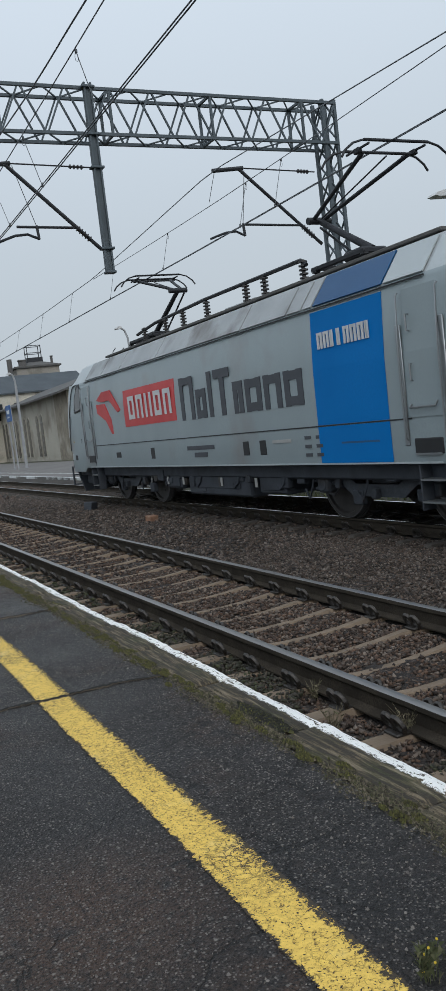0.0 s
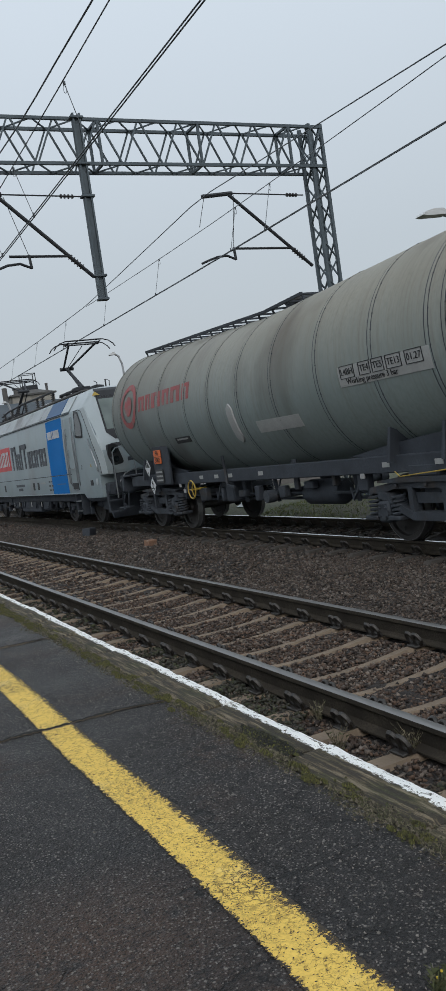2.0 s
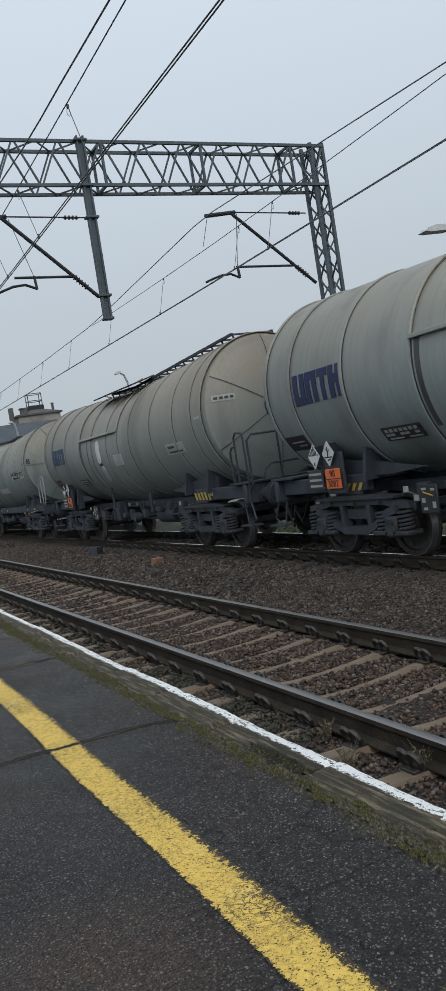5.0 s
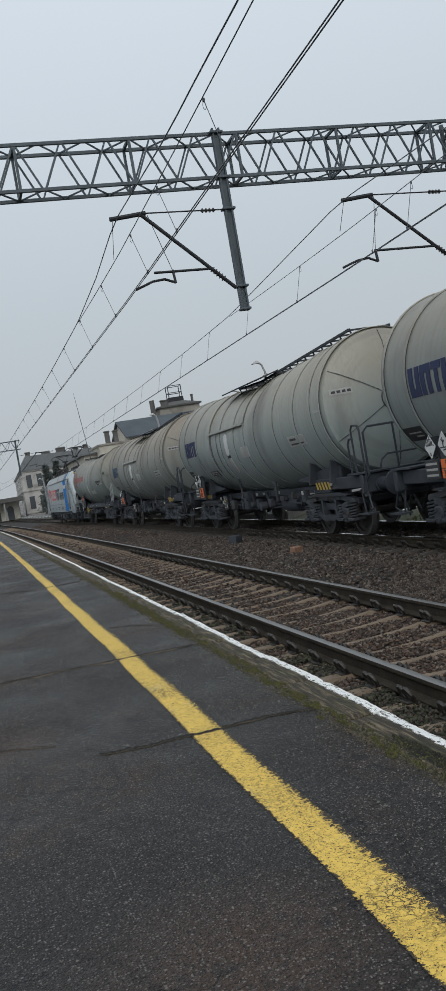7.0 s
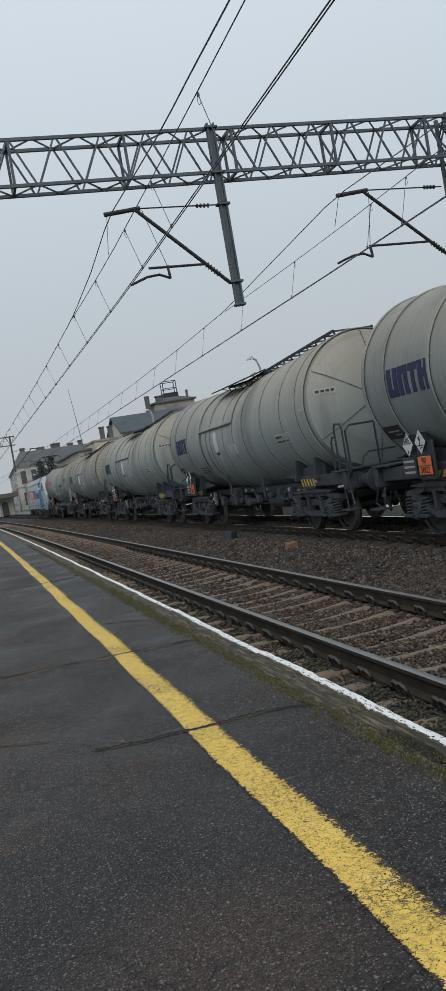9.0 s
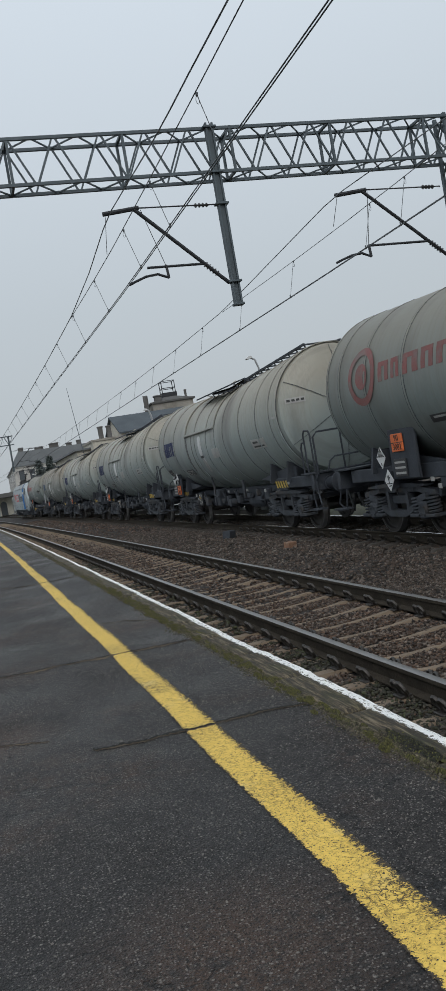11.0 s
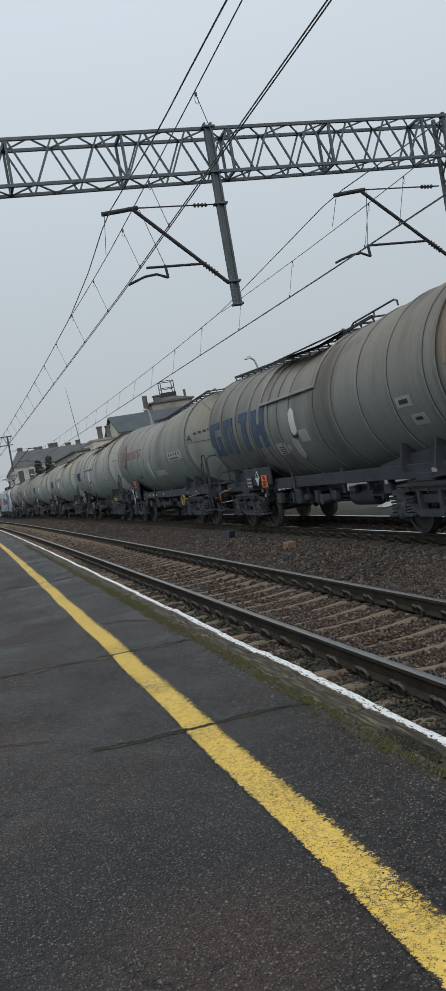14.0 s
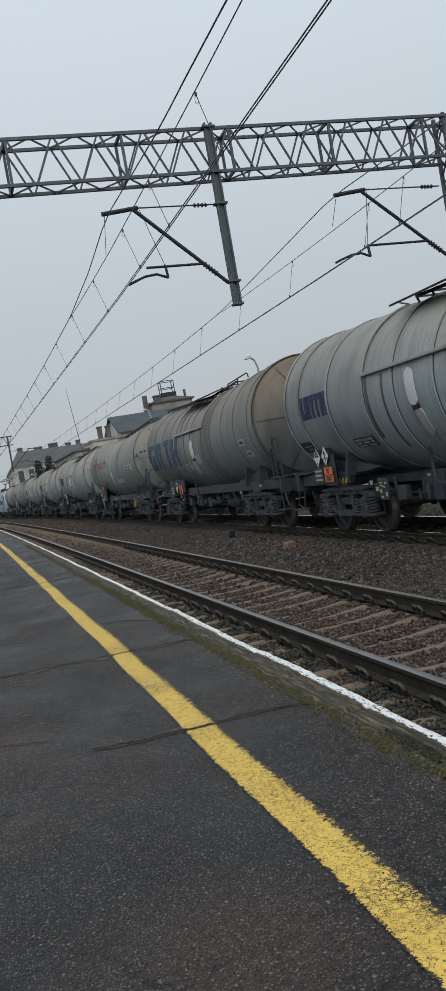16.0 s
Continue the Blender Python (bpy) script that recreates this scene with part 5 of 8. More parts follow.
def loco_section(y):
    """Half width, and the height of the roof line, at a distance from the middle."""
    a = abs(y)
    w = LOCO_SIDE - 0.11 * max(0.0, (a - 8.2) / 1.0) ** 2
    line = [(0.0, 3.75), (7.5, 3.75), (7.9, 3.70), (8.15, 3.59), (8.3, 3.40), (9.15, 2.15), (9.28, 1.88), (9.36, 1.45)]
    for (p, zp), (q, zq) in zip(line, line[1:]):
        if a <= q:
            return w, zp + (zq - zp) * (a - p) / (q - p)
    return w, 1.45


def flank_x(y, z):
    """The half width of the body side at a place."""
    w, top = loco_section(y)
    return w - (0.0 if z < 1.49 else 0.01 * (z - 1.49) / 0.81 if z < 2.3 else 0.01 + 0.05 * (z - 2.3) / 0.83)


def locomotive():
    t = thing("locomotive", "silver-grey electric locomotive with a blue band and red livery", "locomotive")
    # body shell, drawn through sections
    g = Geo()
    half_ys = [7.0, 7.5, 7.7, 7.9, 8.02, 8.15, 8.22, 8.3, 8.5, 8.7, 8.95, 8.96, 9.15, 9.22, 9.28, 9.33, 9.36]
    ys = [-y for y in reversed(half_ys)] + half_ys
    rings = []
    for y in ys:
        w, top = loco_section(y)
        low = 0.92 if abs(y) < 7.6 else 0.80 if abs(y) < 8.955 else 1.38
        half = [(w - 0.01, low), (w, low + 0.06), (w, 1.49), (w - 0.01, 2.3), (w - 0.06, 3.13), (w - 0.10, 3.20), (w - 0.40, 3.62), (w - 0.55, 3.69), (w - 0.9, 3.75)]
        half = [(x, min(z, top)) for x, z in half]
        rings.append([(-x, y, z) for x, z in half] + [(x, y, z) for x, z in reversed(half)])
    n = len(rings[0])
    fs = [(i * n + k, i * n + k + 1, (i + 1) * n + k + 1, (i + 1) * n + k) for i in range(len(ys) - 1) for k in range(n - 1)]
    fs += [(i * n + n - 1, i * n, (i + 1) * n, (i + 1) * n + n - 1) for i in range(len(ys) - 1)]
    fs += [tuple(range(n)), tuple(range((len(ys) - 1) * n, len(ys) * n))[::-1]]
    g.add([p for r in rings for p in r], fs)
    # roof grey; cab ends in the silver that has the curve's brightness in it
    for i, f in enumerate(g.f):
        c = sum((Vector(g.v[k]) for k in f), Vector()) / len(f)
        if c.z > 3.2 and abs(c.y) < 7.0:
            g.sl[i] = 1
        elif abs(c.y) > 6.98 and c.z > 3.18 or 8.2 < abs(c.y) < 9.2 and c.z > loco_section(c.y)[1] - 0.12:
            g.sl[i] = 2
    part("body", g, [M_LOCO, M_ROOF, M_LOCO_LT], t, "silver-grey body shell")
    # roof hatches along the sloping edge, with one blue
    edges = [-6.98, -6.15, -4.45, -4.15, -3.7, -2.14, 1.82, 4.2, 5.6, 6.98]
    for a, b in zip(edges, edges[1:]):
        for s in (-1, 1):
            g = Geo()
            g.prism([(s * 1.402, 3.205), (s * 1.414, 3.218), (s * 1.102, 3.642), (s * 1.09, 3.63)], a + 0.025, b - 0.025, 1)
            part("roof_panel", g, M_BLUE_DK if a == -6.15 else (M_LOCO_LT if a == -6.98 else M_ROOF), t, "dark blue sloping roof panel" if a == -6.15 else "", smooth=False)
    g = Geo()
    for s in (-1, 1):
        g.box((s * 1.438, 0, 3.165), (0.03, 14.0, 0.016))
    part("gutter", g, M_BLACK, t, "dark gutter line")
    for s in (-1, 1):
        x = s * (LOCO_SIDE + 0.004)
        q = x if s < 0 else x + 0.006
        decal(t, "blue_band", q, -6.15, -4.43, 0.95, 1.475, M_BLUE, "blue painted band")
        g = Geo()
        g.prism([(s * 1.494, 1.50), (s * 1.497, 1.50), (s * 1.487, 2.30), (s * 1.44, 3.12), (s * 1.433, 3.12), (s * 1.482, 2.30)], -6.15, -4.43, 1)
        part("blue_band", g, M_BLUE, t, "blue painted band", smooth=False)
        g = Geo()
        g.box((s * 1.492, 0, 1.487), (0.012, 13.2, 0.018))
        g.box((s * 1.492, 6.6, 1.22), (0.012, 0.018, 0.52))
        part("panel_seam", g, M_BLACK, t)
        g = Geo()
        g.box((s * 1.485, 0, 0.935), (0.03, 14.2, 0.022))
        part("sill_edge", g, M_LOCO_LT, t, "pale edge along the sill")
    # livery blocks, on both flanks: plain shapes in place of the marks
    def sign(name, y0, y1, z0, z1, material, label=""):
        for s in (-1, 1):
            g = Geo()
            zm = min(max(2.3, z0), z1)
            ln = lambda z: 1.49 - (0.01 * (z - 1.49) / 0.81 if z < 2.3 else 0.01 + 0.05 * (z - 2.3) / 0.83)
            out = [(s * (ln(z) + 0.007), z) for z in (z0, zm, z1)]
            inn = [(s * (ln(z) + 0.001), z) for z in (z1, zm, z0)]
            a, b = (y0, y1) if s < 0 else (-y1, -y0)
            g.prism(out + inn, a, b, 1)
            part(name, g, material, t, label, smooth=False)

    def block(name, y0, y1, z0, z1, material):
        sign(name, y0, y1, z0, z1, material)
    sign("red_block", 0.85, 3.96, 1.86, 2.70, M_RED, "red livery rectangle")
    # pale strokes in the red block
    for k in range(5):
        a = 3.62 - k * 0.545
        for s in (-1, 1):
            g = Geo()
            lo, hi = (a - 0.40, a) if s < 0 else (-a, -a + 0.40)
            for (ya, yb, za, zb) in ((lo, lo + 0.12, 2.02, 2.54), (hi - 0.12, hi, 2.02, 2.54), (lo + 0.12, hi - 0.12, 2.44, 2.54), (lo + 0.12, hi - 0.12, 2.02, 2.12))[: (4, 3, 2, 4, 3)[k]]:
                g.prism([(ya, za), (yb, za), (yb, zb), (ya, zb)], s * 1.496, s * 1.500, 0)
            part("pale_stroke", g, M_WHITE, t, smooth=False)
    # dark strokes of the long mark
    widths = (0.64, 0.45, 0.20, 0.64, 0.36, 0.56, 0.56, 0.55)
    tall = (2.66, 2.38, 2.66, 2.66, 2.38, 2.38, 2.38, 2.38)
    a = 0.55
    for k, (w, top) in enumerate(zip(widths, tall)):
        for s in (-1, 1):
            g = Geo()
            lo, hi = (a - w, a) if s < 0 else (-a, -a + w)
            bars = [(lo, lo + 0.16, 1.83, top), (hi - 0.16, hi, 1.83, top)] if w > 0.3 else [(lo + 0.02, hi - 0.02, 1.83, top)]
            if k == 3:
                bars = [(lo, hi, top - 0.16, top), ((lo + hi) / 2 - 0.09, (lo + hi) / 2 + 0.09, 1.83, top - 0.16)]
            elif w > 0.3:
                bars += [(lo + 0.16, hi - 0.16, top - 0.15, top - 0.01)]
                if k in (1, 5, 7):
                    bars += [(lo + 0.16, hi - 0.16, 1.84, 1.98)]
            for ya, yb, za, zb in bars:
                off = 1.49 - 0.012
                g.prism([(ya, za), (yb, za), (yb, zb), (ya, zb)], s * off, s * 1.4945, 0)
            part("dark_stroke", g, M_DKGREY, t, smooth=False)
        a -= w + 0.10
    # the red winged shape ahead of them
    for s in (-1, 1):
        f = 1 if s < 0 else -1
        g = Geo()
        g.prism([(f * y, z) for y, z in ((5.95, 2.62), (5.45, 2.80), (4.85, 2.80), (4.20, 2.28), (4.42, 2.24), (4.95, 2.56), (5.6, 2.56))], s * 1.476, s * 1.4955, 0)
        g.prism([(f * y, z) for y, z in ((6.0, 2.52), (5.35, 2.50), (4.95, 2.10), (4.88, 1.74), (5.0, 1.74), (5.35, 2.08), (5.98, 2.30))], s * 1.476, s * 1.4955, 0)
        part("red_wing", g, M_RED, t, "red winged livery shape", smooth=False)
    # small pale strokes on the blue band, and the unreadable lines low down
    for k in range(8):
        w = 0.13 if k in (0, 1, 4, 5, 6) else 0.07
        a = -4.62 - k * 0.168
        for s in (-1, 1):
            g = Geo()
            lo, hi = (a - w, a) if s < 0 else (-a, -a + w)
            g.prism([(lo, 2.58), (lo + 0.045, 2.58), (lo + 0.045, 2.81), (lo, 2.81)], s * 1.475, s * 1.490, 0)
            g.prism([(hi - 0.045, 2.58), (hi, 2.58), (hi, 2.81), (hi - 0.045, 2.81)], s * 1.475, s * 1.490, 0)
            if k in (0, 1, 4, 5, 6):
                g.prism([(lo + 0.045, 2.77), (hi - 0.045, 2.77), (hi - 0.045, 2.81), (lo + 0.045, 2.81)], s * 1.475, s * 1.490, 0)
            part("pale_stroke", g, M_WHITE, t, smooth=False)
    block("number_bar", -0.77, 0.48, 1.24, 1.32, M_DKGREY)
    block("number_bar", -0.45, 0.15, 1.10, 1.19, M_DKGREY)
    for y in (-4.1, -4.42):
        for z in (1.05, 1.18, 1.31):
            block("data_bar", y - 0.09, y + 0.09, z, z + 0.05, M_DKGREY)
    block("data_bar", -3.6, -3.0, 1.28, 1.33, M_LABEL)
    block("data_bar", -5.9, -5.0, 1.22, 1.26, M_BLUE_DK)
    for y in (4.7, 2.4, -2.05, -2.66):
        for s in (-1, 1):
            g = Geo()
            g.box((s * 1.488, y, 1.22), (0.02, 0.22 if y < 4 else 0.34, 0.24 if y < 4 else 0.13), 0.008)
            part("side_socket", g, M_BLACK, t)
    # cabs at both ends
    for e in (-1, 1):
        for s in (-1, 1):
            # side door, its window, grab rails
            yc = e * 6.88
            g = Geo()
            g.prism([(yc - 0.31, 1.50), (yc + 0.31, 1.50), (yc + 0.31, 2.3), (yc - 0.31, 2.3)], s * 1.488, s * 1.502, 0)
            g.prism([(s * 1.480, 2.3), (s * 1.494, 2.3), (s * 1.450, 3.06), (s * 1.436, 3.06)], yc - 0.31, yc + 0.31, 1)
            part("cab_door", g, M_LOCO, t, "grey cab side door", smooth=False)
            g = Geo()
            for yy in (yc - 0.40, yc + 0.40):
                g.box((s * 1.49, yy, 1.9), (0.03, 0.10, 1.5), 0.01)
            for yy in (yc - 0.37, yc + 0.37):
                g.pipe([(s * 1.50, yy, 1.22), (s * 1.535, yy, 1.25), (s * 1.535, yy, 2.3), (s * 1.50, yy, 3.0), (s * 1.47, yy, 3.03)], 0.014, 6)
            for zz in (1.95, 2.55):
                g.pipe([(s * 1.49, yc - e * 0.18, zz), (s * 1.53, yc - e * 0.18, zz), (s * 1.53, yc - e * 0.18, zz + 0.2), (s * 1.49, yc - e * 0.18, zz + 0.2)], 0.012, 6)
            g.pipe([(s * 1.50, yc - 0.24, 1.68), (s * 1.54, yc - 0.24, 1.62), (s * 1.54, yc + 0.24, 1.62), (s * 1.50, yc + 0.24, 1.66)], 0.014, 6)
            part("grab_rail", g, M_CHROME, t, "steel grab rails beside the door")
            g = Geo()
            g.box((s * 1.487, yc, 1.14), (0.03, 0.54, 0.20), 0.02)
            part("step_recess", g, M_BLACK, t)
            for xx, zz, ww in ((1.50, 1.045, 0.05), (1.38, 0.72, 0.22), (1.38, 0.44, 0.22)):
                g = Geo()
                g.box((s * xx, yc, zz), (ww, 0.47, 0.022))
                part("step_tread", g, M_CHROME, t)
            for yy in (-0.25, 0.25):
                g = Geo()
                g.box((s * 1.38, yc + yy, 0.62), (0.2, 0.03, 0.58), 0.006)
                part("step_frame", g, M_UNDER, t)
            # cab side window
            g = Geo()
            y0, y1 = e * 7.46, e * 8.05
            pl = round_corners([(y0, 2.50), (y1, 2.46), (y1, 2.76), (e * 7.80, 3.09), (y0, 3.11)])
            cy, cz = e * 7.72, 2.78
            ln = lambda z: 1.48 - 0.05 * (z - 2.3) / 0.83
            ring = [(s * (ln(z) + 0.012), y, z) for y, z in pl]
            ring2 = [(s * (ln(cz + (z - cz) * 1.22) + 0.008), cy + (y - cy) * 1.18, cz + (z - cz) * 1.18) for y, z in pl]
            k = len(pl)
            fr = Geo()
            fr.add(ring2 + [(s * (abs(a) + 0.012), b, c) for a, b, c in ring], [(i, (i + 1) % k, k + (i + 1) % k, k + i) for i in range(k)])
            win = part("cab_window", fr, M_BLACK, t, "dark rounded cab side window", smooth=False)
            g.add(ring, [tuple(range(k))])
            part("pane", g, M_GLASS, win, smooth=False)
            # slanting silver moulding from roof to nose, brightened in colour for its lit curve
            g = Geo()
            inner = [(7.9, 3.17), (8.12, 3.12), (8.30, 2.95), (8.56, 2.58), (8.82, 2.12), (9.02, 1.70), (9.08, 1.40)]
            outer = [(8.42, 3.20), (8.46, 3.14), (8.58, 2.97), (8.80, 2.64), (9.10, 2.20), (9.26, 1.90), (9.355, 1.40)]
            inner, outer = smooth_line(inner), smooth_line(outer)
            vs = []
            for pts in (inner, outer):
                vs += [(s * (flank_x(y, z) + 0.012), e * y, z) for y, z in pts] + [(s * (flank_x(y, z) - 0.02), e * y, z) for y, z in pts]
            m = len(inner)
            g.add(vs, [(i, i + 1, 2 * m + i + 1, 2 * m + i) for i in range(m - 1)] + [(i, i + 1, m + i + 1, m + i) for i in range(m - 1)] + [(2 * m + i, 2 * m + i + 1, 3 * m + i + 1, 3 * m + i) for i in range(m - 1)])
            pillar = part("cab_pillar", g, M_LOCO_LT, t, "light silver slanting cab pillar")
            g = Geo()
            g.pipe([(s * (flank_x(y, z) + 0.012), e * y, z) for y, z in [(7.45, 3.165)] + inner], 0.009, 5)
            part("edge_seal", g, M_BLACK, pillar, "black seal along the pillar")
            writing("cab_figure", "2" if e < 0 else "1", 0.17, t, (s * 1.497, e * 7.67, 1.64), (90, 0, -90 if s < 0 else 90), M_BLACK)
            g = Geo()
            g.pipe([(s * 1.46, e * 8.50, 2.34), (s * 1.50, e * 8.52, 2.32), (s * 1.47, e * 8.86, 1.72), (s * 1.46, e * 8.90, 1.50), (s * 1.42, e * 8.90, 1.48)], 0.018, 6)
            part("grab_rail", g, M_CHROME, t)
            g = Geo()
            g.box((s * 1.475, e * 8.35, 1.20), (0.03, 0.24, 0.16), 0.015)
            part("side_socket", g, M_BLACK, t)
            g = Geo()
            g.prism([(e * 8.42, 1.62), (e * 8.50, 1.62), (e * 8.46, 1.70)], s * 1.46, s * 1.488, 0)
            part("sticker", g, M_HAZYEL, t, smooth=False)
            g = Geo()
            g.box((s * 1.462, e * 8.74, 1.22), (0.02, 0.16, 0.16), 0.01)
            part("plug_cover", g, M_LOCO_LT, t)
            # headlight
            g = Geo()
            g.prism(round_corners([(s * 0.86, 1.62), (s * 1.18, 1.56), (s * 1.27, 1.84), (s * 1.24, 2.14), (s * 1.00, 2.12)], 0.08), e * 9.0, e * 9.335, 1)
            h = part("headlight", g, M_BLACK, t, "black headlight housing with two round lamps", smooth=False)
            for xx, zz in ((1.10, 1.97), (1.06, 1.74)):
                g = Geo()
                g.lathe([(e * 9.335, 0.08), (e * 9.35, 0.075), (e * 9.34, 0.0)], 14, 1, (s * xx, 0, zz))
                part("lamp", g, M_GLASS, h)
        # windscreen and its frame on the slanting end
        def slant(f, x, out):
            y = 8.3 + f * 0.85
            z = 3.40 - f * 1.25
            nrm = Vector((0, 1.25, 0.85)).normalized() * out
            return (x, e * (y + nrm.y), z + nrm.z)
        g = Geo()
        g.add([slant(-0.02, -1.02, 0.006), slant(-0.02, 1.02, 0.006), slant(0.76, 1.10, 0.006), slant(0.92, 0.92, 0.006), slant(0.92, -0.92, 0.006), slant(0.76, -1.10, 0.006)], [(0, 1, 2, 3, 4, 5)])
        g.add([(-0.98, e * 8.02, 3.672), (0.98, e * 8.02, 3.672), (1.0, e * 8.16, 3.60), (1.04, e * 8.29, 3.435), (-1.04, e * 8.29, 3.435), (-1.0, e * 8.16, 3.60)], [(0, 1, 2, 5), (5, 2, 3, 4)])
        part("windscreen_surround", g, M_BLACK, t, smooth=False)
        g = Geo()
        g.add([slant(0.03, -0.98, 0.012), slant(0.03, 1.0, 0.012), slant(0.70, 1.04, 0.012), slant(0.70, -1.04, 0.012)], [(0, 1, 2, 3)])
        g.add([slant(0.15, -0.98, 0.015), slant(0.15, 0.98, 0.015), slant(0.17, 0.98, 0.015), slant(0.17, -0.98, 0.015)], [(0, 1, 2, 3)])
        part("windscreen", g, M_SCREEN, t, "sloping grey-green windscreen", smooth=False)
        g = Geo()
        g.add([slant(0.02, -0.06, 0.017), slant(0.02, 0.06, 0.017), slant(0.72, 0.06, 0.017), slant(0.72, -0.06, 0.017)], [(0, 1, 2, 3)])
        part("centre_post", g, M_BLACK, t, "black post between the panes", smooth=False)
        for x in (-0.5, 0.5):
            g = Geo()
            g.tube(slant(0.9, x, 0.03), slant(0.5, x - 0.25, 0.03), 0.010, 5)
            g.tube(slant(0.62, x - 0.34, 0.03), slant(0.36, x - 0.16, 0.03), 0.010, 5)
            part("wiper", g, M_BLACK, t)
        # small red-edged mark and unreadable line on the nose, near the dark vent strip
        g = Geo()
        g.box((-0.52, e * 9.235, 1.95), (0.30, 0.05, 0.12), 0.01)
        nm = part("nose_mark", g, M_RED, t, "small red mark with a pale stroke")
        g = Geo()
        g.box((-0.52, e * 9.263, 1.95), (0.24, 0.01, 0.05))
        part("pale_stroke", g, M_WHITE, nm)
        g = Geo()
        g.box((-0.45, e * 9.305, 1.70), (0.6, 0.05, 0.10), 0.005)
        part("number_bar", g, M_DKGREY, t)
        g = Geo()
        g.add([slant(1.0, -1.1, 0.012), slant(1.0, -0.1, 0.012), slant(1.08, -0.1, 0.012), slant(1.08, -1.1, 0.012)], [(0, 1, 2, 3)])
        part("vent_strip", g, M_BLACK, t, smooth=False)
        g = Geo()
        g.box((0, e * 9.26, 1.20), (2.3, 0.16, 0.42), 0.04)
        g.box((0, e * 9.14, 1.0), (2.7, 0.30, 0.32), 0.03)
        part("buffer_beam", g, M_UNDER, t, "dark buffer beam")
        for x in (-1.2, 1.2):
            g = Geo()
            g.pipe([(x, e * 9.24, 0.9), (x, e * 9.42, 1.0), (x, e * 9.42, 1.75), (x, e * 9.22, 1.85)], 0.016, 6)
            for zz in (0.42, 0.70):
                g.box((x, e * 9.25, zz), (0.4, 0.24, 0.03))
            g.bar((x - 0.2, e * 9.25, 0.4), (x - 0.2, e * 9.25, 0.95), 0.03, 0.1)
            g.bar((x + 0.2, e * 9.25, 0.4), (x + 0.2, e * 9.25, 0.95), 0.03, 0.1)
            part("end_steps", g, M_UNDER, t, "end steps and shunter handrails")
            q = 1 if x > 0 else -1
            g = Geo()
            g.pipe([(x, e * 9.46, 0.75), (x, e * 9.48, 1.92), (x - q * 0.10, e * 9.48, 2.02), (x - q * 0.48, e * 9.48, 2.02), (x - q * 0.56, e * 9.48, 1.92), (x - q * 0.56, e * 9.46, 1.0)], 0.017, 6)
            g.pipe([(x - q * 0.10, e * 9.48, 1.16), (x - q * 0.26, e * 9.48, 1.34), (x - q * 0.48, e * 9.48, 1.42), (x - q * 0.90, e * 9.48, 1.42)], 0.016, 6)
            part("end_hoop", g, M_CHROME, t, "tubular hoop rail on the loco end")
        g = Geo()
        g.prism([(-1.35, 0.78), (1.35, 0.78), (1.2, 0.22), (-1.2, 0.22)], e * 8.85, e * 8.95, 1)
        part("snow_plough", g, M_UNDER, t)
        g = Geo()
        g.box((0, e * 8.35, 0.62), (2.3, 0.8, 0.40), 0.04)
        for x in (-0.95, 0.95):
            g.box((x, e * 7.45, 0.66), (0.25, 0.5, 0.34), 0.03)
        part("sand_box", g, M_UNDER, t, "dark sand boxes and pipes under the cab")
        g = Geo()
        g.tube((0, e * 9.2, 1.04), (0, e * 9.5, 1.0), 0.05, 8)
        g.box((0, e * 9.52, 0.92), (0.08, 0.09, 0.3), 0.02)
        part("coupler", g, M_UNDER, t)
        buffers(t, e * 8.98, e)
        # horn and aerials on the roof end
        g = Geo()
        g.tube((e * 0.3, e * 7.2, 3.78), (e * 0.3, e * 7.2, 3.98), 0.02, 6)
        g.pipe([(-0.5, e * 7.0, 3.79), (-0.5, e * 7.05, 3.92), (-0.5, e * 6.8, 4.0)], 0.012, 5)
        g.pipe([(-0.2, e * 7.2, 3.79), (-0.2, e * 7.25, 3.92), (-0.2, e * 7.0, 4.0)], 0.012, 5)
        g.lathe([(3.78, 0.22), (3.88, 0.18), (3.92, 0.0)], 12, 2, (-0.35, e * 6.6, 0))
        part("roof_aerial", g, M_BLACK, t)
        # warning triangle on the roof end
        g = Geo()
        g.add([(-1.0, e * 8.20, 3.585), (-1.10, e * 8.275, 3.475), (-0.88, e * 8.275, 3.475)], [(0, 1, 2)])
        part("warning_triangle", g, M_HAZYEL, t, smooth=False)
    # roof equipment
    g = Geo()
    g.box((0, 0, 3.77), (1.7, 13.4, 0.05), 0.01)
    part("roof_deck", g, M_TAR, t)
    g = Geo()
    pts = [(-0.75, -3.4, 4.02), (-0.75, -3.25, 4.12), (-0.75, 0.5, 4.16), (-0.75, 3.2, 4.12), (-0.75, 4.4, 4.02)]
    g.pipe(pts, 0.035, 6)
    part("roof_busbar", g, M_DKSTEEL, t, "dark roof busbar")
    for y in (-3.3, -2.0, -1.3, 0.4, 1.6, 2.6, 3.9):
        g = Geo()
        insulator(g, (-0.75, y, 3.80), (-0.75, y, 4.12), 0.075, 5)
        part("roof_insulator", g, M_INSUL, t)
    g = Geo()
    g.box((0.3, 0.3, 3.92), (0.8, 1.4, 0.22), 0.04)
    g.box((0.2, -1.6, 3.9), (0.6, 0.7, 0.18), 0.03)
    part("roof_box", g, M_ROOF, t)
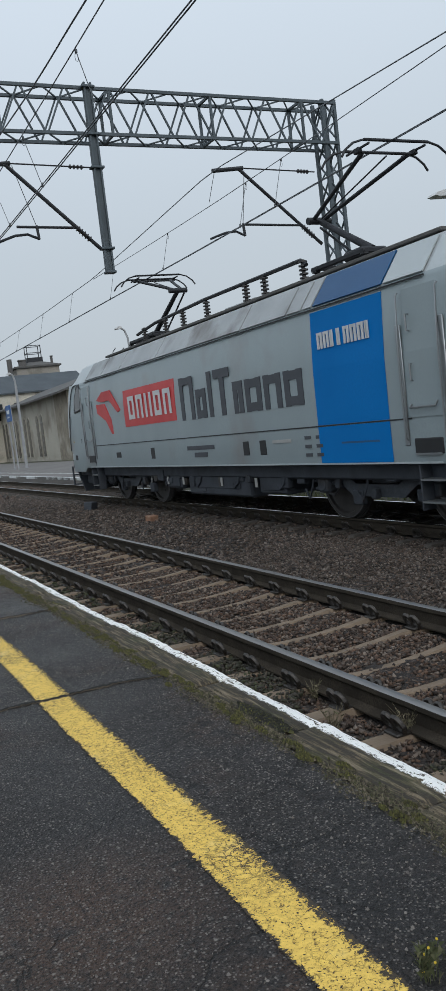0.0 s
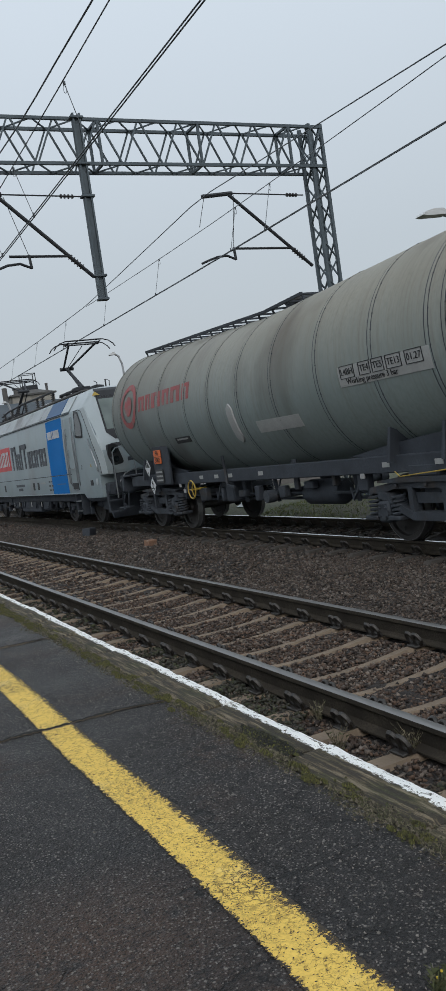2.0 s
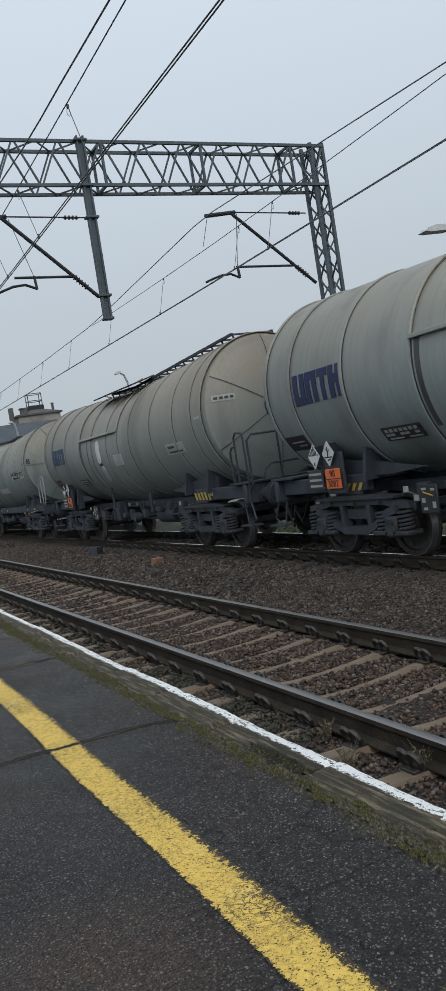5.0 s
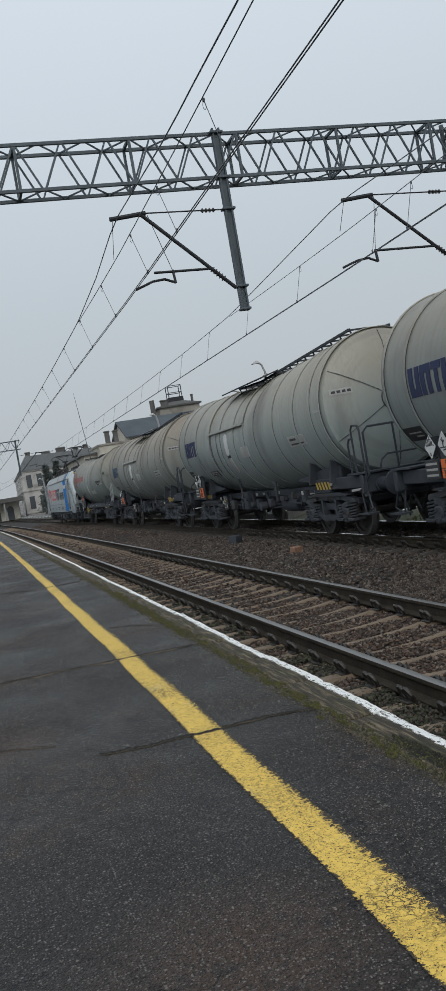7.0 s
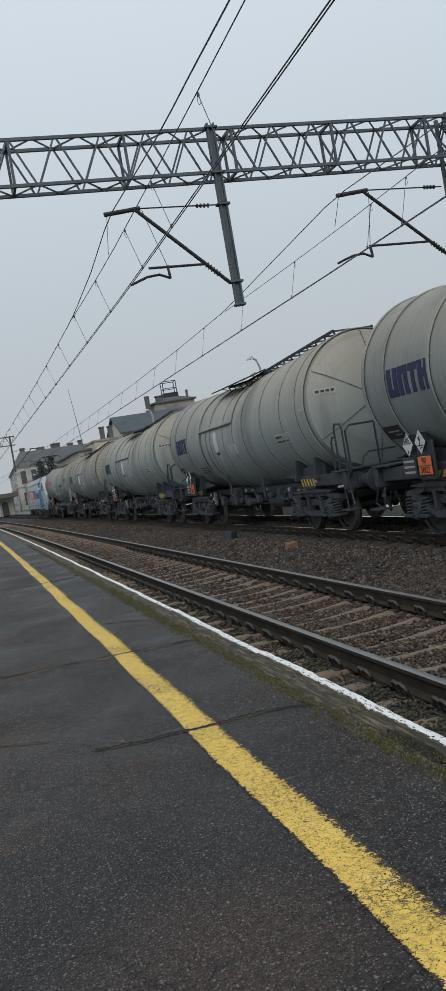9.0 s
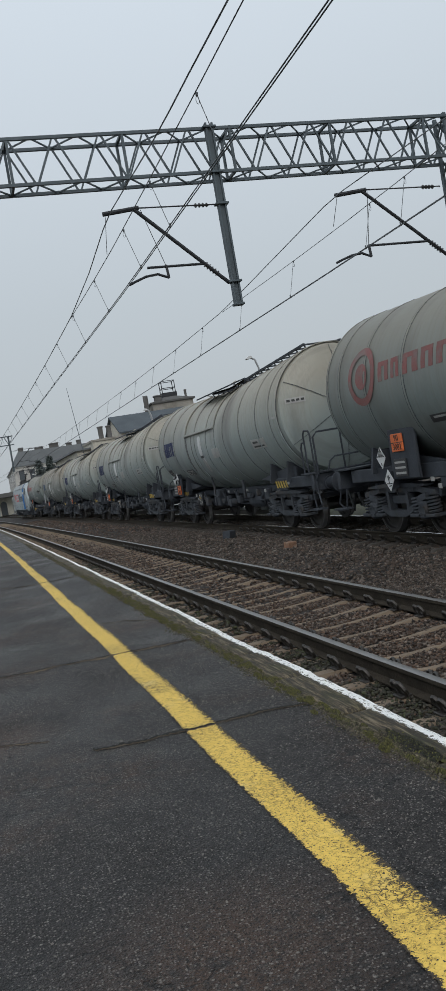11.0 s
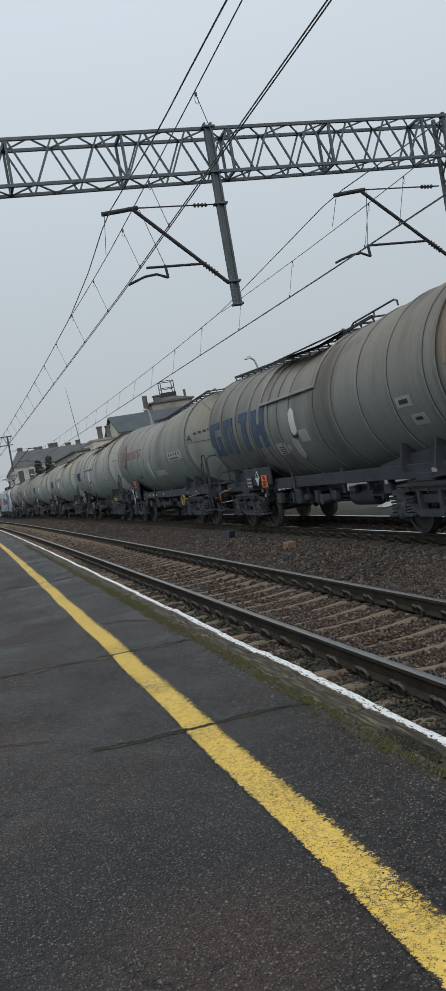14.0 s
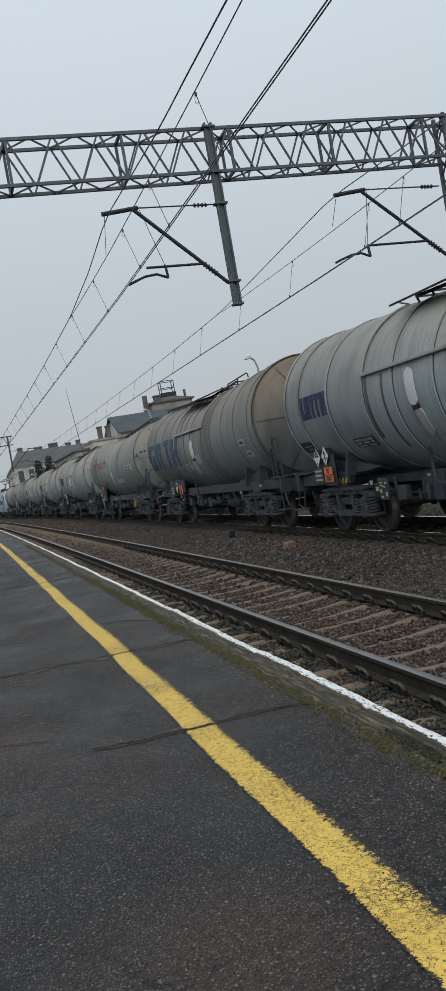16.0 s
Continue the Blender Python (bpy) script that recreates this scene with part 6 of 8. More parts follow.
    # pantographs: thick lower arm, thin upper arm, a head of two strips with horns
    for base, knee, head, s in ((-3.95, -2.75, -4.7, 1), (4.95, 3.4, 4.75, -1)):
        g = Geo()
        for x in (-0.45, 0.45):
            g.box((x, base + s * 0.1, 3.98), (0.08, 1.5, 0.07), 0.01)
        for yy in (-0.6, 0.7):
            g.box((0, base + yy, 3.98), (1.0, 0.08, 0.07), 0.01)
        g.box((0, base, 4.04), (0.5, 0.5, 0.16), 0.03)
        for x in (-0.45, 0.45):
            for yy in (-0.6, 0.75):
                insulator(g, (x, base + yy, 3.80), (x, base + yy, 3.96), 0.07, 3)
        p = part("pantograph_base", g, M_DKSTEEL, t, "dark pantograph base on insulators")
        g = Geo()
        g.tube((0, base - s * 0.2, 4.08), (0, knee, 4.86), 0.065, 10, 0.05)
        g.tube((0.1, base + s * 0.25, 4.02), (0.1, knee + s * 0.12, 4.78), 0.022, 6)
        g.tube((-0.22, knee, 4.86), (0.22, knee, 4.86), 0.06, 10)
        part("lower_arm", g, M_DKSTEEL, p)
        g = Geo()
        for x in (-1, 1):
            g.tube((x * 0.10, knee, 4.88), (x * 0.42, head, 5.34), 0.034, 8)
        g.tube((0, knee + s * 0.1, 4.83), (0, head, 5.30), 0.013, 6)
        g.tube((-0.5, head, 5.34), (0.5, head, 5.34), 0.022, 8)
        part("upper_arm", g, M_DKSTEEL, p)
        g = Geo()
        for dy in (-0.26, 0.26):
            y = head + dy
            g.pipe([(-0.97, y, 5.18), (-0.90, y, 5.28), (-0.76, y, 5.38), (-0.60, y, 5.425), (0.60, y, 5.425), (0.76, y, 5.38), (0.90, y, 5.28), (0.97, y, 5.18)], 0.018, 6)
            g.box((0, y, 5.435), (1.15, 0.045, 0.03), 0.006)
        for x in (-0.5, 0.5):
            g.tube((x, head - 0.28, 5.38), (x, head + 0.28, 5.38), 0.018, 6)
            g.box((x, head, 5.36), (0.07, 0.14, 0.08), 0.01)
        part("collector_head", g, M_DKSTEEL, p, "collector head with curved horns")
    # running gear
    g = Geo()
    g.box((0, 0, 0.80), (2.6, 17.6, 0.24), 0.03)
    part("underframe", g, M_UNDER, t)
    for y0, y1, z0 in ((-1.6, 1.2, 0.32), (1.5, 2.4, 0.42), (-2.9, -1.9, 0.40)):
        g = Geo()
        g.box((0, (y0 + y1) / 2, (0.86 + z0) / 2), (2.5, y1 - y0, 0.86 - z0), 0.04)
        for s in (-1, 1):
            g.box((s * 1.26, (y0 + y1) / 2, 0.62), (0.03, (y1 - y0) * 0.7, 0.3), 0.01)
        part("equipment_box", g, M_UNDER, t, "dark equipment case under the floor")
    rr = random.Random(8)
    for k in range(16):
        for s in (-1, 1):
            g = Geo()
            yy = -3.3 + 0.42 * k
            g.box((s * (1.20 + rr.uniform(-.03, .08)), yy, rr.uniform(0.5, 0.78)), (0.10, rr.uniform(0.12, 0.36), rr.uniform(0.12, 0.34)), 0.015)
            if k % 4 == 1:
                g.pipe([(s * 1.26, yy - 0.1, 0.88), (s * 1.30, yy, 0.6), (s * 1.28, yy + 0.2, 0.48), (s * 1.24, yy + 0.4, 0.7)], 0.018, 6)
            part("floor_fitting", g, (M_UNDER2, M_UNDER, M_UNDER, M_CLIP)[k % 4], t)
    for yy in (-1.9, -0.5, 1.35, 2.2):
        for s in (-1, 1):
            g = Geo()
            g.box((s * 1.30, yy, 0.60), (0.012, 0.09, 0.16), 0.004)
            part("tag_plate", g, M_LABEL, t, smooth=False)
    for yb in (-5.22, 5.22):
        g = Geo()
        for s in (-1, 1):
            g.prism([(-2.0, 0.72), (-1.7, 0.88), (-0.9, 0.82), (-0.5, 0.60), (0.5, 0.60), (0.9, 0.82), (1.7, 0.88), (2.0, 0.72), (1.7, 0.66), (0.9, 0.60), (0.6, 0.42), (-0.6, 0.42), (-0.9, 0.60), (-1.7, 0.66)], s * 1.0, s * 1.14, 0)
        g.box((0, 0, 0.62), (2.0, 0.7, 0.3), 0.05)
        b = part("bogie", g, M_UNDER2, t, "grimy motor bogie")
        b.location = (0, yb, 0)
        for yy in (-1.31, 1.31):
            for s in (-1, 1):
                g = Geo()
                g.box((s * 1.10, yy, 0.60), (0.22, 0.34, 0.30), 0.04)
                g.lathe([(s * 1.2, 0.0), (s * 1.22, 0.10), (s * 1.2, 0.13), (s * 1.1, 0.13)], 14, 0, (0, yy, 0.60))
                g.tube((s * 1.12, yy + 0.3, 0.5), (s * 1.12, yy - 0.75, 0.72), 0.035, 8)
                part("axle_box", g, M_UNDER2, b)
                for dy in (-0.27, 0.27):
                    g = Geo()
                    g.pipe([(s * 1.10 + 0.08 * math.cos(a), yy + dy + 0.08 * math.sin(a), 0.60 + 0.24 * a / (2 * math.pi * 4)) for a in [i * math.pi / 5 for i in range(41)]], 0.018, 5)
                    part("coil_spring", g, M_UNDER2, b)
                g = Geo()
                g.pipe([(s * 1.2, yy - 0.55, 0.85), (s * 1.22, yy - 0.5, 0.55), (s * 1.2, yy - 0.3, 0.42), (s * 1.18, yy - 0.1, 0.46)], 0.018, 6)
                part("hose", g, M_POLE if yy * s > 0 else M_BLACK, b)
            wheelset(b, yy, 0.61)
        rr = random.Random(int(yb * 10))
        for k in range(9):
            for s in (-1, 1):
                g = Geo()
                yy = -1.95 + 0.48 * k
                g.box((s * (1.12 + rr.uniform(0, 0.12)), yy, rr.uniform(0.40, 0.80)), (0.10, rr.uniform(0.10, 0.30), rr.uniform(0.10, 0.32)), 0.015)
                if k % 3 == 1:
                    g.pipe([(s * 1.24, yy, 0.86), (s * 1.28, yy + 0.08, 0.55), (s * 1.24, yy + 0.25, 0.36), (s * 1.2, yy + 0.42, 0.5)], 0.016, 6)
                part("bogie_fitting", g, (M_UNDER, M_UNDER2, M_UNDER)[k % 3], b)
    return t


# ---- tank wagons ----
TANK_Z, TANK_R, TANK_SAG = 2.65, 1.46, 0.22
DISH = [(0.0, 1.445), (0.10, 1.40), (0.22, 1.16), (0.34, 0.73), (0.38, 0.19), (0.44, 0.0)]


def settle(t):
    """The barrel slopes down from both ends to its outlet in the middle; what is stuck on the flank keeps its height and lies on the sloped skin."""
    stuck = ("film", "stroke", "bar", "panel", "mark", "ring", "run", "rail", "patch", "chevron", "text", "frame", "label", "letter")
    for o in [c for c in bpy.data.objects if c.type in ("MESH", "FONT") and (c.parent is t or c.parent and c.parent.parent is t)]:
        on_flank = o.name.split(".")[0].split("_")[-1] in stuck and "walkway" not in o.name
        turned = o.type == "FONT"
        for v in [o] if turned else o.data.vertices:
            p = o.location if turned else v.co
            drop = TANK_SAG * max(0.0, 1.0 - abs(p[1]) / 6.0)
            if not on_flank:
                p[2] -= drop
                continue
            rho = math.hypot(p[0], p[2] - TANK_Z)
            up = p[2] - TANK_Z + drop
            if rho > up:
                p[0] = math.copysign(math.sqrt(max(0.0, rho * rho - up * up)), p[0])


def tank_wagon(style, paint, end_paint=None, letter=""):
    """A bogie tank wagon: clad barrel with bands, dished ends, underframe, two bogies, end platforms, marks and hazard plates."""
    label = {"red": "grey-olive tank wagon with riveted cladding and a faded red mark", "blue": "grey tank wagon with raised bands and a dark blue mark",
             "wide": "grimy grey-brown tank wagon with widely spaced faded blue blocks"}[style]
    t = thing("tank_wagon", label, "tank wagon", "tank wagons of the train")
    L = 6.05 if style == "wide" else 5.78
    front = {"red": 6.08, "blue": 6.32 if paint is M_TANK_B else 6.15, "wide": 6.0}[style]
    r = TANK_R
    g = Geo()
    prof = [(-L, r - 0.015), (-L + 0.02, r), (0.0, r), (front - 0.02, r), (front, r - 0.015)]
    g.lathe(prof, 64, 1, (0, 0, TANK_Z))
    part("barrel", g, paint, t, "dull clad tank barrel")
    for s in (-1, 1):
        g = Geo()
        rim = front if s > 0 else L
        g.lathe([(s * rim, r - 0.015), (s * (rim + 0.10), r - 0.06), (s * (rim + 0.22), r - 0.30), (s * (rim + 0.34), r * 0.5), (s * (rim + 0.38), 0.27), (s * (rim + 0.43), 0.26), (s * (rim + 0.44), 0.0)], 48, 1, (0, 0, TANK_Z))
        if end_paint and s < 0:
            for i, f in enumerate(g.f):
                g.sl[i] = 1 if sum(g.v[k][2] for k in f) / len(f) > TANK_Z - 0.02 else 0
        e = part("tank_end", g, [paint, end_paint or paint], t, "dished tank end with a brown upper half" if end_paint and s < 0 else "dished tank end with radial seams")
        g = Geo()
        for k in range(6):
            a = radians((30 if style == "blue" else 0) + 60 * k)
            g.pipe([(rr * math.cos(a), s * yy, TANK_Z + rr * math.sin(a)) for rr, yy in ((0.27, rim + 0.385), (r * 0.5, rim + 0.353), (r - 0.30, rim + 0.235), (r - 0.06, rim + 0.115))], 0.006, 4)
            for q in range(9):
                f = 0.16 + 0.09 * q
                rr_ = 0.2 + (r - 0.30) * f
                yy = rim + 0.44 - 0.30 * (rr_ / r) ** 2.4
                g.box((rr_ * math.cos(a), s * yy, TANK_Z + rr_ * math.sin(a)), (0.011, 0.014, 0.011))
        part("radial_seam", g, M_UNDER, e)
        g = Geo()
        g.lathe([(s * (rim + 0.382), 0.285), (s * (rim + 0.400), 0.278), (s * (rim + 0.400), 0.268)], 28, 1, (0, 0, TANK_Z))
        part("hub_seam", g, M_UNDER, e)

        def dish(rad):
            for (pa, ra), (pb, rb) in zip(DISH, DISH[1:]):
                if rb <= rad <= ra:
                    return pa + (pb - pa) * (ra - rad) / (ra - rb)
            return DISH[-1][0]

        def end_film(name, x0, x1, z0, z1, material, out, lab=""):
            g = Geo()
            n = 6
            vs = [(x0 + (x1 - x0) * i / n, s * (rim + dish(math.hypot(x0 + (x1 - x0) * i / n, z)) + out), TANK_Z + z) for i in range(n + 1) for z in (z0, z1)]
            g.add(vs, [(2 * i, 2 * i + 1, 2 * i + 3, 2 * i + 2) for i in range(n)])
            part(name, g, material, e, lab, smooth=False)
        if s < 0:
            if letter == "A":
                for q in range(4):
                    end_film("number_bar", -1.20 + 0.15 * q, -1.20 + 0.15 * q + 0.10, 0.22 + 0.02 * q, 0.29 + 0.02 * q, M_LABEL_DK, 0.012)
            elif style == "blue":
                end_film("number_film", -1.27, -0.84, 0.20, 0.32, M_LABEL, 0.012, "pale number film")
                for q in range(4):
                    end_film("number_bar", -1.24 + 0.10 * q, -1.24 + 0.10 * q + 0.07, 0.235, 0.285, M_LABEL_DK, 0.017)
        if s < 0 and letter == "A":
            g = Geo()
            for x in (-0.2, 0.2):
                g.pipe([(x, -(L - 0.5), TANK_Z + r + 0.10), (x, -(L + 0.1), TANK_Z + r + 0.10), (x, -(L + 0.36), TANK_Z + r - 0.12), (x, -(L + 0.40), TANK_Z + 0.62)], 0.014, 5)
            for q in range(3):
                g.tube((-0.2, -(L + 0.37), TANK_Z + 0.72 + 0.26 * q), (0.2, -(L + 0.37), TANK_Z + 0.72 + 0.26 * q), 0.010, 5)
            part("end_ladder", g, M_UNDER, t, "dark ladder up the tank end")
    if style == "red":
        bands, bw, bp = [5.55, 4.52, 3.2, 1.85, 0.78, -0.4, -1.6, -2.94] + ([-4.3, -5.45] if letter == "B" else [-4.0, -5.11]), 0.007, 0.03
    else:
        bands, bw, bp = [5.4, 3.98, 2.47, 1.40, 0.15, -0.72, -1.55, -2.96, -4.3, -5.25], 0.022, 0.035
        if style == "wide":
            bands = [4.9, 3.65, 2.6, 1.3, 0.7, 0.0, -1.35, -2.25, -3.38, -4.5, -5.65]
    for y in bands + [-L + 0.02, front - 0.02]:
        g = Geo()
        g.lathe([(y - bp, r - 0.002), (y - bp * 0.8, r + bw), (y + bp * 0.8, r + bw), (y + bp, r - 0.002)], 64, 1, (0, 0, TANK_Z))
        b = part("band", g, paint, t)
        g = Geo()
        g.lathe([(y - bp - (0.014 if style == "red" else 0.026), r + 0.003), (y - bp, r + 0.004)], 64, 1, (0, 0, TANK_Z))
        g.lathe([(y + bp, r + 0.004), (y + bp + 0.015, r + 0.003)], 64, 1, (0, 0, TANK_Z))
        if style == "red":
            for q in range(20):
                a = radians(-80 + 8.4 * q)
                g.box((-(r + 0.004) * math.cos(a), y - bp - 0.010, TANK_Z + (r + 0.004) * math.sin(a)), (0.010, 0.018, 0.012))
        part("band_joint", g, M_UNDER, b)

    def film(name, y0, y1, a0, a1, material, out=0.004, lab="", steps=8, parent=None, both=True):
        """A curved film on the flank between two heights, on either side."""
        for s in ((-1, 1) if both else (-1,)):
            g = Geo()
            vs = []
            for k in range(steps + 1):
                a = radians(a0 + (a1 - a0) * k / steps)
                for o in (out, 0.0005):
                    for y in (y0, y1):
                        vs.append((s * (r + o) * math.cos(a), y if s < 0 else -y, TANK_Z + (r + o) * math.sin(a)))
            fs = []
            for k in range(steps):
                i, j = 4 * k, 4 * k + 4
                fs += [(i, i + 1, j + 1, j), (i + 2, i + 3, j + 3, j + 2), (i, j, j + 2, i + 2), (i + 1, j + 1, j + 3, i + 3)]
            fs += [(0, 1, 3, 2), (4 * steps, 4 * steps + 1, 4 * steps + 3, 4 * steps + 2)]
            g.add(vs, fs)
            part(name, g, material, t, lab)
    def pointed(y0, y1, a0, a1, material, steps=10):
        """A long upright mark on the flank with a point at either end."""
        for s in (-1, 1):
            g = Geo()
            vs = []
            for k in range(steps + 1):
                f = k / steps
                a = radians(a0 + (a1 - a0) * f)
                w = min(1.0, f / 0.12, (1 - f) / 0.12) * (y1 - y0) / 2 * (0.95 if 0 < k < steps else 1) + 0.004
                c = ((y0 + y1) / 2 + 0.10 * math.sin(a)) * (1 if s < 0 else -1)
                vs += [(s * (r + 0.028) * math.cos(a), c - w, TANK_Z + (r + 0.028) * math.sin(a)), (s * (r + 0.028) * math.cos(a), c + w, TANK_Z + (r + 0.028) * math.sin(a)),
                       (s * (r + 0.002) * math.cos(a), c - w, TANK_Z + (r + 0.002) * math.sin(a)), (s * (r + 0.002) * math.cos(a), c + w, TANK_Z + (r + 0.002) * math.sin(a))]
            fs = []
            for k in range(steps):
                i, j = 4 * k, 4 * k + 4
                fs += [(i, i + 1, j + 1, j), (i, j, j + 2, i + 2), (i + 1, i + 3, j + 3, j + 1)]
            g.add(vs, fs)
            part("pale_mark", g, material, t, "long pale pointed mark")
    red = M_FADED_RED if letter == "B" else M_FADED_RED2
    if style == "red":
        # round red mark, then a row of strokes
        hub = 4.95 if letter == "B" else 4.62
        for s in (-1, 1):
            g = Geo()
            vs = []
            for rad in (0.50, 0.37):
                for k in range(32):
                    a = 2 * math.pi * k / 32
                    ang = radians(8) + rad * math.sin(a) / r
                    vs.append((s * (r + 0.012) * math.cos(ang), (hub + rad * math.cos(a)) * (1 if s < 0 else -1), TANK_Z + (r + 0.012) * math.sin(ang)))
            g.add(vs, [(k, (k + 1) % 32, 32 + (k + 1) % 32, 32 + k) for k in range(32)])
            vs = []
            for k in range(24):
                a = 2 * math.pi * k / 24
                ang = radians(8) + 0.22 * math.sin(a) / r
                vs.append((s * (r + 0.012) * math.cos(ang), (hub + 0.22 * math.cos(a)) * (1 if s < 0 else -1), TANK_Z + (r + 0.012) * math.sin(ang)))
            g.add(vs, [tuple(range(24))])
            part("red_ring", g, red, t, "faded red round mark", smooth=False)
        a = hub - 0.62
        for w in (0.34, 0.25, 0.50, 0.34, 0.46, 0.34):
            film("red_stroke", a - w * 0.36, a, 1, 13.5, red, 0.005, steps=3)
            film("red_stroke", a - w, a - w * 0.66, 1, 13.5, red, 0.005, steps=3)
            film("red_stroke", a - w * 0.66, a - w * 0.36, 10.5, 13.5, red, 0.005, steps=2)
            a -= w + 0.10
        film("data_film", -5.46 if letter == "B" else -5.06, -3.52 if letter == "B" else -3.24, -16, -5, M_LABEL, 0.009, "pale data film with unreadable lines")
        for k in range(5 if letter == "A" else 0):
            film("data_bar", -3.42 - k * 0.32, -3.36 - k * 0.32 - 0.2 + 0.0, -10, -6.5, M_LABEL_DK, 0.012, steps=2)
        if letter == "A":
            film("data_bar", -4.6, -3.4, -14.5, -12.8, M_LABEL_DK, 0.012, steps=2)
        else:
            for text, yy, wd in (("L4BH", -3.74, 0.32), ("TE4", -4.14, 0.24), ("TE5", -4.43, 0.24), ("TE13", -4.76, 0.30), ("01.27", -5.16, 0.32)):
                for s in (-1, 1):
                    a = radians(-8.2)
                    y = yy if s < 0 else -yy
                    writing("panel_text", text, 0.125, t, (s * (r + 0.014) * math.cos(a), y, TANK_Z + (r + 0.014) * math.sin(a)), (98.2, 0, -90 if s < 0 else 90), M_BLACK)
                    g = Geo()
                    for dz in (-0.085, 0.085):
                        g.box((s * (r + 0.009) * math.cos(a + dz / r), y, TANK_Z + (r + 0.009) * math.sin(a + dz / r)), (0.012, wd, 0.010))
                    for dy in (-wd / 2, wd / 2):
                        g.box((s * (r + 0.009) * math.cos(a), y + dy, TANK_Z + (r + 0.009) * math.sin(a)), (0.012, 0.010, 0.17), 0, Euler((0, s * a * -1, 0)).to_matrix())
                    part("text_frame", g, M_BLACK, t, smooth=False)
            for s in (-1, 1):
                a = radians(-13.6)
                writing("panel_text", "Working pressure 3 bar", 0.115, t, (s * (r + 0.014) * math.cos(a), -4.25 if s < 0 else 4.25, TANK_Z + (r + 0.014) * math.sin(a)), (103.6, 0, -90 if s < 0 else 90), M_BLACK)
        pointed(-0.16, 0.06, -40, -10, M_LABEL)
        film("pale_patch", -2.20, -0.85, -35, -26, M_LABEL, 0.008, "pale repainted patch")
        film("data_panel", 2.0, 2.75, -33, -27.5, M_LABEL_DK, 0.009, "black owner panel")
        film("data_bar", 2.1, 2.65, -30, -28.6, M_LABEL, 0.012, steps=2)
    else:
        if style == "wide":
            for k, (y0, w) in enumerate(((5.88, 0.86), (4.74, 0.84), (3.40, 0.78), (2.42, 0.90))):
                if k == 2:  # a bar on a post
                    film("blue_stroke", y0 - w, y0, 4, 12, M_TANK_BLUE, 0.012, steps=3)
                    film("blue_stroke", y0 - w * 0.70, y0 - w * 0.28, -26, 4, M_TANK_BLUE, 0.012)
                    continue
                film("blue_stroke", y0 - w * 0.38, y0, -25, 11, M_TANK_BLUE, 0.012)
                film("blue_stroke", y0 - w, y0 - w * 0.64, -26, (-4, 11, 12)[min(k, 2)], M_TANK_BLUE, 0.012)
                film("blue_stroke", y0 - w * 0.64, y0 - w * 0.38, *((-25, -17), (3, 11), (0, 0), (-13, -3))[k], M_TANK_BLUE, 0.012, steps=3)
                if k == 0:
                    film("blue_stroke", y0 - w, y0 - w * 0.38, 4, 11, M_TANK_BLUE, 0.012, steps=3)
        else:
            ink = M_TANK_BLUE if paint is M_TANK_B else M_TANK_NAVY
            a = 5.28
            for k, w in enumerate((0.32, 0.30, 0.26, 0.30)):
                if k == 2:  # a bar on a post
                    film("blue_stroke", a - w, a, 2.5, 7, ink, 0.012, steps=2)
                    film("blue_stroke", a - w * 0.68, a - w * 0.32, -11, 2.5, ink, 0.012, steps=4)
                else:
                    film("blue_stroke", a - w * 0.40, a, -11, 7, ink, 0.012, steps=4)
                    film("blue_stroke", a - w, a - w * 0.62, -11, 7, ink, 0.012, steps=4)
                    lo, hi = ((-11, -6), (2, 7), (0, 0), (-3, 2))[k]
                    film("blue_stroke", a - w * 0.62, a - w * 0.40, lo, hi, ink, 0.012, steps=2)
                a -= w + 0.035
        drip = (2.42, -0.75) if style == "blue" else (1.76, -1.45)
        # drip rail over the filling section, its returns, dark run and pale pointed mark
        for s in (-1, 1):
            g = Geo()
            y0, y1 = (drip[0], drip[1]) if s < 0 else (-drip[0], -drip[1])
            a = radians(8.5 if style == "blue" else 13.0)
            g.box((s * (r + 0.03) * math.cos(a), (y0 + y1) / 2, TANK_Z + (r + 0.03) * math.sin(a)), (0.075, abs(y1 - y0), 0.06), 0.01)
            for yy in (y0, y1):
                g.pipe([(s * (r + 0.025) * math.cos(radians(k)), yy, TANK_Z + (r + 0.025) * math.sin(radians(k))) for k in range(9 if style == "blue" else 13, 70, 6)], 0.022, 5)
            part("drip_rail", g, M_TANK_D, t, "pale drip rail along the flank")
        film("spill_run", 2.28, 2.37, -38, 7, M_SPILL, 0.006, "dark dirt run", 14)
        film("spill_run", 1.72, 1.78, -50, 6, M_SPILL, 0.006, "dark dirt run", 14)
        if style == "blue":
            pointed(0.70, 0.95, -20, 4.5, M_WHITE)
            pointed(0.67, 0.88, -42, -21, M_LABEL)
            film("chevron", 0.70, 0.88, -22, -19, M_BLACK, 0.031, "black chevron between the pale marks", 2)
        else:
            film("chevron", -0.30, -0.10, -23, -20, M_BLACK, 0.031, "black chevron between the pale marks", 2)
            pointed(-0.32, -0.06, -21, 2, M_WHITE)
            pointed(-0.17, 0.09, -44, -21.5, M_LABEL)
            film("data_film", 0.62, 1.16, -37, -25, M_LABEL, 0.010, "pale data film")
            for k in range(4):
                film("data_bar", 0.70, 1.0, -36 + 2.2 * k, -35 + 2.2 * k, M_LABEL_DK, 0.013, steps=2)
            film("data_film", 0.32, 0.50, -33.5, -28.5, M_LABEL, 0.010, "pale data film")
            film("data_film", -0.82, -0.42, -28, -17.2, M_LABEL, 0.010, "pale data film")
            film("rim_label", 5.72, 5.92, -24, -14, M_WHITE, 0.008, "white label by the rim")
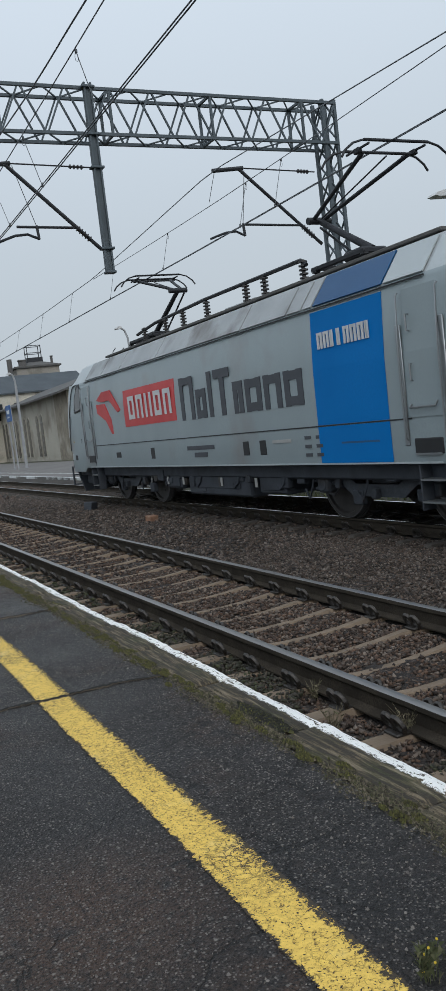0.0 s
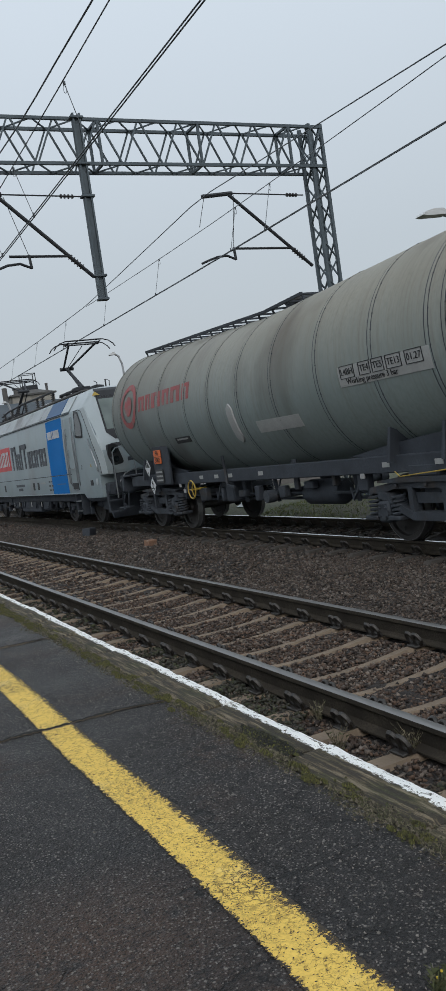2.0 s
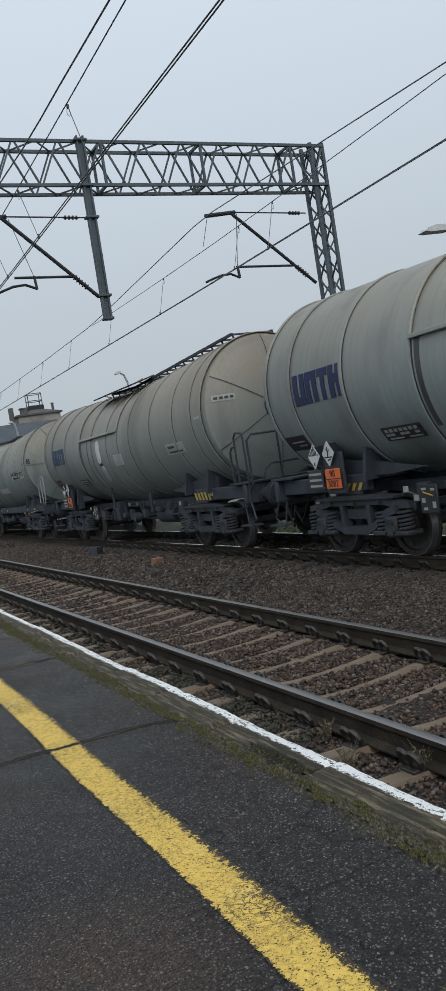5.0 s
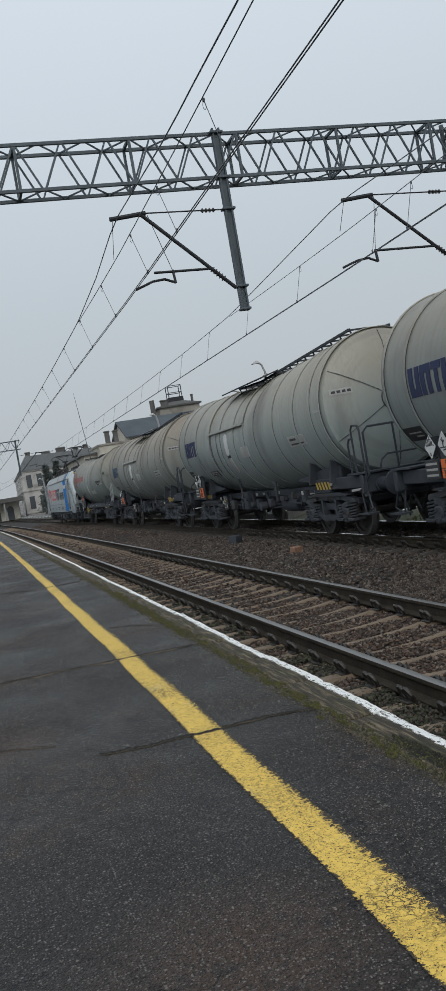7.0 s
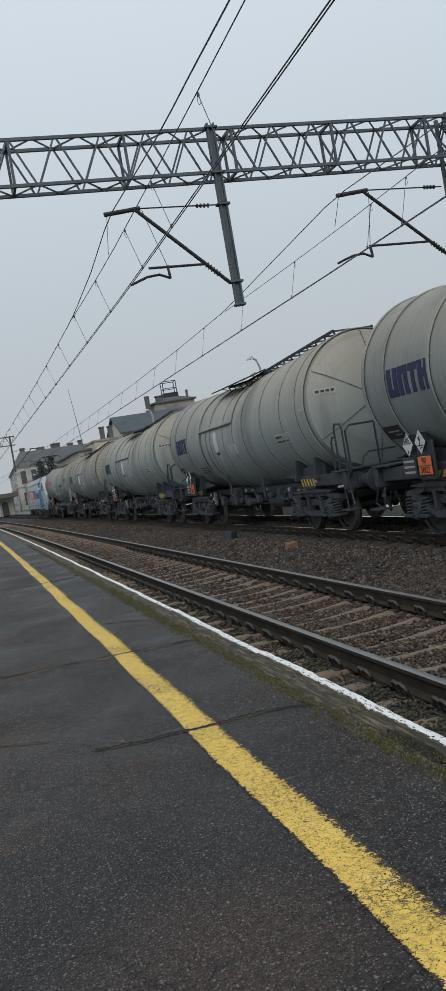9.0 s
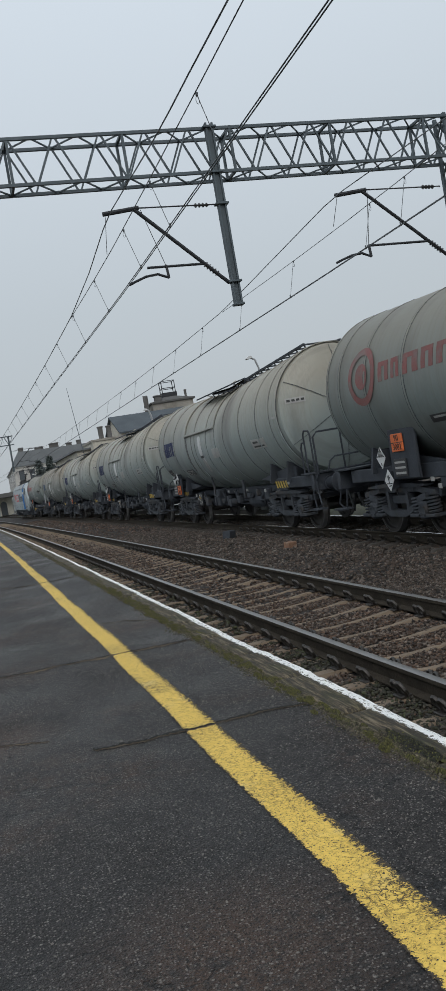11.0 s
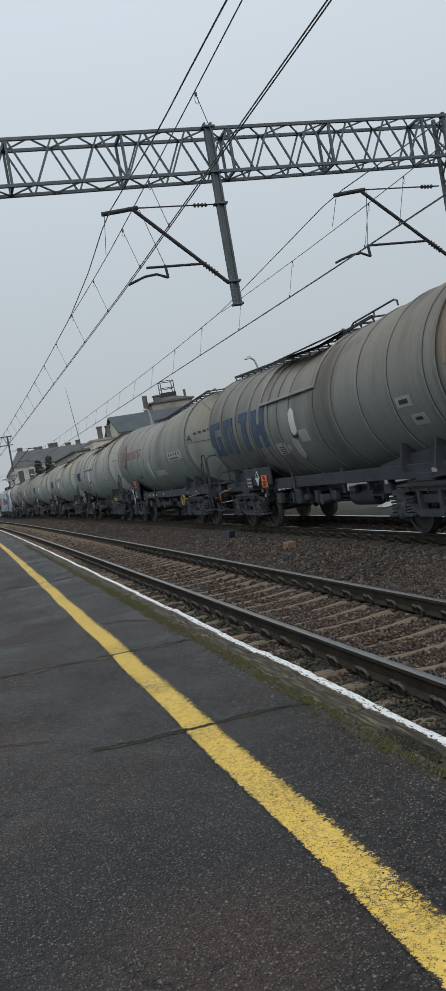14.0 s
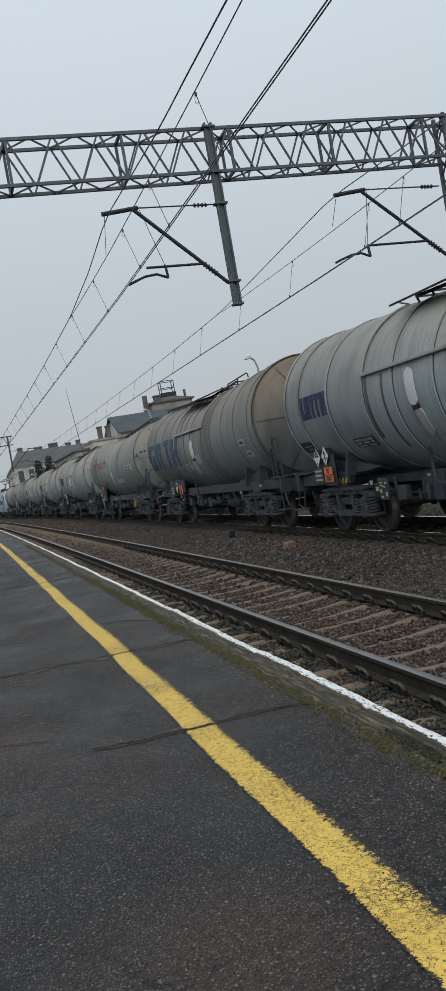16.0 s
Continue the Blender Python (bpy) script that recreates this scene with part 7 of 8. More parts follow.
            film("rim_label_bar", 5.77, 5.87, -20, -17, M_BLACK, 0.011, steps=2)
    if style == "blue":
        film("data_panel", 2.68, 3.52, -43, -34, M_LABEL_DK, 0.012, "black data panel with unreadable lines")
        for k in range(7):
            film("data_bar", 2.76 + 0.105 * k, 2.83 + 0.105 * k, -37.2, -35.2, M_LABEL, 0.015, steps=1)
            if k % 3 != 1:
                film("data_bar", 2.76 + 0.105 * k, 2.85 + 0.105 * k, -39.8, -38.2, M_LABEL, 0.015, steps=1)
        film("data_bar", 2.74, 3.02, -42.2, -41.2, M_LABEL, 0.015, steps=1)
        film("data_bar", 3.14, 3.45, -42.2, -41.2, M_LABEL, 0.015, steps=1)
        film("data_panel", 5.46, 6.06, -40, -29, M_LABEL_DK, 0.008, "dark data panel low on the barrel")
        film("data_bar", 5.55, 5.95, -34, -33, M_LABEL, 0.011, steps=2)
        film("data_bar", 5.55, 5.78, -37, -36, M_LABEL, 0.011, steps=2)
        film("data_film", -0.35, -0.9, -25, -14, M_LABEL, 0.026, "pale data film")
    if style == "wide":
        film("data_film", -5.1, -4.65, -19, -12, M_LABEL, 0.010, "pale data film")
        film("data_bar", -5.02, -4.74, -17, -14, M_LABEL_DK, 0.013, steps=2)
        film("data_film", -5.3, -4.9, -33, -25, M_LABEL, 0.010, "pale data film")
        film("data_bar", -5.2, -5.0, -29.5, -27, M_LABEL_DK, 0.013, steps=2)
    if style == "blue":
        film("data_film", -4.60, -3.70, -25, -15.5, M_LABEL, 0.010, "pale data film")
        film("data_bar", -4.15, -3.80, -19.5, -17.5, M_LABEL_DK, 0.013, steps=2)
        film("data_bar", -4.50, -3.80, -23.5, -22.0, M_LABEL_DK, 0.013, steps=2)
        film("number_bar", -5.45, -5.75, -2, 0, M_LABEL, 0.01, steps=2)
    if letter:
        for s in (-1, 1):
            a = radians(5)
            writing("end_letter", letter, 0.26, t, (s * (r - 0.115) * math.cos(a), -(L + 0.17), TANK_Z + r * math.sin(a)), (88, 0, -32 if s < 0 else 32), M_BLACK)
    # walkway and fittings on top
    g = Geo()
    zt = TANK_Z + r + 0.045
    y0, y1 = ((5.85, -1.3) if letter == "B" else (2.0, -5.95)) if style == "red" else (1.9, -5.6) if style == "blue" else (5.95, -2.5)
    wide = 0.45
    for x in (-wide, wide):
        for ya, yb in ((y1, 0.0), (0.0, y0)):
            g.box((x, (ya + yb) / 2, zt), (0.05, yb - ya, 0.05))
    n = int((y0 - y1) / 0.5)
    for k in range(n + 1):
        yy = y1 + (y0 - y1) * k / n
        g.box((0, yy, zt - 0.01), (2 * wide, 0.05, 0.03))
        for x in (-wide, wide):
            g.bar((x, yy, zt), (x * 0.9, yy, TANK_Z + math.sqrt(r * r - (x * 0.9) ** 2) - 0.02), 0.03, 0.03)
    if style != "red":
        for x in (-0.72, 0.72):
            g.box((x, 0.3, zt - 0.03), (0.62, 3.1, 0.035), 0, Euler((0, 0.28 * (-1 if x < 0 else 1), 0)).to_matrix())
    part("walkway", g, M_UNDER, t, "dark steel walkway along the top")
    if style == "wide":
        g = Geo()
        for x in (-wide, wide):
            g.pipe([(x, -1.6, zt), (x, -1.62, zt + 0.03), (x, -1.72, zt + 0.07), (x, -3.4, zt + 0.07), (x, -3.5, zt + 0.03), (x, -3.52, zt - 0.06)], 0.018, 6)
            g.tube((x, -2.6, zt - 0.05), (x, -2.6, zt + 0.07), 0.016, 6)
        part("walkway_rail", g, M_UNDER, t, "low rail beside the walkway")
    g = Geo()
    g.lathe([(-0.1, 0.30), (0.05, 0.30), (0.06, 0.32), (0.10, 0.32), (0.13, 0.2), (0.14, 0.0)], 20, 2, (0, -0.6, TANK_Z + r))
    part("filling_dome", g, M_UNDER2, t)
    settle(t)
    # underframe
    def beam(name, c, size, bev):
        g = Geo()
        g.box(c, size, bev)
        part(name, g, M_UNDER, t)
    beam("centre_sill", (0, 0, 1.10), (0.5, 13.4, 0.26), 0.02)
    for s in (-1, 1):
        if style != "blue":
            beam("sole_bar", (s * 1.08, 0, 1.12), (0.12, 12.6, 0.24), 0.015)
        else:
            for a, b in ((4.2, 6.6), (-6.6, -4.2)):
                beam("sole_bar", (s * 1.08, (a + b) / 2, 1.12), (0.12, b - a, 0.24), 0.015)
            beam("inner_bar", (s * 0.55, 0, 0.98), (0.1, 9.0, 0.16), 0.01)
        beam("headstock", (0, s * 6.68, 1.08), (2.5, 0.14, 0.36), 0.02)
    ahead = 0.17 if paint is M_TANK_B else 0.0
    for y in (ahead - 4.65, ahead + 4.65):
        beam("bolster", (0, y, 1.02), (2.3, 0.6, 0.18), 0.03)
    for y in (ahead - 4.65, ahead + 4.65):
        g = Geo()
        sg = 1 if y > 0 else -1
        for yy in (-0.55, 0.55):
            g.prism([(-1.25, 1.15), (1.25, 1.15), (1.16, 1.62), (0.9, 1.50), (0.4, 1.30), (-0.4, 1.30), (-0.9, 1.50), (-1.16, 1.62)], y + yy - 0.03, y + yy + 0.03, 1)
        for s in (-1, 1):
            g.prism([(y - sg * 0.95, 1.2), (y + sg * 0.75, 1.2), (y + sg * 0.75, 1.46), (y + sg * 0.3, 1.48), (y - sg * 0.6, 1.40), (y - sg * 1.7, 1.26)], s * 1.02, s * 1.06, 0)
        part("saddle", g, M_UNDER, t, "dark tank saddle")
        goods_bogie(t, y)
    for s in (-1, 1):
        buffers(t, s * 6.74, s)
        g = Geo()
        g.tube((0, s * 6.7, 1.04), (0, s * 7.1, 1.0), 0.05, 8)
        g.box((0, s * 7.15, 0.9), (0.08, 0.1, 0.32), 0.02)
        part("coupler", g, M_UNDER, t)
        # end platform: deck, handrails, ladder, steps
        g = Geo()
        g.box((0, s * 6.45, 1.28), (2.5, 0.7, 0.03))
        part("end_deck", g, M_UNDER, t)
        for x in (-1.18, 1.18):
            g = Geo()
            if s < 0:
                back = 6.94 if letter == "B" else 6.78
                g.pipe([(x, s * 6.75, 1.22 if letter == "B" else 0.9), (x, s * back, 1.4 if letter == "B" else 1.3), (x, s * back, 2.08), (x, s * (back - 0.06), 2.18), (x, s * (back - 0.28), 2.2), (x, s * (back - 0.36), 2.12), (x, s * (back - 0.36), 1.3)], 0.02, 6)
                g.pipe([(x, s * 6.2, 1.3), (x, s * 6.2, 1.85), (x, s * 6.28, 1.95), (x, s * 6.42, 1.95)], 0.02, 6)
            if s < 0:
                part("end_handrail", g, M_POLE if letter == "B" else M_UNDER, t, "pale grey tubular end handrails" if letter == "B" else "dark tubular end handrails")
            g = Geo()
            g.pipe([(x, s * 6.76, 0.9), (x * 1.02, s * 6.9, 0.62), (x * 1.02, s * 6.6, 0.5), (x, s * 6.5, 0.9)], 0.018, 6)
            g.box((x * 1.03, s * 6.72, 0.52), (0.24, 0.42, 0.03))
            part("end_step", g, M_UNDER, t, "dark end step")
        if s < 0 and letter != "B" and style != "wide":
            g = Geo()
            ye = s * 6.92
            g.pipe([(-1.18, s * 6.76, 1.12), (-1.18, ye, 1.25), (-1.18, ye, 2.03), (-1.08, ye, 2.13), (1.08, ye, 2.13), (1.18, ye, 2.03), (1.18, ye, 1.25), (1.18, s * 6.76, 1.12)], 0.022, 6)
            for x in (-0.55, 0.55):
                g.pipe([(x, s * 6.76, 1.12), (x, ye, 1.25), (x, ye, 2.13)], 0.020, 6)
            g.pipe([(-0.95, ye, 1.28), (-0.88, ye, 1.48), (-0.75, ye, 1.57), (0.75, ye, 1.57), (0.88, ye, 1.48), (0.95, ye, 1.28)], 0.018, 6)
            part("cross_rail", g, M_UNDER, t, "dark tubular rail across the wagon end")
    # hazard plates and labels, on both flanks
    for s in (-1, 1):
        f = 1 if s < 0 else -1
        yh = (4.0 if style == "red" else 4.80 if style == "blue" else 2.60) * f
        zh = 1.64 if style == "red" else 1.22
        xh = s * 1.30
        g = Geo()
        if style == "red":
            g.box((xh - s * 0.05, yh - f * 0.1, 1.45), (0.06, 0.9, 0.86), 0.02)
        elif style == "wide":
            g.box((xh - s * 0.05, yh + f * 0.6, 1.34), (0.06, 2.0, 0.44), 0.02)
        else:
            g.box((xh - s * 0.05, yh, 1.30), (0.04, 0.5, 0.62), 0.01)
        part("plate_board", g, M_UNDER, t)
        g = Geo()
        g.box((xh, yh, zh), (0.02, 0.40, 0.30), 0.01)
        pl = part("hazard_plate", g, M_ORANGE, t, "orange hazard plate with black figures", smooth=False)
        g = Geo()
        g.box((xh + s * 0.008, yh, zh), (0.012, 0.40, 0.012))
        part("plate_bar", g, M_BLACK, pl)
        rz = -90 if s < 0 else 90
        writing("hazard_number", "90", 0.145, pl, (xh + s * 0.013, yh, zh + 0.075), (90, 0, rz), M_BLACK)
        writing("hazard_number", "3082", 0.145, pl, (xh + s * 0.013, yh, zh - 0.075), (90, 0, rz), M_BLACK)
        dias = {"red": ((4.62, 1.42), (4.45, 1.02)), "blue": ((5.22, 1.58), (4.82, 1.60)), "wide": ((3.05, 1.32),)}[style]
        for dy, dz in dias:
            g = Geo()
            g.prism([(f * dy, dz + 0.19), (f * (dy + 0.165), dz), (f * dy, dz - 0.19), (f * (dy - 0.165), dz)], xh + s * 0.012, xh + s * 0.02, 0)
            d = part("hazard_label", g, M_WHITE, t, "white diamond hazard label", smooth=False)
            g = Geo()
            if (dy, dz) == dias[0]:  # upright stripes over a small figure
                for q in range(-3, 4):
                    top = 0.17 - abs(q) * 0.044
                    g.prism([(f * (dy + q * 0.036 - 0.009), dz + 0.012), (f * (dy + q * 0.036 + 0.009), dz + 0.012), (f * (dy + q * 0.036 + 0.009), dz + top), (f * (dy + q * 0.036 - 0.009), dz + top)], xh + s * 0.02, xh + s * 0.024, 0)
                g.prism([(f * (dy - 0.012), dz - 0.14), (f * (dy + 0.012), dz - 0.14), (f * (dy + 0.012), dz - 0.09), (f * (dy - 0.012), dz - 0.09)], xh + s * 0.02, xh + s * 0.024, 0)
            else:  # a bare tree over the ground
                for pa, pb, wd in (((0, -0.05), (0, 0.10), 0.022), ((0, 0.03), (0.05, 0.08), 0.014), ((0, 0.01), (-0.045, 0.06), 0.014), ((-0.10, -0.055), (0.10, -0.055), 0.018), ((0.02, -0.10), (-0.06, -0.085), 0.02)):
                    g.bar((xh + s * 0.022, f * (dy + pa[0]), dz + pa[1]), (xh + s * 0.022, f * (dy + pb[0]), dz + pb[1]), 0.004 if abs(pb[1] - pa[1]) < 0.02 else wd, wd if abs(pb[1] - pa[1]) < 0.02 else 0.004)
            part("label_sign", g, M_BLACK, d, smooth=False)
            g = Geo()
            g.box((xh - s * 0.08, f * dy, dz), (0.16, 0.05, 0.3))
            part("label_bracket", g, M_UNDER, d)
        yb = {"red": 4.0, "blue": 5.28, "wide": 3.72}[style]
        g = Geo()
        g.box((xh, f * yb, 1.22), (0.015, 0.42, 0.30), 0.005)
        bd = part("data_board", g, M_LABEL_DK, t, "black data board with pale unreadable lines", smooth=False)
        g = Geo()
        for k in range(3):
            g.box((xh + s * 0.01, f * yb, 1.13 + 0.09 * k), (0.008, 0.34, 0.035))
        part("data_bar", g, M_LABEL, bd, smooth=False)
        # marks along the sole bar
        for yy in (2.2, 1.5, 0.9, -0.3, -3.9, -5.0):
            g = Geo()
            g.box((s * (1.145 if style == "red" or abs(yy) > 4.2 else 0.605), f * yy, 1.12 if style == "red" or abs(yy) > 4.2 else 0.98), (0.008, 0.16, 0.07))
            part("sole_bar_mark", g, M_LABEL, t, smooth=False)
        # brake wheel, hose handles
        if style == "red":
            yw = -3.8 if letter == "A" else 2.35
            g = Geo()
            g.lathe([(s * 1.305, 0.18), (s * 1.32, 0.197), (s * 1.335, 0.18), (s * 1.32, 0.163), (s * 1.305, 0.18)], 20, 0, (0, f * yw, 0.9))
            for k in range(3):
                a = 2.094 * k
                g.tube((s * 1.32, f * yw, 0.9), (s * 1.32, f * yw + 0.18 * math.cos(a), 0.9 + 0.18 * math.sin(a)), 0.010, 5)
            g.tube((s * 1.0, f * yw, 0.9), (s * 1.33, f * yw, 0.9), 0.02, 6)
            part("brake_wheel", g, M_HAZYEL, t, "yellow hand brake wheel")
        elif style == "wide" and s < 0:
            g = Geo()
            way = [(-1.20, 6.92, 0.80), (-1.22, 6.86, 0.99), (-1.24, 6.60, 1.00), (-1.22, 6.30, 1.06), (-1.25, 6.0, 1.05), (-1.24, 5.62, 1.12)]
            g.pipe(way, 0.022, 6)
            part("tie_strap", g, M_STRAP, t, "frayed orange tie-down strap over the headstock")
        elif style == "blue":
            g = Geo()
            for k in range(5):
                g.prism([(f * (-4.3 - 0.16 * k), 1.02), (f * (-4.38 - 0.16 * k), 1.02), (f * (-4.30 - 0.16 * k), 1.18), (f * (-4.22 - 0.16 * k), 1.18)], s * 1.16, s * 1.168, 0)
            part("warning_stripes", g, M_HAZYEL, t, "yellow slanting warning stripes", smooth=False)
            g = Geo()
            for k in range(5 if paint is not M_TANK_B else 0):
                g.prism([(f * (4.36 + 0.16 * k), 1.01), (f * (4.44 + 0.16 * k), 1.01), (f * (4.36 + 0.16 * k), 1.12), (f * (4.28 + 0.16 * k), 1.12)], s * 1.145, s * 1.153, 0)
            if g.v:
                part("warning_stripes", g, M_HAZYEL, t, "yellow slanting warning stripes", smooth=False)
    # brake changeover board with its lever
    if style == "blue":
        for s in (-1, 1):
            f = 1 if s < 0 else -1
            g = Geo()
            g.box((s * 1.12, f * 2.90, 0.84), (0.03, 0.36, 0.38), 0.01)
            cb = part("changeover_board", g, M_LABEL_DK, t, "black brake board with pale marks and a yellow lever")
            g = Geo()
            for yy, zz, w, h in ((-0.10, 0.12, 0.07, 0.03), (0.08, 0.13, 0.09, 0.03), (0.10, -0.02, 0.07, 0.06), (-0.10, -0.08, 0.06, 0.08), (0.08, -0.13, 0.08, 0.035)):
                g.box((s * 1.138, f * (2.90 + yy), 0.84 + zz), (0.006, w, h))
            part("board_mark", g, M_LABEL, cb, smooth=False)
            g = Geo()
            g.tube((s * 1.15, f * 2.98, 0.93), (s * 1.16, f * 2.78, 0.88), 0.012, 6)
            part("lever", g, M_HAZYEL, cb, "yellow lever")
    for s in (-1, 1):
        f = 1 if s < 0 else -1
        for yy, drop in ((-5.95, 0.34), (5.9, 0.30)):
            g = Geo()
            g.pipe([(s * 0.55, f * yy * 1.13, 1.0), (s * 0.58, f * yy * 1.17, 0.72), (s * 0.60, f * yy * 1.20, 1.0 - drop * 1.8), (s * 0.62, f * yy * 1.23, 0.75)], 0.022, 6)
            part("brake_hose", g, M_BLACK, t)
        g = Geo()
        g.pipe([(s * 1.16, f * -4.1, 1.02), (s * 1.24, f * -4.3, 0.96), (s * 1.24, f * -5.2, 1.02), (s * 1.18, f * -5.5, 1.05)], 0.008, 6)
        part("release_rod", g, M_HAZYEL if style == "red" else M_UNDER2, t, "thin brake release rod")
    # under-floor gear between the bogies
    g = Geo()
    g.lathe([(-0.55, 0.0), (-0.52, 0.17), (-0.45, 0.21), (0.45, 0.21), (0.52, 0.17), (0.55, 0.0)], 16, 1, (-0.72, -1.7, 0.72))
    part("air_reservoir", g, M_UNDER, t, "dark brake air reservoir")
    g = Geo()
    g.box((-0.55, 1.9, 0.78), (0.5, 0.5, 0.4), 0.04)
    g.box((-0.95, 1.15, 0.86), (0.25, 0.35, 0.5), 0.03)
    g.tube((-0.9, -3.2, 0.72), (-0.9, 3.3, 0.74), 0.025, 6)
    g.tube((-0.6, -3.4, 0.60), (-0.6, 3.4, 0.60), 0.03, 6)
    for yy in (2.6, 0.6, -0.6, -3.0):
        g.bar((-1.05, yy, 1.05), (-0.95, yy + 0.1, 0.6), 0.06, 0.04)
    part("brake_gear", g, M_UNDER, t, "brake rods and levers")
    rr = random.Random(5)
    for k in range(9):
        g = Geo()
        yy = -3.2 + 0.78 * k
        g.box((-1.02 + rr.uniform(-.08, .05), yy, rr.uniform(0.72, 0.95)), (0.12, rr.uniform(0.08, 0.3), rr.uniform(0.10, 0.28)), 0.015)
        if k % 3 == 0:
            g.pipe([(-1.0, yy + 0.1, 1.05), (-1.08, yy + 0.16, 0.75), (-1.02, yy + 0.34, 0.62), (-0.95, yy + 0.5, 0.8)], 0.016, 6)
        part("valve", g, M_UNDER2 if k % 2 else M_UNDER, t)
    for k, yy in enumerate((3.35, 3.15, -3.3)):
        g = Geo()
        g.box((-1.13, yy, 0.98 - 0.12 * (k % 2)), (0.02, 0.10, 0.08), 0.004)
        part("tag_plate", g, M_LABEL, t, smooth=False)
    g = Geo()
    g.tube((0, -0.6, 1.2), (0, -0.6, 0.72), 0.12, 10)
    g.tube((-1.2, -0.6, 0.72), (1.2, -0.6, 0.72), 0.075, 10)
    for s in (-1, 1):
        g.tube((s * 1.1, -0.6, 0.72), (s * 1.26, -0.6, 0.72), 0.11, 10)
    part("outlet_pipe", g, M_UNDER2, t, "bottom outlet valve and pipe")
    for s in (-1, 1):
        g = Geo()
        g.pipe([(s * 1.2, 1.0, 1.5), (s * 1.16, 1.05, 1.2), (s * 1.2, 0.95, 0.95), (s * 1.18, 0.7, 0.9)], 0.03, 6)
        part("vent_hose", g, M_UNDER2, t)
        g = Geo()
        g.box((s * 1.0, -1.25, 1.05), (0.05, 0.14, 0.5), 0.01)
        part("valve_plate", g, M_UNDER2, t)
    return t


# ---- far buildings and masts ----
def arch_poly(yc, w, z0, z1):
    pts = [(yc - w / 2, z0), (yc + w / 2, z0), (yc + w / 2, z1 - w / 2)]
    pts += [(yc + w / 2 * math.cos(a), z1 - w / 2 + w / 2 * math.sin(a)) for a in [math.pi * k / 8 for k in range(1, 8)]]
    return pts + [(yc - w / 2, z1 - w / 2)]


def house(name, label, at, turn, size, roof_h, wall_mat, roof_mat, windows=(), arched=False, ridge_along=True, chimneys=(), over=0.35, glass=None):
    """A gabled building: thick walls with set-in openings, a roof with overhang, chimneys. size: length (local y), depth (local x), wall height.
    The front faces local -x. windows: (side, position, width, sill, head) with side 'f' front or 'g' gable at the low-y end."""
    t = thing(name, label, "building", at=at)
    t.rotation_euler = (0, 0, radians(turn))
    Ln, D, Hh = size
    g = Geo()
    g.box((D / 2, Ln / 2, Hh / 2 - 0.4), (D, Ln, Hh + 0.8))
    if ridge_along:
        for y in (0.0, Ln):
            g.prism([(0, Hh), (D, Hh), (D / 2, Hh + roof_h)], y if y == 0 else y - 0.3, y + 0.3 if y == 0 else y, 1)
    part("wall", g, wall_mat, t, smooth=False)
    g = Geo()
    if ridge_along:
        for a, b in (((-over, Hh - roof_h * over / (D / 2)), (D / 2, Hh + roof_h)), ((D + over, Hh - roof_h * over / (D / 2)), (D / 2, Hh + roof_h))):
            g.prism([(a[0], a[1]), (b[0], b[1]), (b[0], b[1] + 0.18), (a[0], a[1] + 0.18)], -over, Ln + over, 1)
    else:
        g.add([(-over, -over, Hh), (D + over, -over, Hh), (D + over, Ln + over, Hh), (-over, Ln + over, Hh), (D * 0.35, Ln * 0.25, Hh + roof_h), (D * 0.65, Ln * 0.25, Hh + roof_h), (D * 0.65, Ln * 0.75, Hh + roof_h), (D * 0.35, Ln * 0.75, Hh + roof_h)],
              [(0, 1, 5, 4), (1, 2, 6, 5), (2, 3, 7, 6), (3, 0, 4, 7), (4, 5, 6, 7), (0, 3, 2, 1)])
        g.box((D / 2, Ln / 2, Hh - 0.05), (D + 2 * over, Ln + 2 * over, 0.22))
    rf = part("roof", g, roof_mat, t, smooth=False)
    for i, (side, p, w, z0, z1) in enumerate(windows):
        g, fr = Geo(), Geo()
        poly = arch_poly(p, w, z0, z1) if arched else [(p - w / 2, z0), (p + w / 2, z0), (p + w / 2, z1), (p - w / 2, z1)]
        c = (p, (z0 + z1) / 2)
        big = [(c[0] + (a - c[0]) * (1 + 0.22 / w), c[1] + (b - c[1]) * (1 + 0.22 / (z1 - z0))) for a, b in poly]
        if side == "f":
            fr.prism(big, -0.05, 0.02, 0)
            g.prism(poly, -0.062, 0.0, 0)
        else:
            fr.prism(big, -0.05, 0.02, 1)
            g.prism(poly, -0.062, 0.0, 1)
        o = part("window", fr, wall_mat, t, smooth=False)
        part("pane", g, glass or M_DARKWIN, o, smooth=False)
    for (x, y, z, w, h) in chimneys:
        g = Geo()
        g.box((x, y, z + h / 2), (w, w, h), 0.03)
        g.box((x, y, z + h), (w * 1.25, w * 1.25, 0.18), 0.03)
        part("chimney", g, M_SOOT, rf, smooth=False)
    return t


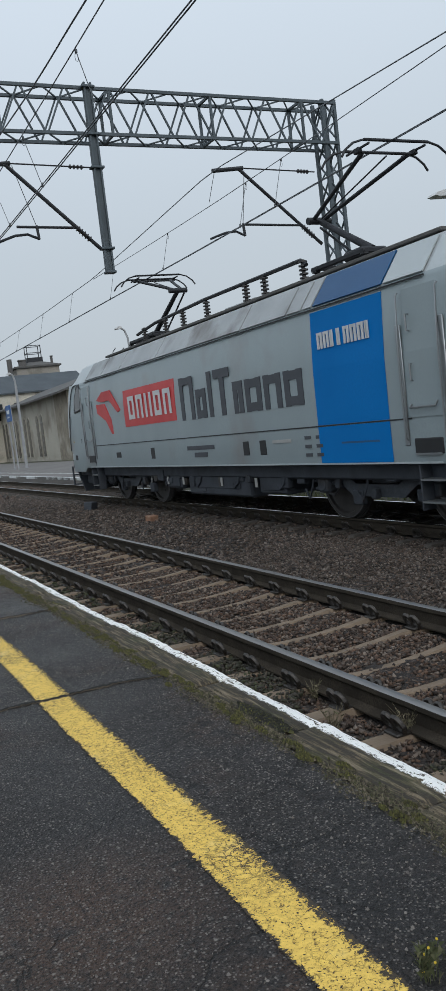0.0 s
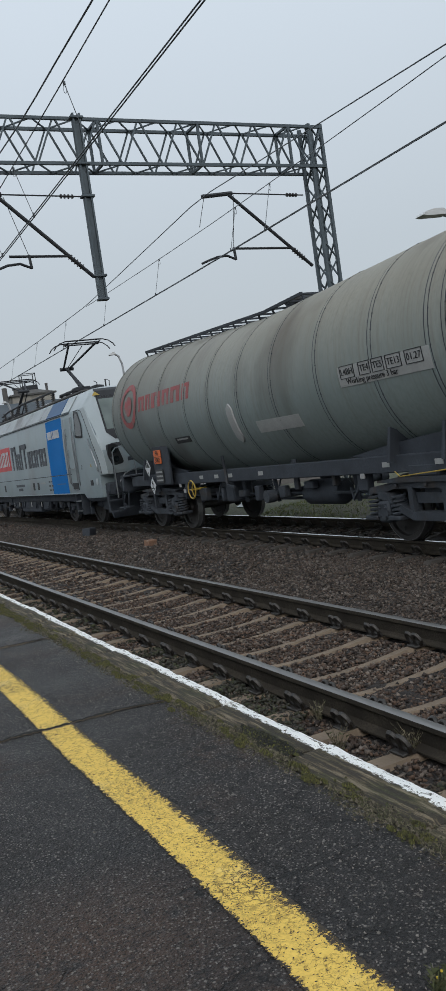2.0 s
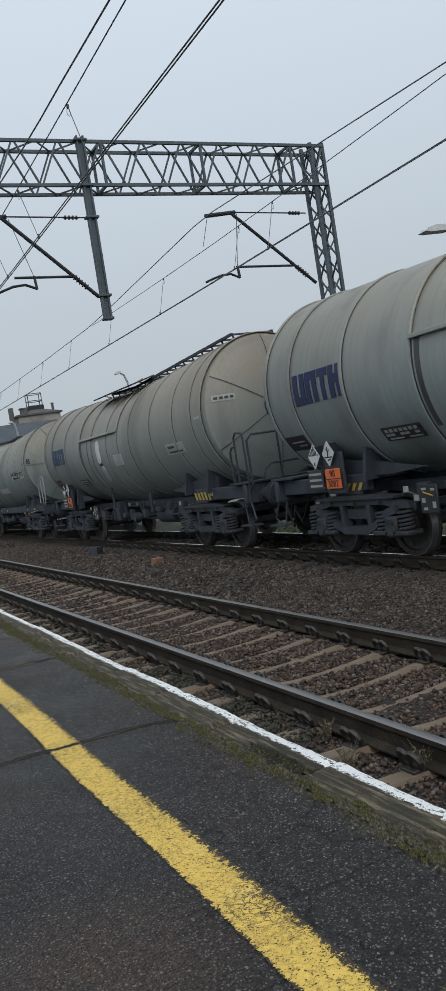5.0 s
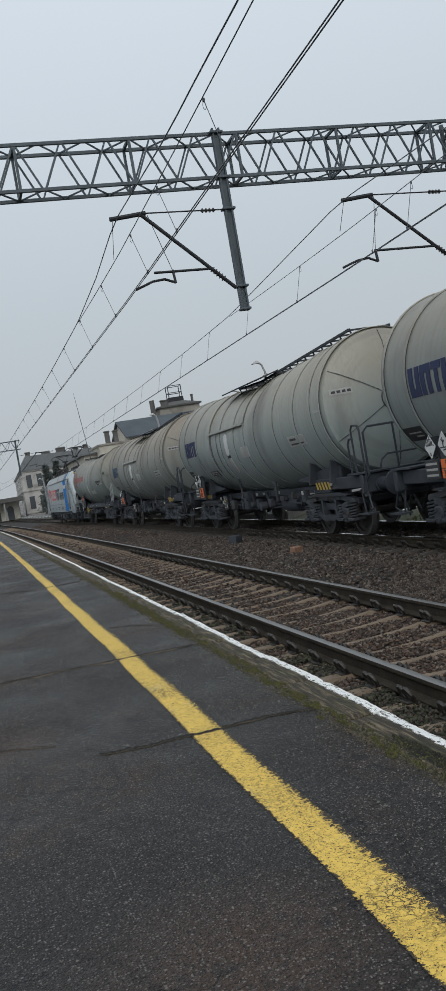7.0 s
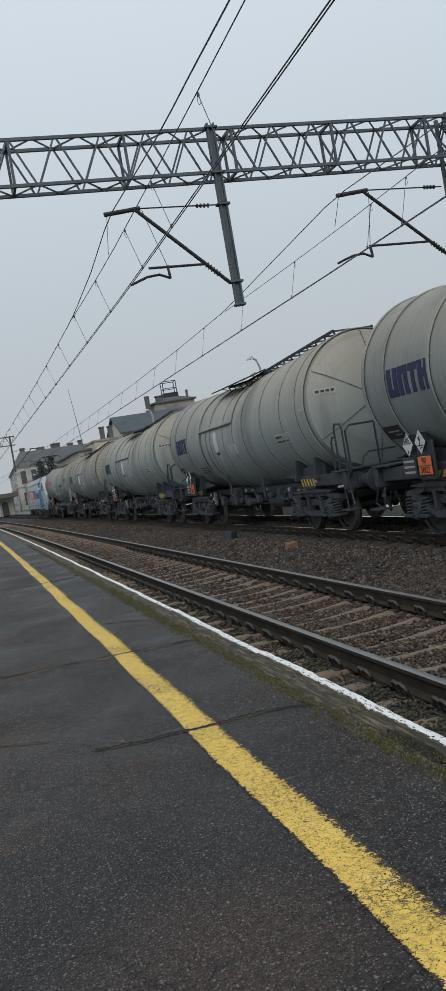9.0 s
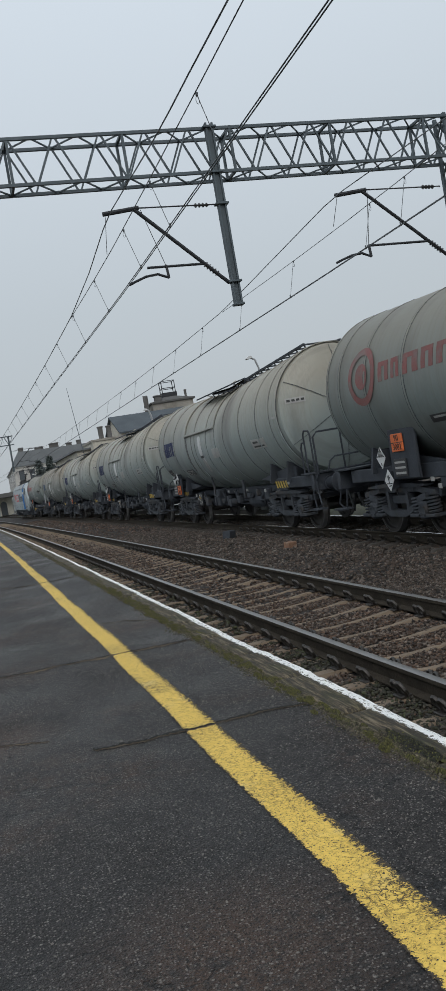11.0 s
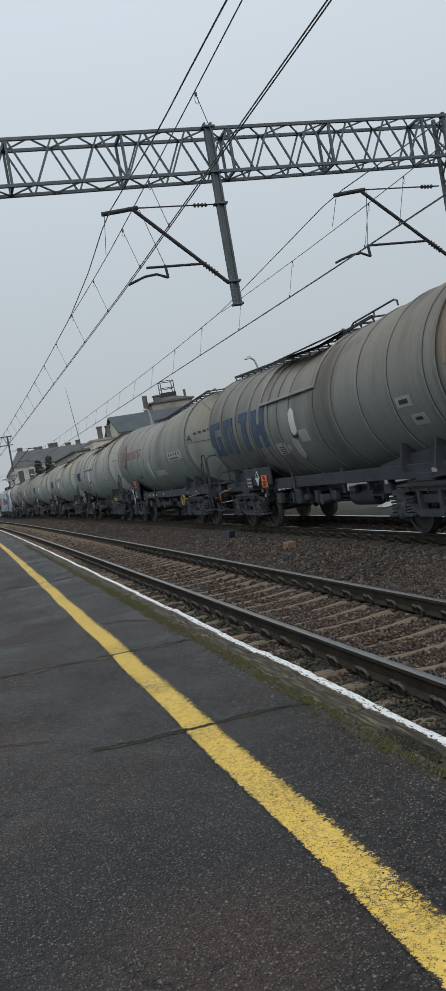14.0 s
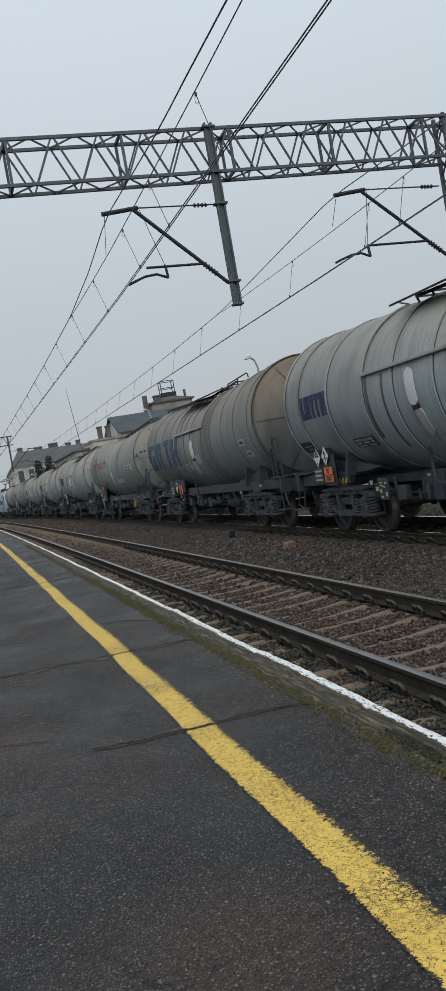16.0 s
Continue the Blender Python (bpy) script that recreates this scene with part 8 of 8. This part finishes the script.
def buildings():
    # goods shed with tall arched doors, parallel to the tracks
    shed = house("goods_shed", "weathered plaster goods shed with tall arched openings", (20.4, 72, 0), -1.5, (46, 11, 6.0), 1.8, M_STUCCO, M_TAR,
          [("f", 11.9 + k * 6.2 + d, 1.15, 0.4, 4.45) for k in range(6) for d in (-0.95, 0.95)], True, over=0.9)
    g = Geo()
    g.box((0.0, 2.3, 2.75), (0.10, 4.9, 6.3))
    part("stone_bay", g, M_RUBBLE, shed, "bare rubble masonry bay", smooth=False)
    # taller hall with slate roof, its ridge across the line of sight, and a stair tower behind it
    house("station_hall", "pale gabled hall with a dark slate roof", (32.5, 104.5, 0), 90, (13, 11, 8.1), 2.3, M_STUCCO4, M_SLATE,
          [("f", 1.8 + 2.4 * k, 1.0, 4.9, 6.9) for k in range(5)] + [("g", 3.2, 1.0, 4.6, 6.6), ("g", 7.6, 1.0, 4.6, 6.6)])
    house("gabled_wing", "pale rendered wing with chimneys beside the hall", (15.6, 103.5, 0), 0, (8, 4.2, 7.6), 0.25, M_STUCCO4, M_STUCCO2,
          [("f", 2, 1.0, 4.2, 6.2), ("f", 5.5, 1.0, 4.2, 6.2)], ridge_along=False, chimneys=((1.3, 0.8, 7.4, 0.55, 1.7), (2.4, 1.2, 7.4, 0.55, 1.7)), over=0.15)
    tower = house("stair_tower", "square plaster tower with a low roof and railing cage", (27.0, 118, 0), -4, (6.0, 5.8, 12.3), 0.7, M_STUCCO2, M_TAR,
                  [("f", 2, 0.9, 9.0, 10.6), ("f", 4.4, 0.9, 9.0, 10.6), ("g", 1.6, 0.7, 9.2, 10.7), ("g", 3.9, 0.7, 9.2, 10.7)], ridge_along=False,
                  chimneys=((0.9, 0.5, 12.0, 0.9, 1.2), (5.0, 0.6, 12.2, 0.3, 1.3)), over=0.3)
    g = Geo()
    g.tube((-0.9, -0.2, 0), (-0.9, -0.2, 13.4), 0.40, 10, 0.36)
    part("flue", g, M_SOOT, tower, "dark round flue beside the tower")
    for x in (2.0, 3.9):
        for y in (2.0, 3.9):
            g = Geo()
            g.tube((x, y, 12.9), (x, y, 15.3), 0.06, 6)
            part("cage_post", g, M_DKSTEEL, tower)
    for z in (14.3, 15.3):
        g = Geo()
        g.pipe([(2.0, 2.0, z), (3.9, 2.0, z), (3.9, 3.9, z), (2.0, 3.9, z), (2.0, 2.0, z)], 0.05, 6)
        part("cage_rail", g, M_DKSTEEL, tower)
    g = Geo()
    g.box((2.95, 2.95, 13.2), (2.2, 2.2, 0.9), 0.05)
    part("roof_hatch", g, M_DKSTEEL, tower, "dark hatch box under the railing cage")
    # long two-storey station building further along, with a steep-sided zinc roof
    sb = house("station_building", "two-storey pale grey station building with a zinc roof", (9.2, 160, 0), -1.5, (50, 15, 8.3), 0.4, M_STUCCO3, M_ZINC,
               [("f", 3 + k * 3.6, 1.3, z, z + 2.1) for k in range(13) for z in (1.2, 5.4)] + [("g", 1.3 + 1.9 * k, 0.95, z, z + 2.3) for k in range(7) for z in (1.2, 5.1)], ridge_along=False, over=0.25, glass=M_FARWIN)
    g = Geo()
    g.add([(0.9, 0.6, 8.3), (14.2, 0.6, 8.3), (14.2, 49, 8.3), (0.9, 49, 8.3), (1.3, 1.0, 10.9), (13.8, 1.0, 10.6), (13.8, 48, 10.6), (1.3, 48, 10.9)],
          [(0, 1, 5, 4), (1, 2, 6, 5), (2, 3, 7, 6), (3, 0, 4, 7), (4, 5, 6, 7)])
    up = part("upper_roof", g, M_ZINC, sb, "zinc clad upper roof", smooth=False)
    for x, y, w, d, h in ((1.9, 2, 0.9, 0.9, 0.75), (5.2, 2.4, 1.5, 1.0, 0.45), (8.0, 2.6, 1.7, 1.0, 0.75), (10.8, 3, 1.0, 1.0, 0.4), (12.6, 2.2, 0.8, 0.8, 0.6)):
        g = Geo()
        g.box((x, y, 10.7 + h / 2), (w, d, h + 0.4), 0.03)
        g.box((x, y, 10.75 + h), (w + 0.15, d + 0.15, 0.12), 0.02)
        part("chimney", g, M_SOOT, up, smooth=False)
    for z in (0.55, 4.6, 8.1):
        g = Geo()
        g.box((7.5, -0.07, z), (15.3, 0.16, 0.28), 0.02)
        g.box((-0.07, 25, z), (0.16, 50, 0.28), 0.02)
        part("string_course", g, M_STUCCO3, sb, "pale band along the wall", smooth=False)
    house("annex", "low pale annex between the buildings", (13.9, 106, 0), 0, (26, 6, 6.9), 0.4, M_STUCCO, M_ZINC, [("f", 3 + 3.2 * k, 1.2, 2.6, 4.8) for k in range(6)], ridge_along=False)
    # shelter on the next platform: flat roof with a dark fascia, pale back wall, posts along its open side
    t = thing("platform_shelter", "flat-roofed platform shelter with a dark fascia and pale walls", "shelter", at=(2.2, 150, 0.1))
    g = Geo()
    g.box((2.9, 8, 3.30), (6.6, 16.4, 0.75), 0.04)
    part("roof", g, M_TAR, t, "dark flat roof and fascia", smooth=False)
    g = Geo()
    g.box((2.9, 9.5, 1.4), (5.0, 12.0, 3.05))
    part("wall", g, M_STUCCO4, t, smooth=False)
    for x in (1.6, 3.9):
        g = Geo()
        g.prism(arch_poly(x, 1.1, -0.1, 2.3), 3.42, 3.52, 1)
        part("doorway", g, M_FARWIN, t, "dark arched doorway", smooth=False)
    for x in (-0.2, 2.9, 6.0):
        for y in (0.2, 15.8):
            g = Geo()
            g.tube((x, y, -0.1), (x, y, 3.0), 0.12, 8)
            part("post", g, M_POLE, t)


buildings()


def spruce(at, h, seed):
    t = thing("spruce", "spruce beside the station building, its green paled for haze", "tree", "spruces", at=at)
    rr = random.Random(seed)
    g = Geo()
    g.tube((0, 0, 0), (0, 0, h), 0.22, 8, 0.03)
    part("trunk", g, M_BARK, t)
    g = Geo()
    for k in range(46):
        z = h * (0.10 + 0.88 * k / 46)
        reach = (h - z) * 0.28 + 0.25
        for j in range(9):
            a = rr.uniform(0, 6.283)
            ln = reach * rr.uniform(0.65, 1.1)
            d = Vector((math.cos(a), math.sin(a), -0.25))
            for q in range(9):
                f = (q + 1) / 9
                c = Vector((0, 0, z)) + d * ln * f + Vector((0, 0, 0.18 * ln * f * f))
                s = 0.16 + 0.28 * (1 - f) * reach * 0.4
                o = [Vector((rr.gauss(0, s), rr.gauss(0, s), rr.gauss(0, s * 0.5) - 0.1)) for _ in range(3)]
                g.add([c + v for v in o], [(0, 1, 2)])
    part("crown", g, M_NEEDLE, t, smooth=False, fix=False)


spruce((13.0, 132, 0), 8.2, 1)
spruce((11.5, 134, 0), 8.0, 2)


def street_lamp(at, h, arm, label, r=0.06):
    t = thing("street_lamp", label, "street lamp", "lamps", at=at)
    g = Geo()
    g.tube((0, 0, -0.3), (0, 0, h - 0.9), r * 1.2, 8, r)
    s = 1 if arm > 0 else -1
    g.pipe([(0, 0, h - 0.95), (arm * 0.05, 0, h - 0.5), (arm * 0.35, 0, h - 0.12), (arm * 0.8, 0, h)], r * 0.8, 6)
    part("pole", g, M_POLE, t, "pale steel pole with a bent arm")
    g = Geo()
    g.prism([(arm * 0.72, h + 0.03), (arm * 0.90, h + 0.085), (arm * 1.15, h + 0.075), (arm * 1.40, h + 0.015), (arm * 1.46, h - 0.045), (arm * 1.35, h - 0.065), (arm * 0.72, h - 0.035)], -0.14, 0.14, 1)
    part("lamp_head", g, M_LAMP, t, "grey lamp head")


street_lamp((13.3, 14.0, -0.2), 5.96, -0.9, "pale street lamp on a bent arm behind the train")
street_lamp((14.75, 40.0, -0.2), 7.0, -0.42, "grey street lamp beyond the goods train")
street_lamp((13.5, 60.0, 0.1), 6.6, -0.35, "pale lamp post on the far platform", 0.09)
street_lamp((10.2, 125.0, 0.0), 5.4, -0.5, "pale lamp post in front of the spruces", 0.09)


def station_sign(at):
    t = thing("station_sign", "blue sign board on two posts on the far platform", "sign", at=at)
    g = Geo()
    for y in (-0.6, 0.6):
        g.tube((0, y, 0), (0, y, 4.3), 0.05, 8)
    part("post", g, M_POLE, t)
    g = Geo()
    g.box((-0.06, 0, 3.85), (0.05, 1.5, 1.1), 0.01)
    part("board", g, M_SIGNBLUE, t)
    g = Geo()
    g.box((-0.09, 0, 3.95), (0.01, 0.8, 0.25))
    g.box((-0.09, 0, 3.6), (0.01, 0.6, 0.12))
    part("sign_bar", g, M_WHITE, t, "unreadable pale lines")


station_sign((12.7, 59.5, 0.13))


def mast(at, h, lean):
    t = thing("aerial_mast", "thin dark aerial mast above the roofs", "mast", at=at)
    g = Geo()
    g.tube((0, 0, 0), (lean, 0, h), 0.06, 6, 0.02)
    part("pole", g, M_GALV, t)


mast((14.4, 100, 0), 13.8, -1.2)


def loose_block(at, size, material, label, name, turn):
    g = Geo()
    g.box((0, 0, size[2] / 2), size, 0.015)
    o = part(name, g, material)
    tagged(o, label, "block")
    o.location, o.rotation_euler = at, (0.1, 0.05, radians(turn))


loose_block((6.17, 16.7, -0.17), (0.24, 0.16, 0.15), M_BLOCK, "broken reddish block lying on the ballast", "broken_block", 20)
loose_block((6.5, 22.1, -0.17), (0.4, 0.22, 0.2), M_UNDER, "dark stone lying beside the track", "dark_stone", 50)


def weed(at, seed, tall, flowers):
    rr = random.Random(seed)
    t = thing("weed", "small weed with thin stalks growing from a crack", "weed", "weeds", at=at)
    g = Geo()
    tips = []
    for k in range(26):
        a, ln = rr.uniform(0, 6.3), rr.uniform(0.4, 1.0) * tall
        p = [(rr.gauss(0, 0.012), rr.gauss(0, 0.012), 0.0)]
        for j in (0.35, 0.7, 1.0):
            p.append((p[0][0] + math.cos(a) * ln * 0.45 * j * j, p[0][1] + math.sin(a) * ln * 0.45 * j * j, ln * j))
        g.pipe(p, 0.0012, 3)
        tips.append(p[-1])
        for j in (1, 2):
            q, w = Vector(p[j]), 0.012
            g.add([q, q + Vector((rr.uniform(-w, w), rr.uniform(-w, w), 0.012)), q + Vector((rr.uniform(-2 * w, 2 * w), rr.uniform(-2 * w, 2 * w), 0.02))], [(0, 1, 2)])
    part("foliage", g, M_WEED if flowers else M_STRAW, t, smooth=False, fix=False)
    for k, p in enumerate(tips[:flowers]):
        g = Geo()
        g.lathe([(0.0, 0.0), (0.002, 0.0038), (0.006, 0.0034), (0.008, 0.0)], 6, 2, p)
        part("flower", g, M_FLOWER, t)


M_FLOWER = flat("flower_yellow", (0.55, 0.40, 0.03), 0.7)
weed((1.235, 1.74, PLAT), 1, 0.075, 4)
weed((1.29, 1.80, PLAT), 2, 0.05, 1)
weed((2.86, 3.98, -0.22), 3, 0.24, 0)
weed((2.60, 4.36, -0.22), 4, 0.20, 0)
weed((2.80, 4.9, -0.22), 5, 0.16, 0)


def rag_heap(at, seed):
    rr = random.Random(seed)
    g = Geo()
    n, m = 15, 9
    vs = []
    for j in range(m):
        for i in range(n):
            x, y = (i / (n - 1) - 0.5) * 1.0, (j / (m - 1) - 0.5) * 0.6
            e = max(0.0, 1 - (2 * abs(x) / 1.0) ** 2) * max(0.0, 1 - (2 * abs(y) / 0.6) ** 2)
            vs.append((x + rr.uniform(-.02, .02), y + rr.uniform(-.02, .02), 0.22 * e + 0.10 * e * rr.uniform(-1, 1)))
    g.add(vs, [(j * n + i, j * n + i + 1, (j + 1) * n + i + 1, (j + 1) * n + i) for j in range(m - 1) for i in range(n - 1)])
    o = part("plastic_sheet", g, M_WHITE, smooth=False, fix=False)
    tagged(o, "crumpled white plastic sheet lying on the verge", "rubbish")
    o.location = at


rag_heap((11.0, 21.0, -0.05), 2)


# ---- the train's make-up ----
LOCO = locomotive()
FIRST = tank_wagon("red", M_TANK_A, letter="B")
SIXTH = tank_wagon("red", M_TANK_A, letter="A")
SECOND = tank_wagon("blue", M_TANK_B)
PALE = tank_wagon("blue", M_TANK_D)
COOL = tank_wagon("blue", M_TANK_E)
WIDE = tank_wagon("wide", M_TANK_C, M_RUSTEND)
# vehicle, and its middle along the line at the start
PITCH = 14.7
TRAIN = [(LOCO, 15.2)]
ORDER = [FIRST, SECOND, PALE, PALE, PALE, SIXTH, WIDE, COOL]
seen = set()
for i, w in enumerate(ORDER):
    middle = 2.9 - 4.65 - i * PITCH + (0.18, -0.25, -0.08, -0.08, -0.08, -0.08, -0.08, 0.16)[i]
    v = w if w.name not in seen else copy_thing(w, pose(0, 0, 0))
    seen.add(w.name)
    TRAIN.append((v, middle))


# ---- movement ----
RUN = [  # seconds, metres run
    (0.0, 0.0), (0.5, 3.90), (1.0, 7.56), (1.5, 11.06), (2.0, 15.06), (2.5, 18.56), (3.0, 22.66), (3.2, 24.16), (5.3, 39.4), (5.5, 41.0), (6.0, 44.9), (6.5, 48.6), (7.0, 52.7),
    (7.5, 56.65), (8.0, 60.6), (8.5, 64.55), (9.0, 67.95), (9.2, 69.77), (11.3, 86.6), (11.5, 88.05), (12.0, 92.1), (12.5, 95.95), (13.0, 99.5), (13.5, 103.5), (14.0, 107.1),
    (14.5, 110.95), (15.0, 114.7), (15.1, 115.5), (16.0, 115.5)]


def run_at(t):
    for (a, p), (b, q) in zip(RUN, RUN[1:]):
        if t <= b:
            return p + (q - p) * (t - a) / (b - a)
    return RUN[-1][1]


def on_track(middle, half):
    """The pose of a vehicle whose bogies, half apart from its middle, stand on the far track."""
    pa, pb = middle + half, middle - half
    xa, xb = TRACK_FAR + bend(pa), TRACK_FAR + bend(pb)
    return pose((xa + xb) / 2, middle, 0, 0, 0, math.degrees(math.atan2(xb - xa, pa - pb)))


def motions():
    times = sorted({round(0.25 * k, 2) for k in range(61)} | {15.1, 15.2, 15.6, 16.0, 3.2, 5.3, 9.2, 11.3})
    spin_times = [round(0.0667 * k, 4) for k in range(227)] + [15.2, 16.0]
    for v, middle in TRAIN:
        half = 5.22 if v is LOCO else 4.65
        walk(v, [(t, on_track(middle + run_at(t), half)) for t in times])
        for b in v.children:
            for w in b.children:
                if w.name.startswith("wheelset"):
                    r = w.location.z
                    y = w.location.y
                    walk(w, [(t, pose(0, y, r, -math.degrees(run_at(t) / r), 0, 0)) for t in spin_times])


motions()
